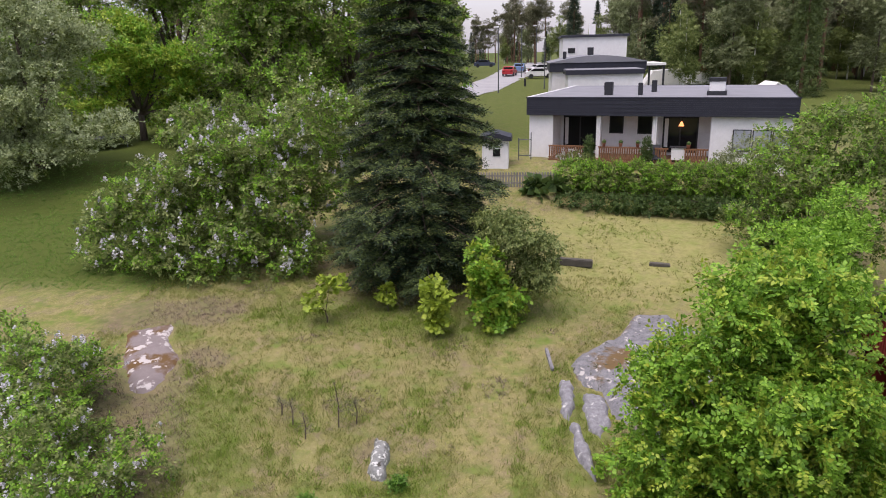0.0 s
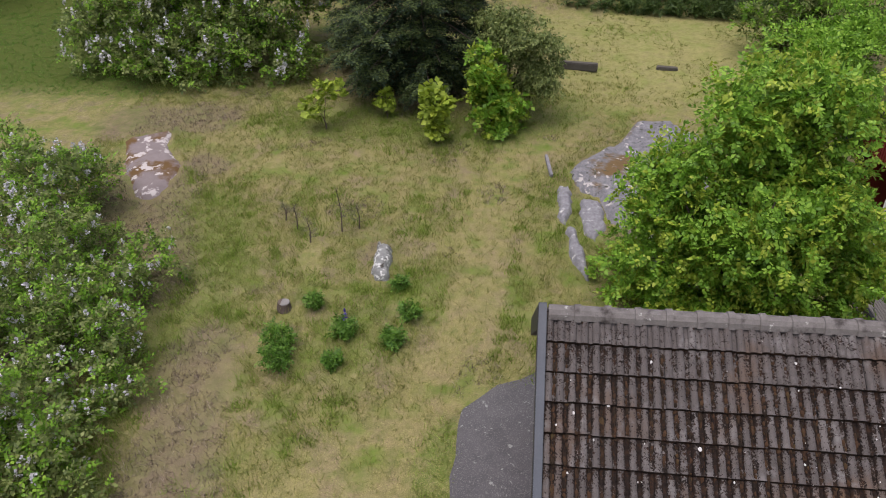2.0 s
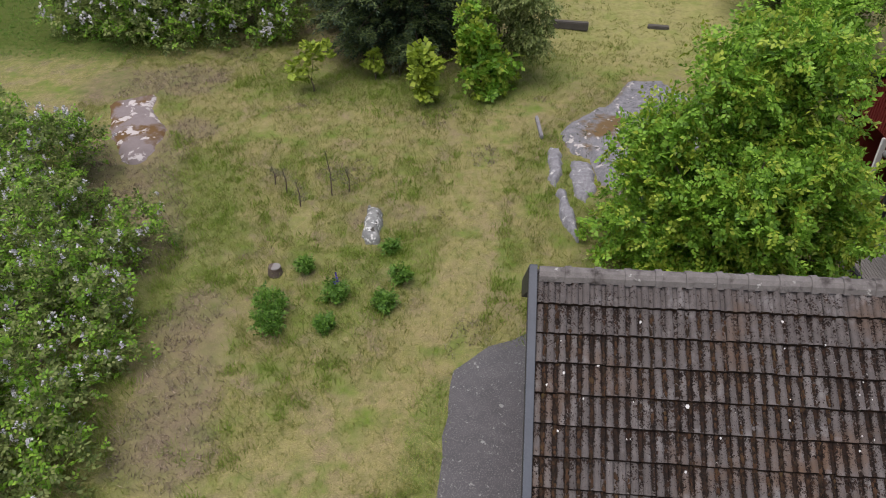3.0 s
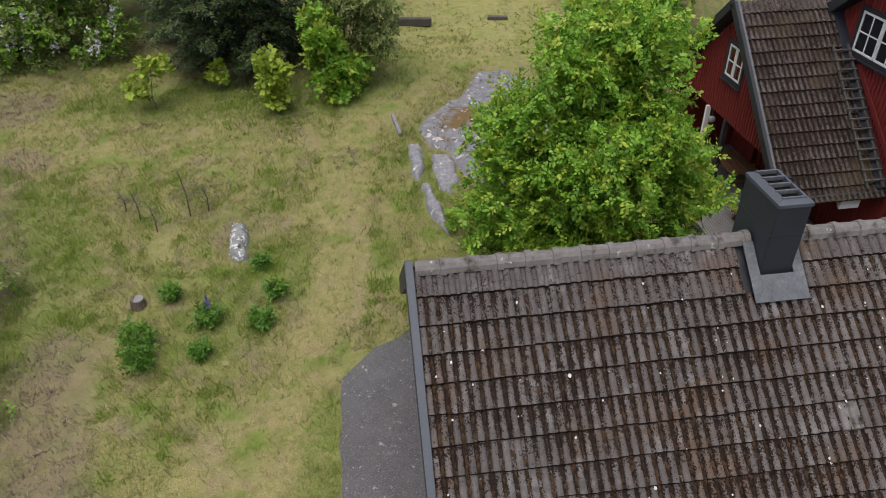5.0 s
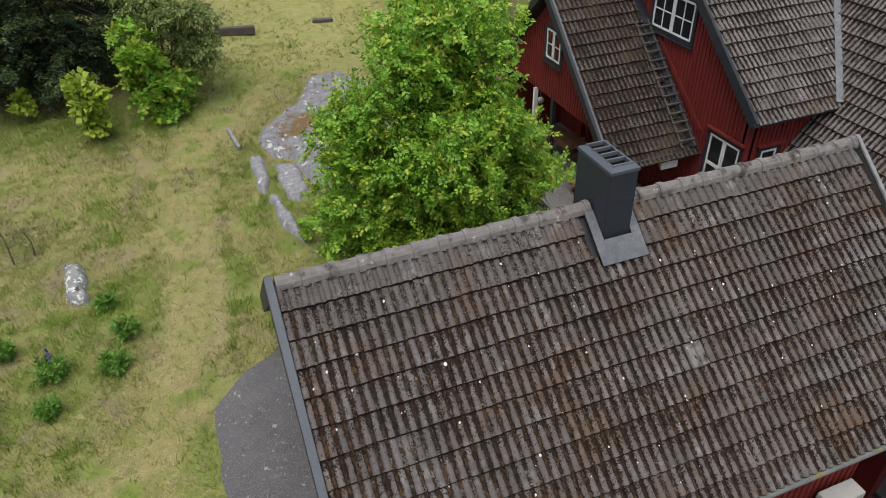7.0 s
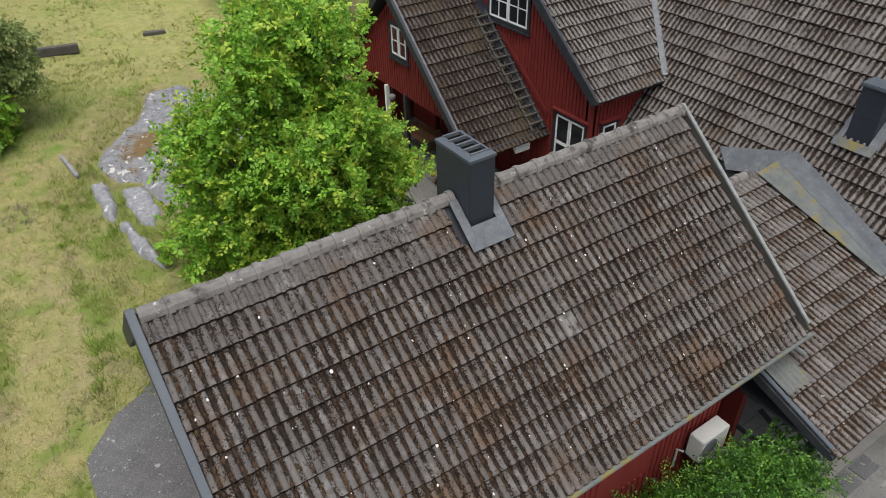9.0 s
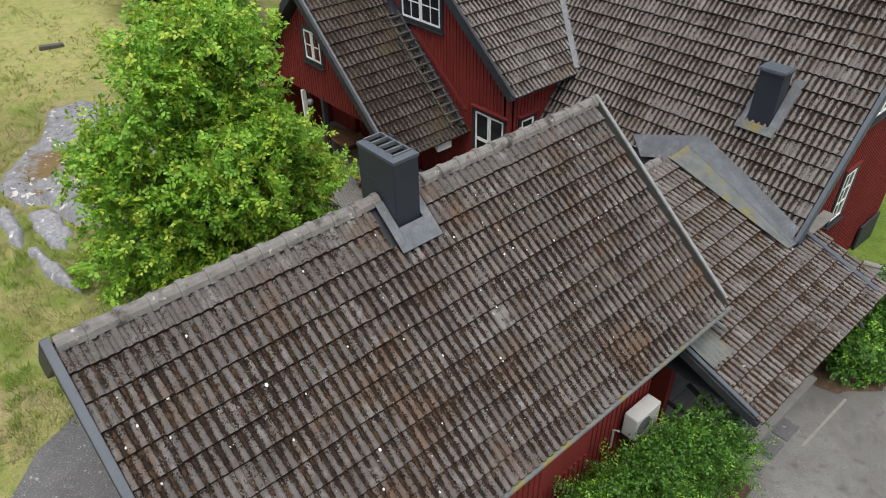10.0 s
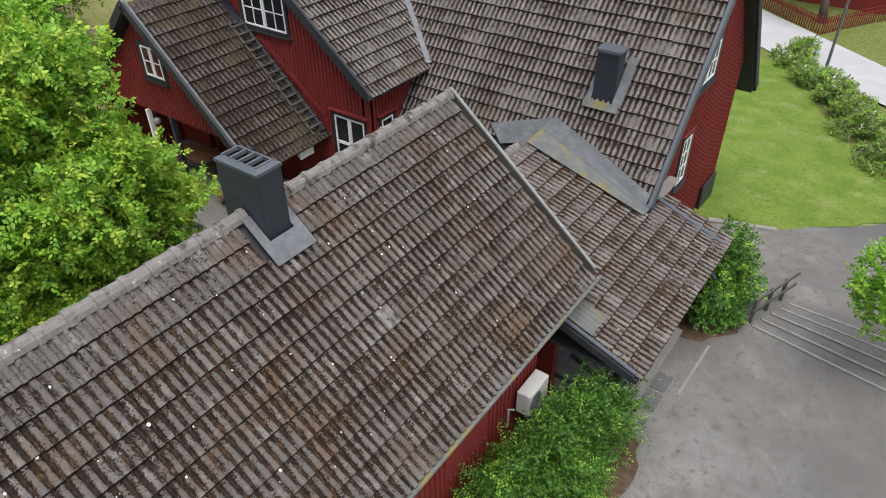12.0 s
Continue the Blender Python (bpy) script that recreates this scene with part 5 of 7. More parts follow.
single("road", strip("road", [(29.5, -9), (34.5, -3.5), (38.6, 1.2), (44.2, 8.2), (51.5, 18)], 4.3, 0.10, road_mat), road_mat, "pale grey asphalt road past the lawn", "road", kind="structure")


def car(paint, label, x, y, turn):
    m = material("car_paint_" + paint[0], [(0.3, paint[1]), (0.7, tuple(min(1, c * 1.15) for c in paint[1]))], 2, 2, 0.3, 0.0, 10, spec=0.6)
    t = thing("car", (0, 0, 0), label, "car", "parked cars")
    side = [(-2.1, 0.3), (2.1, 0.3), (2.15, 0.65), (1.95, 0.85), (1.1, 0.95), (0.5, 1.42), (-0.9, 1.45), (-1.7, 0.98), (-2.1, 0.9)]
    part("body", Build().prism(side, "y", -0.85, 0.85), m, t, bevel=0.05)
    part("side_glass", Build().prism([(0.85, 0.98), (0.42, 1.36), (-0.85, 1.38), (-1.45, 1.0)], "y", -0.86, 0.86), glass_mat, t)
    part("windscreen", Build().box(0.5, 1.0, -0.7, 0.7, 1.0, 1.34), glass_mat, t)
    part("rear_window", Build().box(-1.6, -1.0, -0.7, 0.7, 1.02, 1.36), glass_mat, t)
    for sx in (-1.3, 1.3):
        for sy in (-0.8, 0.8):
            part("wheel", Build().tube([(sx, sy - 0.1, 0.32), (sx, sy + 0.1, 0.32)], [0.32, 0.32], 14), trim_dark, t)
    for sy in (-0.6, 0.6):
        part("tail_lamp", Build().box(-2.13, -2.08, sy - 0.15, sy + 0.15, 0.68, 0.85), red_mat, t)
    t.matrix_basis = pose(x, y, ground_z(x, y) + 0.06, 0, 0, turn)


car(("red", (0.35, 0.02, 0.025)), "small red car seen from behind on the street", -2.9, 112, 82)
car(("blue", (0.12, 0.2, 0.35)), "light blue car parked at the street", -1.4, 120, 85)
car(("white", (0.7, 0.7, 0.7)), "silver-white saloon car parked across the street end", 1.6, 106, 8)
car(("pale", (0.6, 0.6, 0.6)), "pale estate car parked by the grass", 2.4, 116, 10)
car(("navy", (0.03, 0.04, 0.08)), "dark blue pickup parked at the wood", -8.6, 140, 5)


def street_lamp(x, y, h, label="tall grey steel street lamp", lean=0.0):
    t = thing("street_lamp", (x, y, ground_z(x, y)), label, "street lamp", "street lamps")
    z = ground_z(x, y)
    part("pole", Build().tube([(x, y, z - 0.1), (x + lean, y, z + h)], [0.085, 0.055], 8), lead_mat, t)
    part("head", Build().box(x + lean - 0.55, x + lean + 0.1, y - 0.12, y + 0.12, z + h, z + h + 0.14), white_mat, t, bevel=0.03)


street_lamp(-3.5, 84, 7.4)
street_lamp(-1.0, 108, 7.4)
street_lamp(1.3, 118, 7.4)
street_lamp(2.0, 88, 6.0)
street_lamp(38.5, 4.0, 7.0, "grey steel street lamp beside the road hedge")
bollard = thing("bollard", (-0.4, 92, ground_z(-0.4, 92)), "black bollard on the verge", "bollard")
part("post", Build().tube([(-0.4, 92, ground_z(-0.4, 92)), (-0.4, 92, ground_z(-0.4, 92) + 1.0)], [0.15, 0.15], 8), trim_dark, bollard)
rf = thing("red_fence", (46, 6, -2.0), "low red picket fence beyond the road", "fence")
line = [(50.5, 12.5), (48.8, 10), (45.4, 5.6), (49.5, 3.4), (52, 1.5)]
for (x0, y0), (x1, y1) in zip(line, line[1:]):
    n = int(math.hypot(x1 - x0, y1 - y0) / 0.2)
    for k in range(n):
        x, y = x0 + (x1 - x0) * k / n, y0 + (y1 - y0) * k / n
        z = ground_z(x, y)
        part("picket", Build().box(x - 0.06, x + 0.06, y - 0.03, y + 0.03, z, z + 1.0), red_mat, rf)
    part("rail", Build().beam((x0, y0, ground_z(x0, y0) + 0.7), (x1, y1, ground_z(x1, y1) + 0.7), 0.05, 0.1), red_mat, rf)
hut = thing("red_cottage", (52.5, 6, -2.0), "corner of a dark red cottage beyond the fence", "house")
part("wall", Build().box(51.5, 58, 3.0, 9, -2.2, 1.4), red_mat, hut)
part("corner_board", Build().box(51.4, 51.55, 2.9, 3.05, -2.2, 1.4), white_mat, hut)
part("roof", Build().prism([(51, 1.4), (58.5, 1.4), (54.7, 4)], "y", 2.6, 9.4), tile_far_mat, hut)

# ---- rocks ----
def inside_edge(x, y, poly):
    best, odd = 1e9, False
    for (x0, y0), (x1, y1) in zip(poly, poly[1:] + poly[:1]):
        dx, dy = x1 - x0, y1 - y0
        k = max(0.0, min(1.0, ((x - x0) * dx + (y - y0) * dy) / (dx * dx + dy * dy)))
        best = min(best, math.hypot(x - x0 - k * dx, y - y0 - k * dy))
        if (y0 > y) != (y1 > y) and x < x0 + (y - y0) * dx / dy:
            odd = not odd
    return best if odd else -best


ROCKS = []


def rock(name, outline, height, edge, mat, label, cell=0.18, seed=1):
    ROCKS.append(outline)
    xs = [p[0] for p in outline]
    ys = [p[1] for p in outline]
    gx = np.arange(min(xs) - 0.3, max(xs) + 0.3, cell)
    gy = np.arange(min(ys) - 0.3, max(ys) + 0.3, cell)
    def z(x, y):
        d = inside_edge(x, y, outline) + 0.09 * noise.noise((x * 2.2, y * 2.2, seed)) + 0.05 * noise.noise((x * 6, y * 6, seed))
        k = step(-0.12, edge * 0.45, d)
        lump = 0.10 * noise.noise((x * 0.9, y * 0.9, seed + 3)) + 0.05 * noise.noise((x * 2.7, y * 2.7, seed)) + 0.035 * noise.noise((x * 7, y * 7, seed))
        return rough_ground(x, y) - 0.22 + k * (0.22 + height * (0.75 + 0.25 * step(0, 1.2, d)) + lump * min(1, height * 4))
    return single(name, sheet(name, list(gx), list(gy), z, mat), mat, label, "rock", smooth=True)


rock("bedrock", [(1.34, 19.63), (2.02, 20.58), (3.05, 21.4), (3.73, 22.94), (4.85, 22.97), (6.2, 21.2), (6.4, 17.5), (5.6, 14.6), (4.0, 14.2), (3.25, 15.5), (2.68, 16.7), (2.33, 17.07), (2.16, 18.3), (1.68, 18.56)],
     0.22, 0.35, rock_mat, "grey bedrock outcrop with white lichen and brown moss")
rock("rock_slab", [(1.67, 18.13), (2.22, 17.88), (2.27, 16.67), (1.96, 15.98), (1.75, 16.38), (1.62, 17.02)], 0.16, 0.15, rock_plain, "smooth grey granite slab in the grass", 0.07, 4)
rock("edging_stone", [(1.02, 18.74), (1.35, 18.69), (1.36, 17.55), (1.15, 16.78), (1.0, 17.26)], 0.22, 0.14, rock_plain, "rough grey stone along the path", 0.06, 5)
rock("edging_stone", [(1.23, 16.53), (1.45, 16.49), (1.68, 15.3), (1.68, 14.64), (1.28, 15.51)], 0.22, 0.14, rock_plain, "rough grey stone along the path", 0.06, 6)
rock("lichened_rock", [(-13.95, 20.84), (-12.38, 21.49), (-11.99, 20.35), (-11.06, 19.34), (-10.98, 18.04), (-11.19, 17.26), (-11.87, 17.37), (-13.0, 18.91)], 0.16, 0.5,
     material("mossy_bedrock", [(0.25, (0.14, 0.115, 0.11)), (0.6, (0.22, 0.19, 0.185)), (0.8, (0.3, 0.27, 0.265))], 1.6, 8, 0.95, 0.5, 40,
              mixin=chain(patches(0.9, 0.5, 0.6, (0.12, 0.07, 0.025), 4.0, 8.0), patches(2.2, 0.55, 0.58, (0.46, 0.43, 0.41), 12.0, 8.0))), "flat bedrock with white lichen and rusty moss", 0.16, 8)
rock("pale_boulder", [(-3.87, 15.62), (-3.55, 15.44), (-3.36, 14.97), (-3.41, 14.18), (-3.69, 14.12), (-3.89, 14.93)], 0.26, 0.16,
     material("pale_lichen_stone", [(0.3, (0.1, 0.107, 0.1)), (0.5, (0.19, 0.198, 0.185)), (0.7, (0.3, 0.31, 0.29))], 6, 10, 0.9, 0.6, 40, mixin=chain(patches(7, 0.54, 0.58, (0.5, 0.51, 0.48), 3.0, 8.0), patches(5, 0.6, 0.63, (0.06, 0.055, 0.045), 7.0, 8.0))), "pale grey-green lichened boulder in the grass", 0.05, 9)


# ---- foliage ----
rng = np.random.default_rng(7)


def spray_mesh(name, pts, out, per, length, size, mat, slim=0.6, flat=0.9, up=0.15, droop=0.0, wild=0.7):
    """Twigs with leaves set alternately along them in fans; one mesh."""
    n = len(pts)
    d = out * 0.9 + rng.normal(size=(n, 3)) * wild
    d[:, 2] += up - droop
    d = unit(d)
    nor = rng.normal(size=(n, 3)) * 0.45
    nor[:, 2] += flat
    nor = nor + out * 0.35
    nor = unit(nor - d * np.sum(nor * d, 1, keepdims=True))
    side = np.cross(nor, d)
    L = length * rng.uniform(0.6, 1.3, (n, 1))
    parts = []
    for k in range(per):
        s = (k + 0.5) / per
        sg = -1.0 if k % 2 else 1.0
        ax = unit(d * 0.55 + side * sg * (0.9 if k < per - 1 else 0.0) + rng.normal(size=(n, 3)) * 0.22 - np.array([0, 0, droop * 0.5]))
        nn = nor + rng.normal(size=(n, 3)) * 0.35
        nn = unit(nn - ax * np.sum(nn * ax, 1, keepdims=True))
        sd = np.cross(nn, ax)
        l = size * rng.uniform(0.7, 1.25, (n, 1))
        a = pts + d * L * (s - 0.4)
        b = a + ax * l
        m = a + ax * l * 0.45
        parts.append(np.stack([a, m + sd * l * slim * 0.5 + nn * l * 0.07, b, m - sd * l * slim * 0.5 + nn * l * 0.07], 1))
    v = np.concatenate(parts, 0).reshape(-1, 3)
    k = np.arange(len(v) // 4)[:, None] * 4
    return fast_mesh(name, v, 3, mat, np.concatenate([k + [0, 1, 2], k + [0, 2, 3]], 1))


def blossom_mesh(pts, size, mat, per=14):
    """Upright flower heads of many small petals."""
    n = len(pts)
    t = rng.uniform(0, 1, (n, per, 1))
    p = pts[:, None, :] + rng.normal(size=(n, per, 3)) * size * 0.28 * (1.1 - t) + np.concatenate([np.zeros((n, per, 2)), t * size], 2)
    return leaf_mesh("blossom", p.reshape(-1, 3), size * 0.42, mat, rng, slim=0.9)


def limbs(t, base, blobs, r, lean=(0, 0)):
    """A tapered trunk that parts into limbs towards the clumps of the crown."""
    b = Vector(base)
    fork = b + (Vector((sum(q[0] for q in blobs) / len(blobs), sum(q[1] for q in blobs) / len(blobs), sum(q[2] for q in blobs) / len(blobs))) - b) * 0.35
    part("trunk", Build().tube([b - Vector((0, 0, 0.3)), b + (fork - b) * 0.5 + Vector((0.05, -0.04, 0)), fork], [r * 1.25, r, r * 0.8], 10), bark_mat, t, "dark bark trunk", smooth=True)
    for q in blobs:
        e = Vector(q[:3]) + Vector((0, 0, q[5] * 0.5))
        m = fork + (e - fork) * 0.5 + Vector((0.1, 0.12, -0.1)) * q[3] * 0.3
        part("limb", Build().tube([fork, m, e], [r * 0.6, r * 0.38, r * 0.08], 7), bark_mat, t, smooth=True)


def clump_blobs(blobs, size, seed):
    """Smaller clumps over the shells of the large ones, flatter than high."""
    r = np.random.default_rng(seed)
    out = []
    for x, y, z, a, b, c in blobs:
        n = max(3, int(5.0 * (a * b + b * c + a * c) / 3 / size ** 2 * 0.55))
        for d in unit(r.normal(size=(n, 3))):
            q = r.uniform(0.45, 0.98)
            k = size * r.uniform(0.6, 1.25)
            out.append((x + d[0] * a * q, y + d[1] * b * q, z + d[2] * c * q, k, k, k * 0.62))
    return out


def woody(name, label, category, base, blobs, twigs, per, length, size, mat, r=0.1, shell=0.55, rough=0.25, flowers=0, group="", second=None, **kw):
    t = thing(name, base, label, category, group)
    o = np.array(base)
    limbs(t, base, blobs, r)
    clump, bloom = kw.pop("clump", 0.0), kw.pop("bloom", 0.16)
    if clump:
        big = blobs
        blobs = clump_blobs(big, clump, int(abs(base[0]) * 100 + abs(base[1]) * 10))
    p, d = blob_points(rng, blobs, twigs, shell, rough)
    if clump:
        keep = (d[:, 2] > -0.35) | (rng.uniform(size=len(d)) < 0.35)
        p, d = p[keep], d[keep]
    ok = p[:, 2] > np.array([ground_z(x, y) for x, y in p[:, :2]]) + 0.05
    p, d = p[ok], d[ok]
    if second:
        k = rng.uniform(size=len(p)) < second[1]
        part("crown", spray_mesh("crown", p[~k] - o, d[~k], per, length, size, mat, **kw), None, t)
        part("fresh_growth", spray_mesh("fresh_growth", p[k] * 1.0 - o + d[k] * 0.06, d[k], per, length, size, second[0], **kw), None, t, "lighter fresh shoots")
    else:
        part("crown", spray_mesh("crown", p - o, d, per, length, size, mat, **kw), None, t)
    if flowers:
        fp, fd = blob_points(rng, blobs, flowers * 3, 0.93, rough)
        fd = fd * 1.0
        k = (fd[:, 2] > -0.15) & (fp[:, 2] > np.array([ground_z(x, y) for x, y in fp[:, :2]]) + 0.3)
        fp, fd = fp[k][:flowers], fd[k][:flowers]
        keep = np.array([noise.noise((x * 0.9, y * 0.9, z * 0.9)) for x, y, z in fp]) > -0.12
        part("blossom", blossom_mesh(fp[keep] - o + fd[keep] * bloom * 0.5, bloom, flower_mat), None, t, "pale lilac flower heads")
    return t


G0 = ground_z
woody("deciduous_tree", "bushy broad tree with fresh light green leaves behind the wing", "tree", (4.8, 14.0, G0(4.8, 14)),
      [(4.9, 13.8, 4.2, 2.2, 2.1, 2.4), (3.9, 14.4, 2.6, 2.0, 1.8, 1.5), (6.4, 13.9, 3.2, 1.9, 1.9, 2.2), (5.3, 14.1, 6.1, 1.3, 1.3, 1.3), (4.3, 12.6, 2.6, 1.6, 1.2, 1.7), (3.3, 13.2, 1.9, 1.3, 1.2, 1.0),
       (5.0, 12.8, 4.6, 1.5, 1.3, 1.5), (4.0, 14.4, 5.0, 1.4, 1.4, 1.3), (6.7, 13.6, 4.8, 1.0, 1.2, 1.5), (7.2, 13.7, 3.2, 1.0, 1.1, 1.3), (6.1, 14.1, 6.4, 1.0, 1.2, 1.2), (7.2, 13.4, 2.0, 1.2, 1.0, 1.1), (3.0, 14.6, 2.0, 1.0, 1.0, 0.9), (4.2, 14.0, 6.2, 1.4, 1.3, 1.3), (3.3, 14.0, 4.4, 1.1, 1.1, 1.4), (5.6, 14.0, 7.1, 1.3, 1.2, 0.9), (2.9, 13.6, 3.0, 0.9, 0.9, 0.9)],
      11500, 10, 0.38, 0.12, leaf_bright, r=0.13, second=(leaf_lime, 0.3), slim=0.62, rough=0.28, clump=0.5, wild=0.9)
woody("lilac_bush", "large lilac bush in pale flower under the fir", "bush", (-13.0, 27.6, G0(-13, 27.6)),
      [(-13.4, 27.2, 5.9, 3.2, 2.3, 3.0), (-16.5, 27.0, 5.4, 2.3, 2.0, 2.5), (-17.9, 26.8, 4.6, 1.6, 1.5, 1.5), (-11.0, 28.0, 6.2, 2.9, 2.4, 3.3), (-13.6, 28.4, 7.7, 2.6, 2.2, 2.3), (-9.2, 29.5, 7.9, 2.6, 2.4, 3.1), (-12.0, 26.0, 4.6, 2.4, 1.4, 1.5), (-15.4, 26.0, 4.3, 2.0, 1.3, 1.3), (-10.2, 26.4, 4.4, 1.6, 1.2, 1.4)],
      14000, 8, 0.42, 0.15, leaf_green, flowers=950, bloom=0.26, r=0.1, second=(leaf_bright, 0.3), clump=0.7)
woody("lilac_thicket", "dense lilac thicket with pale flower heads at the lawn's edge", "bush", (-11.0, 13.5, G0(-11, 13.5)),
      [(-13.3, 16.2, 3.0, 1.6, 1.4, 1.6), (-11.9, 14.3, 2.6, 1.6, 1.5, 1.4), (-10.0, 12.6, 2.2, 1.6, 1.6, 1.3), (-12.4, 13.0, 2.7, 2.0, 2.2, 1.9), (-9.5, 10.6, 2.1, 1.3, 1.5, 1.2), (-11.5, 10.4, 2.4, 2.0, 2.0, 1.9),
       (-9.2, 8.6, 2.1, 1.4, 1.3, 1.3), (-8.6, 7.0, 1.9, 1.2, 1.2, 1.1), (-10.5, 7.5, 2.4, 1.6, 1.8, 1.7), (-14, 16.0, 3.4, 1.8, 1.8, 1.7), (-9.6, 13.4, 2.35, 0.9, 0.9, 0.75), (-8.6, 10.3, 1.9, 0.8, 0.8, 0.6)],
      13000, 8, 0.3, 0.105, leaf_green, flowers=1100, bloom=0.15, r=0.07, second=(leaf_bright, 0.4), rough=0.3, clump=0.5)
hedge = woody("hedge", "clipped green hedge along the neighbour's terrace", "hedge", (6.0, 36.8, G0(6, 36.8)),
              [(2.3 + i * 1.05, 35.4 - i * 0.22, 5.72, 0.9, 0.7, 0.85) for i in range(9)], 4500, 7, 0.3, 0.12, leaf_green, rough=0.1, second=(leaf_bright, 0.55))
woody("ivy_bank", "dark ivy covering the bank below the hedge", "ivy", (6.0, 35, G0(6, 35)), [(2.0 + i * 1.0, 34.3 - i * 0.2, 4.6, 0.9, 0.8, 0.45) for i in range(9)], 3200, 7, 0.25, 0.11, leaf_dark, rough=0.1)
woody("rounded_shrub", "pale grey-green rounded shrub beside the terrace", "bush", (10.9, 34.9, 4.9), [(10.6, 34.9, 6.2, 1.3, 1.2, 1.35), (11.9, 34.6, 5.8, 1.2, 1.1, 1.3), (9.6, 35.0, 5.9, 0.8, 0.8, 1.0)], 1800, 7, 0.3, 0.1, leaf_grey)
woody("garden_tree", "tall leafy tree beside the grass", "tree", (11.4, 29.5, G0(11.4, 29.5)),
      [(10.6, 29.4, 6.6, 2.0, 1.8, 2.4), (12.6, 29.6, 7.6, 2.2, 2.0, 2.6), (11.2, 28.4, 4.6, 2.2, 1.8, 2.0), (13.6, 28.6, 5.4, 2.2, 2.0, 2.8), (9.6, 29.0, 4.4, 1.5, 1.5, 1.5), (14.5, 29, 8.4, 1.7, 1.7, 2.0)],
      6500, 8, 0.4, 0.14, leaf_green, second=(leaf_bright, 0.35), r=0.14, clump=0.75)
woody("garden_tree", "leafy green shrub tree behind the veranda", "tree", (9.0, 23.5, G0(9, 23.5)), [(9.2, 23.4, 4.4, 1.8, 1.6, 2.4), (7.4, 22.2, 3.4, 1.5, 1.5, 1.6), (10.6, 24, 5, 1.6, 1.6, 2.2)], 3000, 8, 0.36, 0.13, leaf_bright, r=0.1, clump=0.6)
woody("maple_sapling", "bright green maple sapling growing beside the fir", "tree", (-1.25, 22.1, G0(-1.25, 22.1)),
      [(-1.2, 22.1, 4.0, 0.75, 0.6, 0.75), (-1.3, 22.0, 5.2, 0.65, 0.6, 0.8), (-0.9, 22.0, 3.3, 0.7, 0.5, 0.5)], 800, 7, 0.36, 0.16, leaf_bright, slim=0.8, r=0.04, second=(leaf_lime, 0.35), rough=0.4, clump=0.3)
woody("weeping_tree", "small grey-green drooping tree at the fir's edge", "tree", (-0.8, 23.4, G0(-0.8, 23.4)),
      [(-0.8, 23.2, 6.0, 1.1, 1.0, 0.8), (0.1, 23.0, 5.5, 0.9, 0.9, 0.9), (0.6, 22.9, 4.7, 0.5, 0.6, 0.9), (-1.1, 22.8, 5.8, 0.9, 0.8, 0.8), (-0.3, 22.9, 4.6, 0.8, 0.7, 0.9)], 2600, 9, 0.4, 0.1, leaf_green, droop=0.9, r=0.07, clump=0.4)
woody("maple_sapling", "small lime green maple sapling in the grass", "tree", (-3.0, 21.2, G0(-3, 21.2)), [(-3.05, 21.2, 4.2, 0.42, 0.4, 0.55), (-2.95, 21.2, 3.4, 0.3, 0.3, 0.4)], 130, 7, 0.25, 0.2, leaf_lime, slim=0.85, r=0.025)
woody("maple_sapling", "thin maple sapling with a few yellow-green leaves", "tree", (-7.0, 22.0, G0(-7, 22)), [(-6.8, 22.0, 4.3, 0.4, 0.4, 0.35), (-7.3, 21.9, 3.7, 0.4, 0.3, 0.4)], 60, 6, 0.25, 0.18, leaf_lime, slim=0.85, r=0.025)
woody("maple_sapling", "tiny lime green maple sapling under the fir", "tree", (-5.0, 22.9, G0(-5, 22.9)), [(-5.0, 22.9, 3.7, 0.3, 0.3, 0.35)], 40, 6, 0.2, 0.16, leaf_lime, slim=0.85, r=0.02)
for a in (3.75, 6.85):
    x, y, z = nb_at(a, -1.35, 5.75)
    woody("columnar_conifer", "dark green columnar conifer before the terrace rail", "conifer", (x, y, z), [(x, y, z + 0.5, 0.33, 0.33, 0.5), (x, y, z + 1.0, 0.28, 0.28, 0.5), (x, y, z + 1.4, 0.17, 0.17, 0.35)], 320, 7, 0.2, 0.08, leaf_dark, r=0.03, group="terrace conifers")
x, y, z = nb_at(2.9, -1.7, 5.75)
woody("rose_bush", "low shrub with pale pink flowers beside the hedge", "bush", (x, y, z), [(x, y, z + 0.4, 0.7, 0.4, 0.4), (x + 0.8, y - 0.2, z + 0.35, 0.5, 0.4, 0.35)], 380, 7, 0.22, 0.08, leaf_green, r=0.02, flowers=60, bloom=0.12)
woody("rhubarb_plant", "large-leaved dark green plant below the fence", "plant", (0.9, 35.0, G0(0.9, 35.0)), [(0.9, 35.0, 5.2, 1.0, 0.7, 0.45)], 60, 5, 0.5, 0.5, leaf_dark, slim=0.9, r=0.03)

single("soil_strip", patch("soil_strip", [(4.6, 3.9), (4.6, 2.6), (7.0, 2.1), (8.6, 1.95), (9.5, 2.0), (10.2, 2.5), (9.6, 3.6), (8, 4.0)], 0.045, soil_mat, 0.2, 0.12, 4),
       soil_mat, "damp brown soil and leaf litter under the shrub", "soil", kind="structure")
single("soil_strip", patch("soil_strip", [(13.4, 2.6), (13.7, 2.1), (14.4, 1.5), (15.0, 1.45), (15.4, 2.0), (16.6, 1.6), (16.5, 2.8), (14.2, 3.0)], 0.045, soil_mat, 0.2, 0.1, 6),
       soil_mat, "damp brown soil washed over the asphalt", "soil", kind="structure")

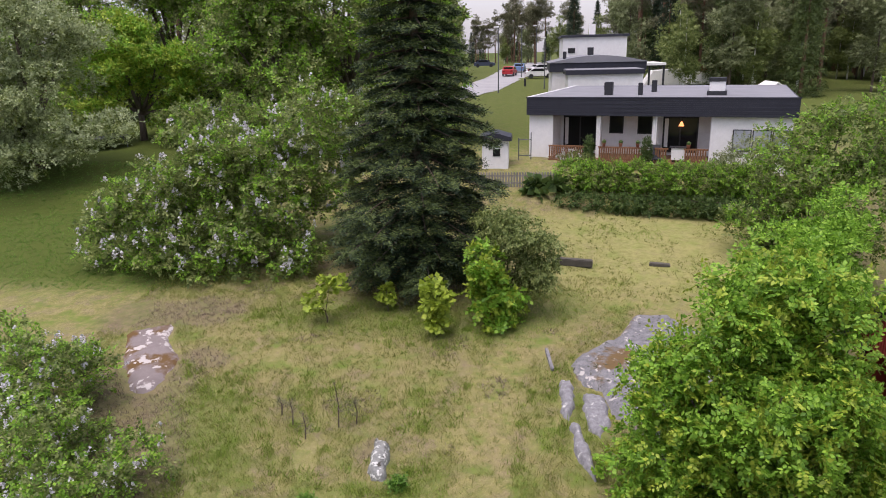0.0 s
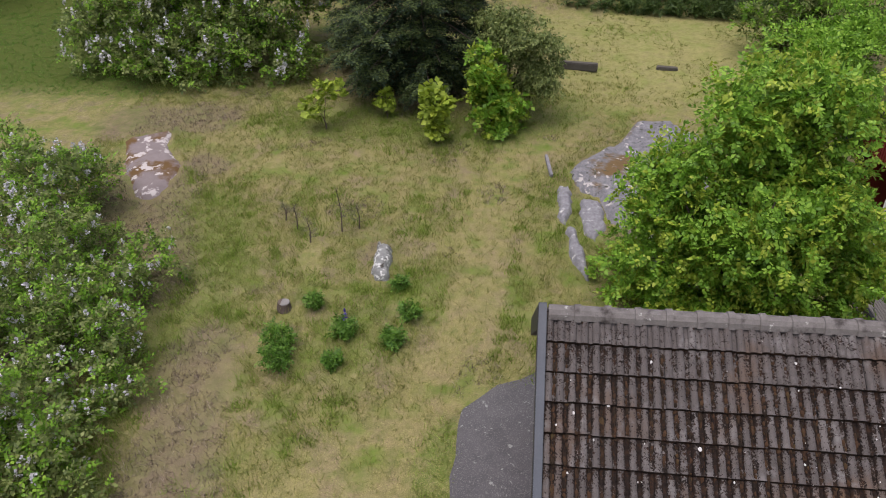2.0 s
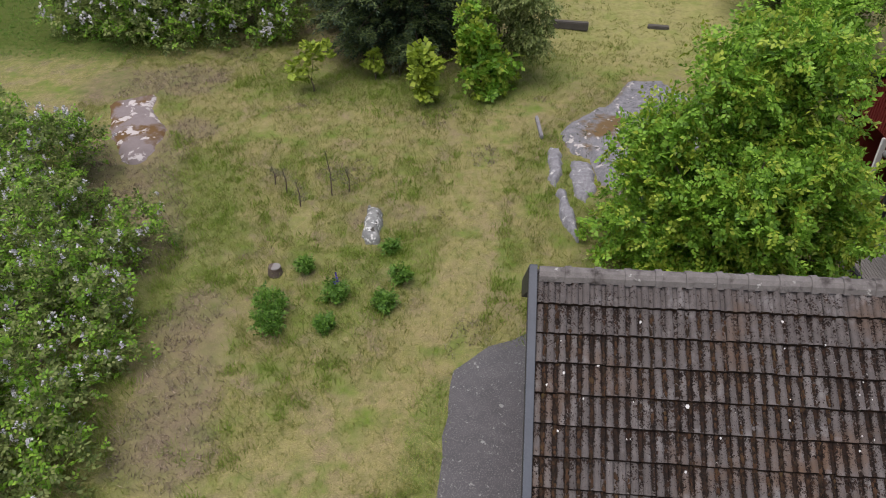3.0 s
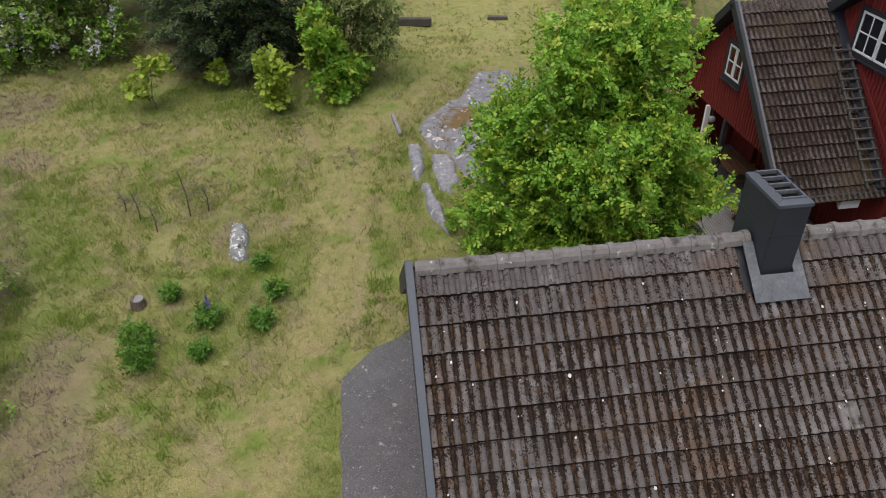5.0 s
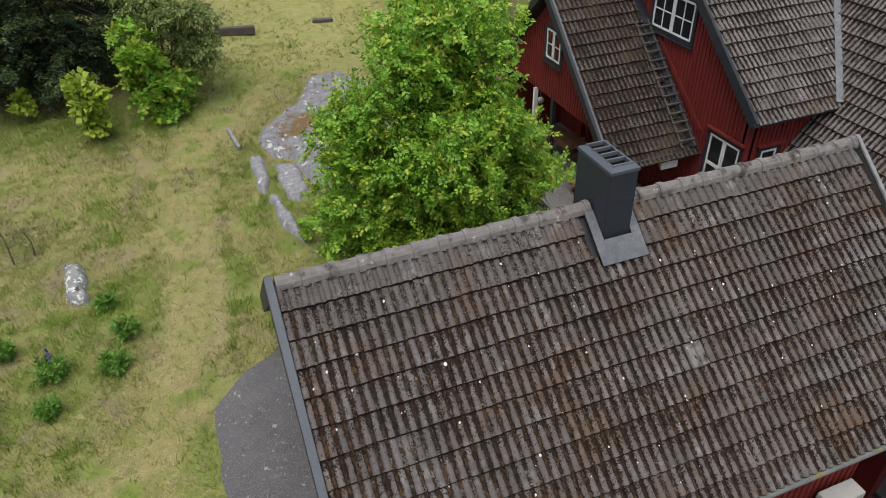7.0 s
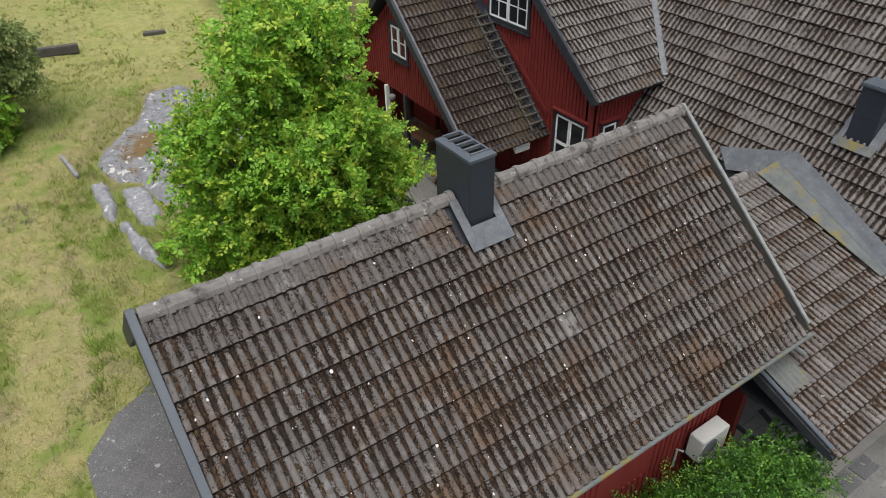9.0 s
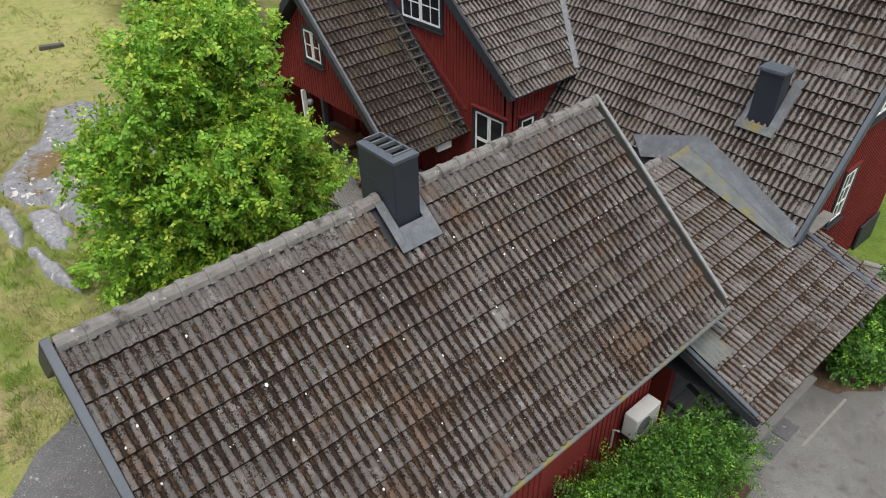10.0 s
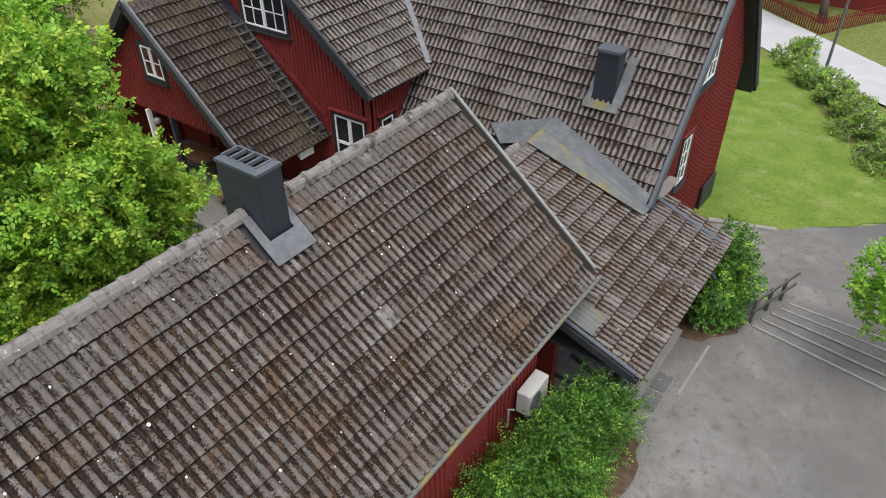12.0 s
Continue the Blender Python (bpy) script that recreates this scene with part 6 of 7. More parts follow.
# shrub under the wing's eave, with long arching shoots
woody("arching_shrub", "bright green shrub with arching shoots against the wing", "bush", (8.0, 3.3, 0.0),
      [(7.3, 3.1, 0.8, 1.3, 0.9, 0.9), (8.6, 2.9, 0.75, 1.1, 0.85, 0.8), (9.3, 2.9, 0.7, 0.7, 0.6, 0.8), (6.3, 3.4, 0.8, 0.9, 0.8, 0.9), (5.4, 3.5, 0.6, 0.8, 0.6, 0.7), (8.0, 3.3, 1.15, 0.7, 0.5, 0.5), (8.7, 3.25, 1.35, 0.6, 0.4, 0.5), (9.0, 3.1, 1.3, 0.4, 0.35, 0.5), (7.2, 3.5, 1.15, 0.6, 0.4, 0.45), (7.9, 3.5, 1.35, 0.5, 0.35, 0.4), (8.4, 3.4, 1.4, 0.4, 0.28, 0.35)], 5600, 14, 0.5, 0.066, leaf_shrub,
      r=0.03, second=(leaf_bright, 0.22), rough=0.5, clump=0.3, wild=0.9, slim=0.45)
shrub = bpy.data.objects["arching_shrub"]
shoots = []
for k in range(130):
    a, q = rng.uniform(0, 2 * math.pi), rng.uniform(0, 1)
    b = np.array([6.6 + 3.1 * rng.uniform(), 3.0 + 0.5 * rng.uniform(), 1.15 + 0.5 * rng.uniform()])
    way = np.array([math.cos(a), -abs(math.sin(a)) if rng.uniform() < 0.8 else 0.1, 0.0])
    reach, rise = rng.uniform(0.5, 1.15), rng.uniform(0.35, 0.85)
    line = np.array([b + way * reach * u + np.array([0, 0, rise * (2.0 * u - 1.35 * u * u)]) for u in np.linspace(0, 1, 16)])
    both = np.repeat(line, 3, 0)
    shoots.append(both + rng.normal(size=both.shape) * 0.024 - np.array(shrub.location))
tagged(part("shoot_leaves", leaf_mesh("shoot_leaves", np.concatenate(shoots), 0.085, leaf_shrub, rng, slim=0.5), None, shrub), kind="stuff")
woody("corner_shrub", "dark green shrub beside the entrance deck", "bush", (15.0, 2.6, 0), [(14.7, 2.6, 0.75, 0.8, 0.6, 0.85), (15.5, 2.5, 0.9, 0.7, 0.6, 1.0), (16.3, 2.1, 0.5, 0.8, 0.6, 0.6), (15.6, 1.95, 0.4, 0.5, 0.4, 0.45), (14.9, 2.0, 0.35, 0.7, 0.45, 0.4), (14.9, 2.6, 1.25, 0.65, 0.5, 0.55), (15.8, 2.5, 1.35, 0.75, 0.55, 0.7), (14.4, 2.2, 0.5, 0.5, 0.45, 0.5)], 3600, 8, 0.25, 0.085, leaf_shrub, r=0.03, second=(leaf_bright, 0.1), clump=0.35)
woody("courtyard_tree", "small light green tree at the edge of the yard", "tree", (14.9, -1.9, 0), [(14.5, -0.75, 2.9, 0.6, 0.5, 0.65), (14.4, -1.35, 2.8, 0.8, 0.75, 0.75), (14.6, -1.1, 2.1, 0.7, 0.6, 0.5), (15.4, -2.2, 3.0, 1.0, 1.0, 1.0)], 900, 8, 0.3, 0.1, leaf_bright, r=0.05, slim=0.7)
woody("road_hedge", "wild flowering hedge along the road", "hedge", (33, 2.5, -1.5), [(27.2 + i * 1.35, -1.0 + i * 0.68 + (0.4 if i % 2 else 0), G0(27.2 + i * 1.35, 1) + 0.35, 1.2, 0.9, 0.75 + 0.15 * (i % 3) - 0.045 * i) for i in range(11)], 6500, 8, 0.3, 0.11, leaf_green, r=0.04, flowers=60, second=(leaf_bright, 0.25), clump=0.5)

# ---- fir: whorls of drooping branches ----
FX, FY, FZ = -4.2, 26.0, G0(-4.2, 26.0)
fir = thing("fir_tree", (FX, FY, FZ), "tall dark fir with drooping layered branches", "tree")
part("trunk", Build().tube([(FX, FY, FZ - 0.2), (FX + 0.05, FY, FZ + 7), (FX, FY, FZ + 15.4)], [0.3, 0.22, 0.03], 10), bark_mat, fir, "dark bark trunk", smooth=True)
fp, fd, tp, td = [], [], [], []
for lev in range(26):
    h = 0.9 + lev * 0.56
    reach = 4.1 * (1 - h / 15.6) ** 0.88 * (0.55 + 0.45 * min(1.0, h / 2.0))
    nb_ = 9 if lev % 2 else 8
    for b in range(nb_):
        a = 2 * math.pi * (b + random.Random(lev * 31 + b).uniform(-0.3, 0.3)) / nb_ + lev * 0.7
        R = reach * random.Random(lev * 17 + b).uniform(0.7, 1.12)
        tip = R
        pts = []
        for k in range(7):
            s = k / 6
            pts.append((FX + math.cos(a) * tip * s, FY + math.sin(a) * tip * s, FZ + h + 0.25 * s * R * 0.3 - 0.42 * R * s * s * 0.75 + 0.16 * R * max(0, s - 0.7)))
        if lev < 24:
            part("branch", Build().tube(pts, [0.05 * (1 - i / 7.5) for i in range(7)], 5), bark_mat, fir)
        m = int(70 * R / 2 + 20)
        s = rng.uniform(0.15, 1.0, m) ** 0.75
        P = np.array(pts)
        idx = np.clip((s * 6).astype(int), 0, 5)
        fr = (s * 6 - idx)[:, None]
        base_p = P[idx] * (1 - fr) + P[idx + 1] * fr
        side = np.array([-math.sin(a), math.cos(a), 0.0])
        w = rng.uniform(-1, 1, (m, 1)) * (0.25 + 0.6 * (1 - np.abs(s[:, None] - 0.55))) * min(1.0, R / 2.0)
        pp = base_p + side * w + np.array([0, 0, -1]) * (np.abs(w) * 0.25 + rng.uniform(-0.03, 0.16, (m, 1)))
        dd = np.array([math.cos(a), math.sin(a), -0.25]) * 0.9 + side * np.sign(w) * 0.6 + rng.normal(size=(m, 3)) * 0.15
        fp.append(pp)
        fd.append(dd)
        k = s > 0.66
        tp.append(pp[k] + np.array([0, 0, 0.02]))
        td.append(dd[k])
fp, fd, tp, td = (np.concatenate(q) for q in (fp, fd, tp, td))
O = np.array((FX, FY, FZ))


def needle_mesh(name, p, d, mat, length, per):
    """Flat shoots with needles along both sides."""
    return spray_mesh(name, p, unit(d), per, length, 0.14, mat, slim=0.32, flat=1.6, up=0.0, wild=0.12)


part("crown", needle_mesh("crown", fp - O, fd, needle_mat, 0.55, 8), None, fir, "dark green needles")
part("fresh_growth", needle_mesh("fresh_growth", tp - O + np.array([0, 0, 0.03]), td, needle_tip, 0.36, 8), None, fir, "yellow-green fresh shoots")

# ---- young pines, perennials, stump, timbers ----
for i, (x, y, h) in enumerate(((-5.05, 16.2, 1.35), (-6.35, 16.2, 0.8), (-5.8, 15.6, 0.8), (-6.8, 16.6, 0.6), (-4.6, 16.4, 0.7))):
    z = G0(x, y)
    t = thing("young_pine", (x, y, z), "thin half-bare young pine standing in the grass", "sapling", "young pines")
    part("stem", Build().tube([(x, y, z - 0.05), (x + 0.04, y, z + h * 0.5), (x - 0.03, y, z + h)], [0.022, 0.016, 0.006], 6), bark_mat, t)
    q = rng.uniform(0.3, 1.0, 26)
    a = rng.uniform(0, 6.28, 26)
    w = 0.38 * (1.1 - q) * h
    pp = np.stack([x + np.cos(a) * w, y + np.sin(a) * w, z + q * h], 1)
    for k in range(12):
        part("twig", Build().tube([(x, y, pp[k, 2] - 0.06), tuple(pp[k])], [0.008, 0.004], 4), bark_mat, t)
    part("needles", spray_mesh("needles", pp - np.array((x, y, z)), unit(np.stack([np.cos(a), np.sin(a), a * 0 + 0.4], 1)), 9, 0.16, 0.06, pine_mat, slim=0.2), None, t)
for x, y, r in ((-5.45, 11.75, 0.36), (-5.35, 11.15, 0.36), (-4.05, 12.2, 0.30), (-2.85, 12.0, 0.28), (-4.1, 11.25, 0.24), (-2.6, 12.9, 0.25), (-5.0, 13.1, 0.22), (-3.0, 13.9, 0.22)):
    woody("lupin_plant", "low bushy dark green perennial in the grass", "plant", (x, y, G0(x, y)), [(x, y, G0(x, y) + r * 0.8, r, r, r * 0.8)], int(500 * r), 7, 0.16, 0.07, leaf_lupin, r=0.01, group="perennials", shell=0.3)
spike = thing("lupin_spike", (-4.0, 12.3, G0(-4, 12.3)), "single violet lupin flower spike", "flower")
violet = leaf("violet_flower", (0.06, 0.04, 0.3), (0.1, 0.06, 0.42), (0.16, 0.1, 0.5))
q = rng.uniform(0, 1, (60, 1))
part("blossom", leaf_mesh("blossom", np.concatenate([rng.normal(size=(60, 2)) * 0.03 * (1.2 - q), 0.42 + q * 0.28], 1), 0.05, violet, rng), None, spike)
part("stalk", Build().tube([(-4.0, 12.3, G0(-4, 12.3)), (-4.0, 12.3, G0(-4, 12.3) + 0.5)], [0.012, 0.008], 5), leaf_green, spike)
sx, sy = -5.78, 13.05
sz = G0(sx, sy)
stump = thing("tree_stump", (sx, sy, sz), "sawn grey tree stump in the grass", "stump")
part("bark", Build().tube([(sx, sy, sz - 0.1), (sx, sy, sz + 0.05), (sx + 0.02, sy, sz + 0.14)], [0.2, 0.165, 0.155], 14), bark_mat, stump)
part("cut_face", Build().tube([(sx + 0.02, sy, sz + 0.142), (sx + 0.02, sy, sz + 0.155)], [0.145, 0.14], 14), wood_grey, stump, "pale weathered cut face")
for (a, b, label) in (((1.07, 27.3), (2.66, 27.05), "old squared grey timber lying in the grass"), ((4.95, 27.4), (5.75, 27.25), "half-hidden grey timber in the tall grass")):
    single("timber", Build().beam((*a, G0(*a) + (0.14 if a[0] < 3 else -0.07)), (*b, G0(*b) + (0.14 if a[0] < 3 else -0.07)), 0.3, 0.3), wood_old, label, "timber", "timbers", bevel=0.03)
kerb = single("stone_kerb", Build().beam((0.66, 20.5, G0(0.66, 20.5) + 0.03), (0.82, 19.3, G0(0.8, 19.3) + 0.03), 0.1, 0.14), rock_plain, "narrow grey stone on edge beside the path", "stone", bevel=0.02)

# ---- yard: steps, rail, unit on the wall, trampoline ----
pale_wood = material("pale_worn_wood", [(0.3, (0.26, 0.25, 0.23)), (0.7, (0.38, 0.37, 0.34))], 4, 5, 0.8, 0.1, 40)
steps = thing("timber_steps", (15.5, -1.5, 0.0), "long shallow timber-edged steps across the yard", "steps")
for i in range(5):
    x = 14.91 + i * 0.37
    z = ground_z(x + 0.3, 0) + 0.065
    a, b = Vector((x, 1.28 - i * 0.135, z)), Vector((x - 0.95 + i * 0.22, -5.0, z))
    part("nosing", Build().beam(a, b, 0.03, 0.05), pale_wood, steps, "pale worn step edge", bevel=0.006)
    part("tread", Build().beam(a + Vector((0.17, 0, -0.016)), b + Vector((0.17, 0, -0.016)), 0.29, 0.03), asphalt_mat, steps)
single("kerb_strip", Build().beam((11.6, 1.98, 0.035), (13.6, 1.93, 0.035), 0.06, 0.03), wood_grey, "pale worn concrete strip set in the asphalt", "kerb", kind="structure", bevel=0.006)
rail = thing("hand_rail", (15.6, 1.3, 0.0), "weathered grey timber handrail beside the steps", "railing")
for k, (x, y) in enumerate(((15.05, 1.38), (15.75, 1.18), (16.45, 0.98))):
    part("post", Build().box(x - 0.045, x + 0.045, y - 0.045, y + 0.045, -0.1, 0.8 - k * 0.05), wood_old, rail, bevel=0.006)
for z in (0.48, 0.84):
    part("rail", Build().beam((14.9, 1.36, z), (16.9, 0.78, z - 0.14), 0.045, 0.075), wood_old, rail, bevel=0.006)
ac = thing("heat_pump", (8.3, 4.0, 1.4), "white outdoor heat pump unit mounted on the red wall", "heat pump")
part("case", Build().box(8.05, 8.79, 3.9, 4.2, 1.4, 1.97), material("off_white_casing", [(0.3, (0.42, 0.42, 0.39)), (0.7, (0.5, 0.5, 0.47))], 3, 4, 0.6, 0.05, 30), ac, bevel=0.015)
part("grille", Build().tube([(8.28, 3.898, 1.7), (8.28, 3.89, 1.7)], [0.21, 0.21], 20), lead_mat, ac, "grey round fan grille")
for x in (8.05, 8.6):
    part("bracket", Build().box(x, x + 0.05, 3.86, 4.3, 1.37, 1.428), trim_dark, ac)
part("pipe", Build().tube([(7.98, 4.2, 1.5), (7.86, 4.25, 1.6), (7.86, 4.25, 1.1)], [0.025, 0.025, 0.025], 6), pale_wood, ac)
tr = thing("trampoline", (-30.5, 46.5, 6.0), "round garden trampoline with bent poles on the lawn", "trampoline")
ring = [(-30.5 + 1.9 * math.cos(a), 46.5 + 1.9 * math.sin(a), 6.75) for a in np.linspace(0, 2 * math.pi, 25)]
part("mat", Build().tube([(-30.5, 46.5, 6.72), (-30.5, 46.5, 6.74)], [1.85, 1.85], 24), lead_mat, tr, "grey jumping mat")
part("ring", Build().tube(ring, [0.05] * 25, 6), trim_dark, tr)
for k in range(5):
    a = k * 2 * math.pi / 5
    x, y = -30.5 + 1.9 * math.cos(a), 46.5 + 1.9 * math.sin(a)
    part("pole", Build().tube([(x, y, 5.9), (x, y, 7.6), (x - 0.3 * math.cos(a), y - 0.3 * math.sin(a), 8.6)], [0.035] * 3, 6), lead_mat, tr)
edge = single("lawn_edging_log", Build().tube([(19.5, 3.9, -0.25), (20.25, 2.0, -0.32)], [0.09, 0.08], 10), wood_grey, "pale weathered log edging the lawn", "log")

# ---- garden trees further off ----
def big_tree(name, label, x, y, h, w, twigs, size, mat, second=None, low=0.25, group=""):
    z = G0(x, y)
    r = random.Random(int(x * 13 + y))
    blobs = []
    for k in range(9):
        a, q = r.uniform(0, 6.28), r.uniform(low, 0.85)
        f = w * 0.55 * math.sin(math.pi * min(0.95, 0.25 + 0.75 * q))
        blobs.append((x + math.cos(a) * f, y + math.sin(a) * f, z + h * q, w * r.uniform(0.35, 0.55), w * r.uniform(0.35, 0.55), h * r.uniform(0.12, 0.2)))
    blobs.append((x, y, z + h * 0.88, w * 0.35, w * 0.35, h * 0.13))
    return woody(name, label, "tree", (x, y, z), blobs, twigs, 7, size * 2.8, size, mat, r=w * 0.045, second=second, group=group, clump=w * 0.19)


big_tree("apple_tree", "old spreading grey-green fruit tree on the lawn", -29.5, 38.5, 10.5, 6.6, 13000, 0.17, leaf_pale, (leaf_green, 0.25), low=0.1)
woody("low_shrub", "low grey-green shrub under the fruit tree", "bush", (-31, 39.5, 5.9), [(-31, 39.5, 6.5, 2.2, 1.5, 1.0)], 900, 7, 0.4, 0.15, leaf_grey)
big_tree("yellow_green_tree", "yellow-green maple at the lawn's end", -29.3, 50.0, 9.6, 5.4, 7500, 0.22, leaf_lime, (leaf_bright, 0.5), low=0.12)
for x, y, h, w in ((-41, 62, 18, 7), (-34, 66, 20, 8), (-25, 60, 17, 7), (-19, 52, 14, 6), (-14, 56, 17, 7), (-9, 50, 13, 5.5), (-50, 55, 17, 8), (-20, 70, 20, 8)):
    big_tree("garden_tree", "tall green broad-leaved tree behind the garden", x, y, h, w, 6500, 0.27, leaf_green, (leaf_bright, 0.35), low=0.08, group="garden trees")

for x, y, h in ((-24, 47, 3.0), (-20, 44.5, 3.4), (-16, 43, 3.6), (-12, 42, 3.8), (-8, 41, 4.0), (-36, 50, 3), (-42, 46, 3.5)):
    woody("garden_shrub", "dense green shrub behind the lilac", "bush", (x, y, G0(x, y)), [(x, y, G0(x, y) + h * 0.5, 2.4, 1.6, h * 0.55), (x + 1.6, y + 0.6, G0(x, y) + h * 0.45, 1.8, 1.4, h * 0.5)], 1700, 7, 0.5, 0.18, leaf_green,
          r=0.06, second=(leaf_bright, 0.25), clump=0.8, group="garden shrubs")

# ---- wood behind the houses ----
far_trunk = material("pine_bark", [(0.3, (0.10, 0.055, 0.035)), (0.7, (0.2, 0.12, 0.08))], 2, 4, 0.9, 0.2, 20)


def pine(kind):
    t = thing("pine_tree", (0, 0, 0), "tall pine with a bare reddish trunk and a grey-green crown", "tree", "wood behind the houses")
    h = 19
    part("trunk", Build().tube([(0, 0, -1), (0.15, 0.1, h * 0.5), (0.0, 0.1, h)], [0.24, 0.17, 0.04], 8), far_trunk, t, "reddish bare trunk")
    r = random.Random(kind)
    blobs = [(r.uniform(-1.8, 1.8), r.uniform(-1.8, 1.8), h * r.uniform(0.35 if kind % 2 else 0.5, 0.95), r.uniform(1.0, 1.9), r.uniform(1.0, 1.9), r.uniform(0.5, 1.0)) for k in range(15)] + [(0, 0, h, 0.9, 0.9, 0.9)]
    for q in blobs[:9]:
        part("branch", Build().tube([(0, 0.05, q[2] - 0.5), q[:3]], [0.05, 0.02], 5), far_trunk, t)
    p, d = blob_points(rng, blobs, 1500, 0.3, 0.25)
    part("crown", spray_mesh("crown", p, d, 7, 0.6, 0.32, pine_mat, slim=0.3), None, t)
    return t


def spruce(kind):
    t = thing("spruce_tree", (0, 0, 0), "dark pointed spruce at the edge of the wood", "tree", "wood behind the houses")
    part("trunk", Build().tube([(0, 0, -1), (0, 0, 15)], [0.2, 0.03], 6), far_trunk, t)
    q = rng.uniform(0.06, 1, (1700, 1)) ** 1.3
    a = rng.uniform(0, 6.28, (1700, 1))
    w = 2.9 * (1 - q) ** 0.85 * rng.uniform(0.5, 1.1, (1700, 1)) * (0.8 + 0.2 * np.sin(q * 70))
    p = np.concatenate([np.cos(a) * w, np.sin(a) * w, q * 15.5 - w * 0.25], 1)
    d = np.concatenate([np.cos(a), np.sin(a), a * 0 - 0.3], 1)
    part("crown", spray_mesh("crown", p, d, 7, 0.7, 0.3, needle_tip if kind else needle_mat, slim=0.3), None, t)
    return t


def leafy(kind):
    t = thing("birch_tree", (0, 0, 0), "light green broad-leaved tree at the edge of the wood", "tree", "wood behind the houses")
    part("trunk", Build().tube([(0, 0, -1), (0.2, 0, 5), (0, 0, 12)], [0.18, 0.12, 0.03], 7), white_mat if kind else bark_mat, t)
    r = random.Random(kind + 40)
    blobs = [(r.uniform(-1.7, 1.7), r.uniform(-1.7, 1.7), r.uniform(3.5, 11), r.uniform(1.2, 2.0), r.uniform(1.2, 2.0), r.uniform(1.2, 2.0)) for k in range(10)] + [(0, 0, 12, 1.1, 1.1, 1.4)]
    p, d = blob_points(rng, blobs, 1700, 0.5, 0.2)
    part("crown", spray_mesh("crown", p, d, 7, 0.6, 0.26, leaf_green if kind else leaf_grey), None, t)
    return t


kinds = [pine(1), pine(2), pine(3), spruce(0), spruce(1), leafy(0), leafy(1)]
wood = random.Random(12)
spots = []
for i in range(62):
    spots.append((wood.uniform(14, 75), wood.uniform(84, 125), wood.choice((0, 1, 2, 0, 1, 2, 3, 4, 5))))
for i in range(40):
    spots.append((wood.uniform(-16, 16), wood.uniform(165, 215), wood.choice((0, 1, 2, 3, 5, 6))))
far_spots = set(spots[62:])
for i in range(34):
    spots.append((wood.uniform(-95, -18), wood.uniform(85, 150), wood.choice((0, 1, 2, 4, 5, 6))))
spots += [(16, 76, 6), (12, 88, 5), (23, 76, 6), (27, 74, 4), (34, 70, 6), (40, 66, 0), (31, 80, 1), (20, 92, 0), (-13, 120, 5), (-11, 105, 6), (8, 130, 3), (6, 140, 6), (12, 125, 6), (36, 58, 4), (44, 55, 0), (50, 50, 6),
          (56, 20, 6), (60, 28, 5), (57, 12, 5), (64, 4, 6), (70, 16, 5), (62, -6, 6)]
for i in range(95):
    y = wood.uniform(76, 112)
    spots.append((wood.uniform(0.19 * y, 0.75 * y), y, wood.choice((4, 5, 6, 5, 6, 0))))
for i in range(45):
    y = wood.uniform(125, 165)
    spots.append((wood.uniform(0.09 * y, 0.5 * y), y, wood.choice((0, 1, 2, 3, 4, 5))))
used = set()
for x, y, k in spots:
    s = wood.uniform(0.55, 0.78) if (x, y, k) in far_spots else wood.uniform(0.8, 1.2)
    m = pose(x, y, G0(x, y), 0, 0, wood.uniform(0, 360)) @ Matrix.Diagonal((s, s, s, 1))
    if k in used:
        copy_thing(kinds[k], m)
    else:
        used.add(k)
        kinds[k].matrix_basis = m
garden_stem = thing("garden_tree", (47.8, 6.0, -2.0), "old leaning tree stem beyond the red fence", "tree")
part("trunk", Build().tube([(47.8, 6.0, -2.2), (47.7, 6.2, -0.5), (48.3, 6.4, 1.0), (49.5, 7, 2.5)], [0.3, 0.24, 0.2, 0.1], 8), bark_mat, garden_stem, smooth=True)
p, d = blob_points(rng, [(49.5, 7, 4, 2.2, 2.2, 1.5), (47, 6.5, 3.6, 1.6, 1.6, 1.2)], 900)
part("crown", spray_mesh("crown", p - np.array((47.8, 6.0, -2.0)), d, 7, 0.5, 0.2, leaf_green), None, garden_stem)

# ---- grass ----
def blades(n, x0, x1, y0, y1, accept, hmin, hmax, wide, mat, name, label):
    x, y = rng.uniform(x0, x1, n), rng.uniform(y0, y1, n)
    ok = np.array([accept(a, b) for a, b in zip(x, y)])
    x, y = x[ok], y[ok]
    per = 7
    n = len(x)
    z = np.array([rough_ground(a, b) for a, b in zip(x, y)]) - 0.01
    root = np.repeat(np.stack([x, y, z], 1), per, 0) + np.concatenate([rng.normal(size=(n * per, 2)) * 0.05, np.zeros((n * per, 1))], 1)
    h = rng.uniform(hmin, hmax, (n * per, 1))
    lean = np.concatenate([rng.normal(size=(n * per, 2)) * 0.9, np.ones((n * per, 1))], 1)
    side = np.concatenate([rng.normal(size=(n * per, 2)), np.zeros((n * per, 1))], 1)
    side = unit(side) * wide
    v = np.stack([root - side, root + side, root + unit(lean) * h], 1).reshape(-1, 3)
    single(name, fast_mesh(name, v, 3, mat), mat, label, "grass", kind="stuff")


HOUSES = ((0.5, 10.4, 3.9, 10.9), (9.0, 22, 2.4, 25), (9.2, 13, 12, 22))


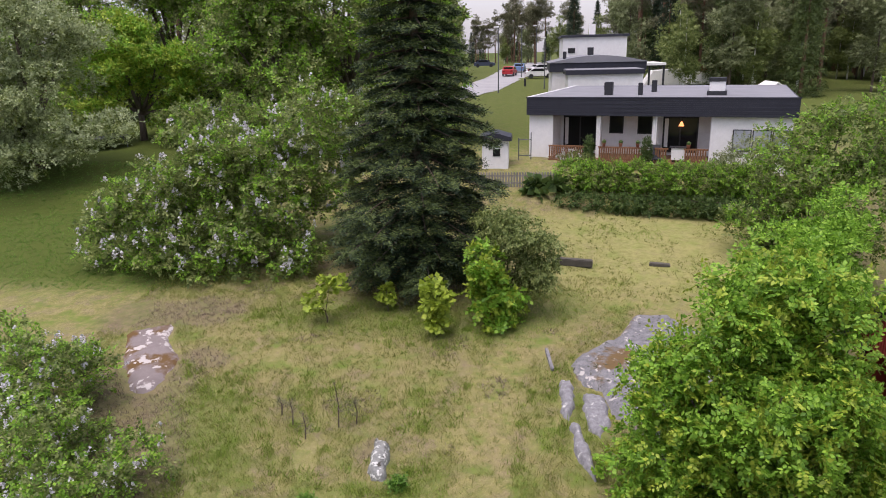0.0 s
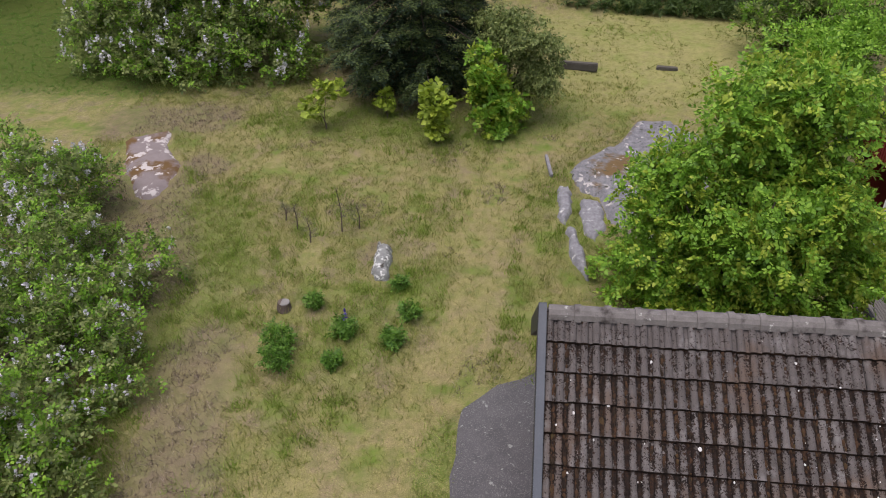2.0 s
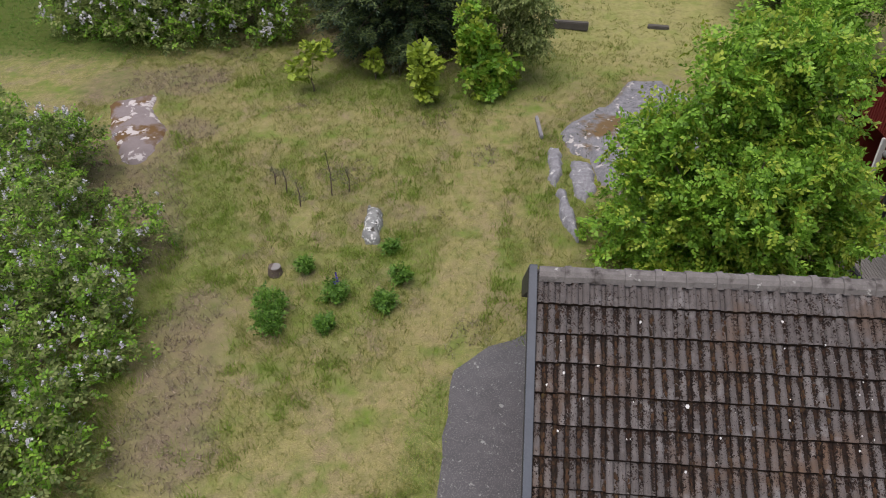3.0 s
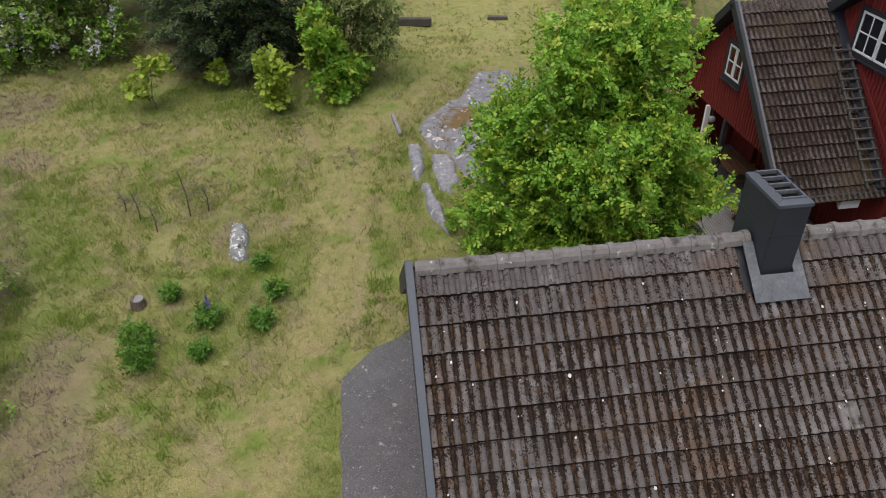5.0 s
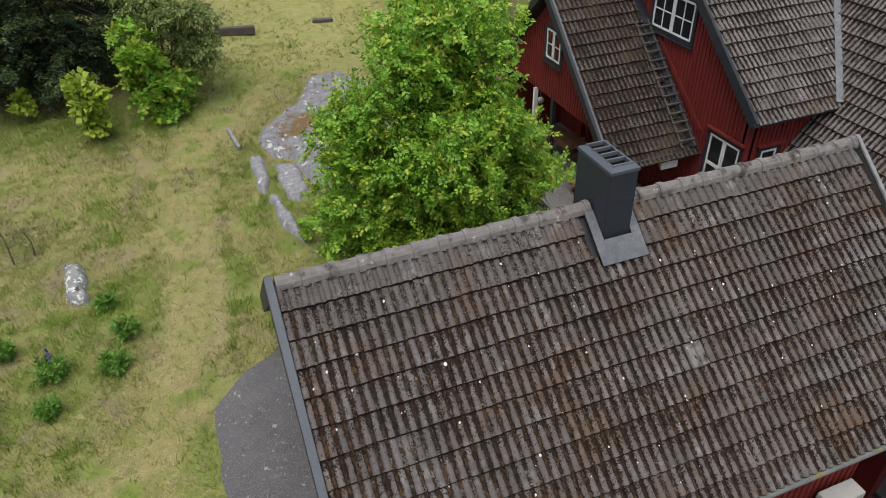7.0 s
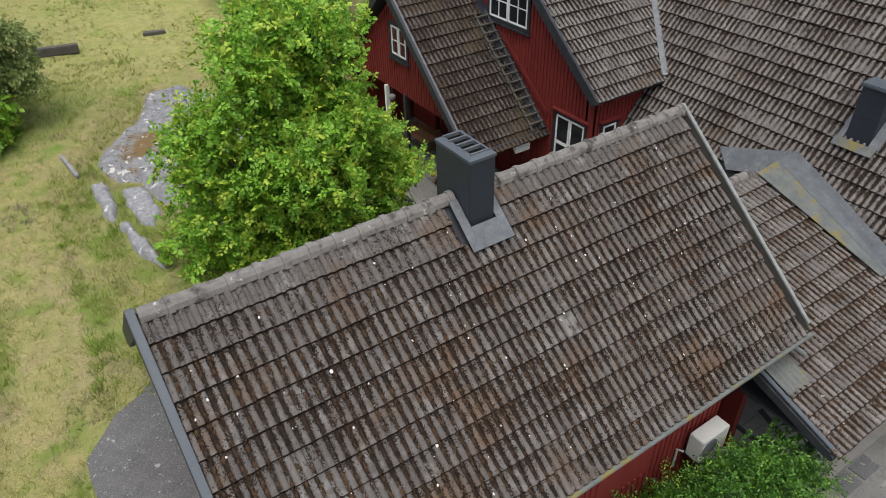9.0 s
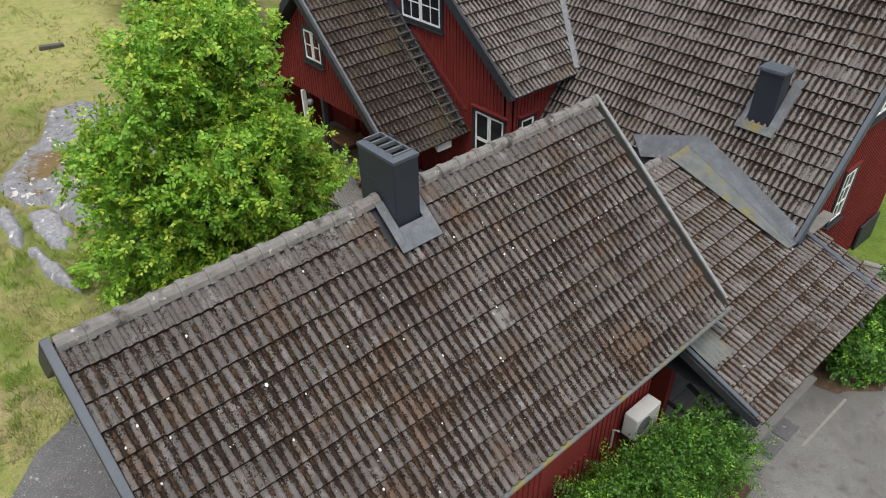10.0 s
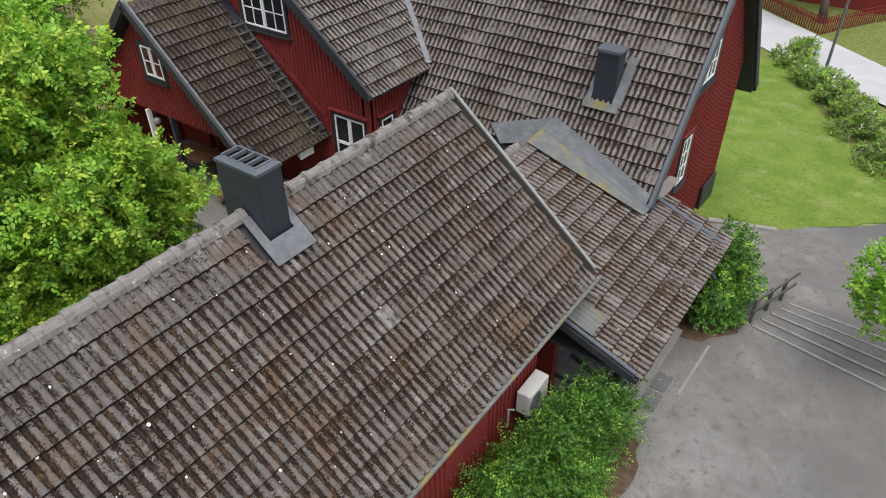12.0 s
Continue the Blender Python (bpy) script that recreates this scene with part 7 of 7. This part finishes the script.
def free(x, y):
    if any(a < x < b and c < y < d for a, b, c, d in HOUSES):
        return False
    if -1.15 < x < 1.6 and y < 11.0:
        return False
    return not any(inside_edge(x, y, r) > -0.05 for r in ROCKS if min(p[0] for p in r) - 0.5 < x < max(p[0] for p in r) + 0.5 and min(p[1] for p in r) - 0.5 < y < max(p[1] for p in r) + 0.5)


blades(60000, -15, 4, 4, 26, lambda x, y: free(x, y) and litter_share(x, y) < 0.1 + 0.8 * rng.uniform() and dry_share(x, y) < 0.25 + rng.uniform() and noise.noise((x * 0.8, y * 0.8, 2)) > -0.35 - 0.2 * rng.uniform(), 0.05, 0.2, 0.005, grass_mat, "dry_grass", "dry straw-coloured meadow grass")
blades(16000, -15, 6, 4, 33, lambda x, y: free(x, y) and (green_share(x, y) + 0.8 * noise.noise((x * 0.7, y * 0.7, 9)) > 0.42), 0.08, 0.3, 0.006, grass_green, "green_grass", "taller fresh green grass")
blades(9000, -26, 10, 24, 35, lambda x, y: x > -13 and free(x, y) and noise.noise((x * 0.5, y * 0.5, 4)) > -0.1, 0.05, 0.14, 0.012, grass_mat, "lawn_grass", "rough dry lawn grass")

blades(15000, -32, -12, 23, 40, lambda x, y: shady_lawn_share(x, y) > 0.5, 0.04, 0.12, 0.01, leaf_lupin, "mown_grass", "short dark green lawn grass")
blades(26000, 19, 36, -2.5, 9, lambda x, y: inside_edge(x, y, LAWN) > 0.1 and not (x < 22 and y > 4.3), 0.04, 0.1, 0.008, grass_green, "mown_grass", "short bright green lawn grass")
blades(22000, -14, 1, 4, 25, lambda x, y: free(x, y) and litter_share(x, y) + 1.1 * noise.noise((x * 0.55, y * 0.55, 21)) > 0.45, 0.04, 0.16, 0.008, straw_mat, "dead_straw", "dead brown straw and leaf litter in the grass")

tuft_at = [(rng.uniform(-11, 3), rng.uniform(5, 24)) for k in range(1700)]
tuft_at = [q for q in tuft_at if free(*q) and dry_share(*q) < 0.6 and litter_share(*q) < 0.5 and noise.noise((q[0] * 0.6, q[1] * 0.6, 15)) > -0.05]
tx = np.repeat(np.array(tuft_at), 34, 0) + rng.normal(size=(len(tuft_at) * 34, 2)) * 0.09
tz = np.array([rough_ground(a, b) for a, b in tx])[:, None]
root = np.concatenate([tx, tz], 1)
lean = np.concatenate([rng.normal(size=(len(tx), 2)) * 0.5, np.ones((len(tx), 1))], 1)
side = unit(np.concatenate([rng.normal(size=(len(tx), 2)), np.zeros((len(tx), 1))], 1)) * 0.009
single("grass_tufts", fast_mesh("grass_tufts", np.stack([root - side, root + side, root + unit(lean) * rng.uniform(0.06, 0.22, (len(tx), 1))], 1), 3, grass_green), grass_green,
       "fresh green tufts of taller grass", "grass", kind="stuff")

# ---- moss on the wing's roof ----
def moss_on(n, seed):
    r = np.random.default_rng(seed)
    col = r.integers(0, 66, n)
    x = RX0 + (col + 0.85 + r.normal(0, 0.09, n)) * TW / 2
    s = r.uniform(0.48, 4.45, n)
    lap = r.uniform(size=n) < 0.34
    s = np.where(lap, np.floor(s / TL) * TL + r.normal(0.03, 0.018, n), s)
    x = np.where(lap, RX0 + r.uniform(0, 33 * TW, n), x)
    dens = np.array([noise.noise((a * 0.8, b * 0.8, 3)) + 0.5 * noise.noise((a * 3, b * 3, 7)) for a, b in zip(x, s)])
    k = (dens > -0.25 + 0.35 * r.uniform(size=n) + 0.3 * (s < 0.8)) & ~((x > 4.85) & (x < 5.8) & (s < 1.1)) & (x < RX1 - 0.05)
    x, s = x[k], s[k]
    n = len(x)
    lift = 0.018 + 0.05 * ((s / TL) % 1.0)
    nrm = np.array([0, -math.sin(SL), math.cos(SL)])
    dn = np.array(DOWN)
    c = np.array([0, RY, RZ - 0.04]) + np.outer(s, dn) + np.outer(lift, nrm) + np.outer(x, [1, 0, 0])
    rad = 0.006 + 0.026 * r.uniform(0, 1, (n, 1)) ** 2
    ring = []
    for j in range(6):
        a = j * math.pi / 3
        ring.append(c + np.array([math.cos(a), 0, 0]) * rad * r.uniform(0.6, 1.1, (n, 1)) + dn * math.sin(a) * rad * r.uniform(0.8, 2.0, (n, 1)) - nrm * 0.01)
    v = np.stack(ring + [c + nrm * rad * 0.55], 1).reshape(-1, 3)
    b = np.arange(n)[:, None] * 7
    f = np.concatenate([b + [j, (j + 1) % 6, 6] for j in range(6)], 1)
    return fast_mesh("moss", v - np.array(ORIGIN[wing.name]), 3, moss_mat, f)


moss_mat = material("dark_moss", [(0.3, (0.014, 0.011, 0.009)), (0.45, (0.03, 0.022, 0.015)), (0.6, (0.062, 0.034, 0.02)), (0.75, (0.06, 0.055, 0.02))], 5.0, 8, 0.95, 0.4, 60, rand=0.25, spec=0.1)
tagged(part("moss", moss_on(24000, 5), None, wing, "dark brown moss cushions in the tile pans"), kind="stuff")

spots = Build()
spot_rng = random.Random(12)
for k in range(110):
    x, s, e = spot_rng.uniform(RX0 + 0.1, RX1 - 0.1), spot_rng.uniform(0.4, 4.3), spot_rng.uniform(0.006, 0.019) * (1.5 if k % 9 == 0 else 1)
    c = Vector((x, RY, RZ - 0.04)) + Vector(DOWN) * s + Vector(NW) * 0.075
    ring = [c + Vector((1, 0, 0)) * math.cos(a) * e * spot_rng.uniform(0.7, 1.2) + Vector(DOWN) * math.sin(a) * e * spot_rng.uniform(0.7, 1.5) for a in (0, 1.05, 2.1, 3.14, 4.2, 5.24)]
    spots.add(ring + [c + Vector(NW) * 0.006], [(j, (j + 1) % 6, 6) for j in range(6)])
tagged(part("lichen", spots, pale_spot, wing, "white lichen and bird spots on the tiles"), kind="stuff")

for job in tile_jobs:
    job()
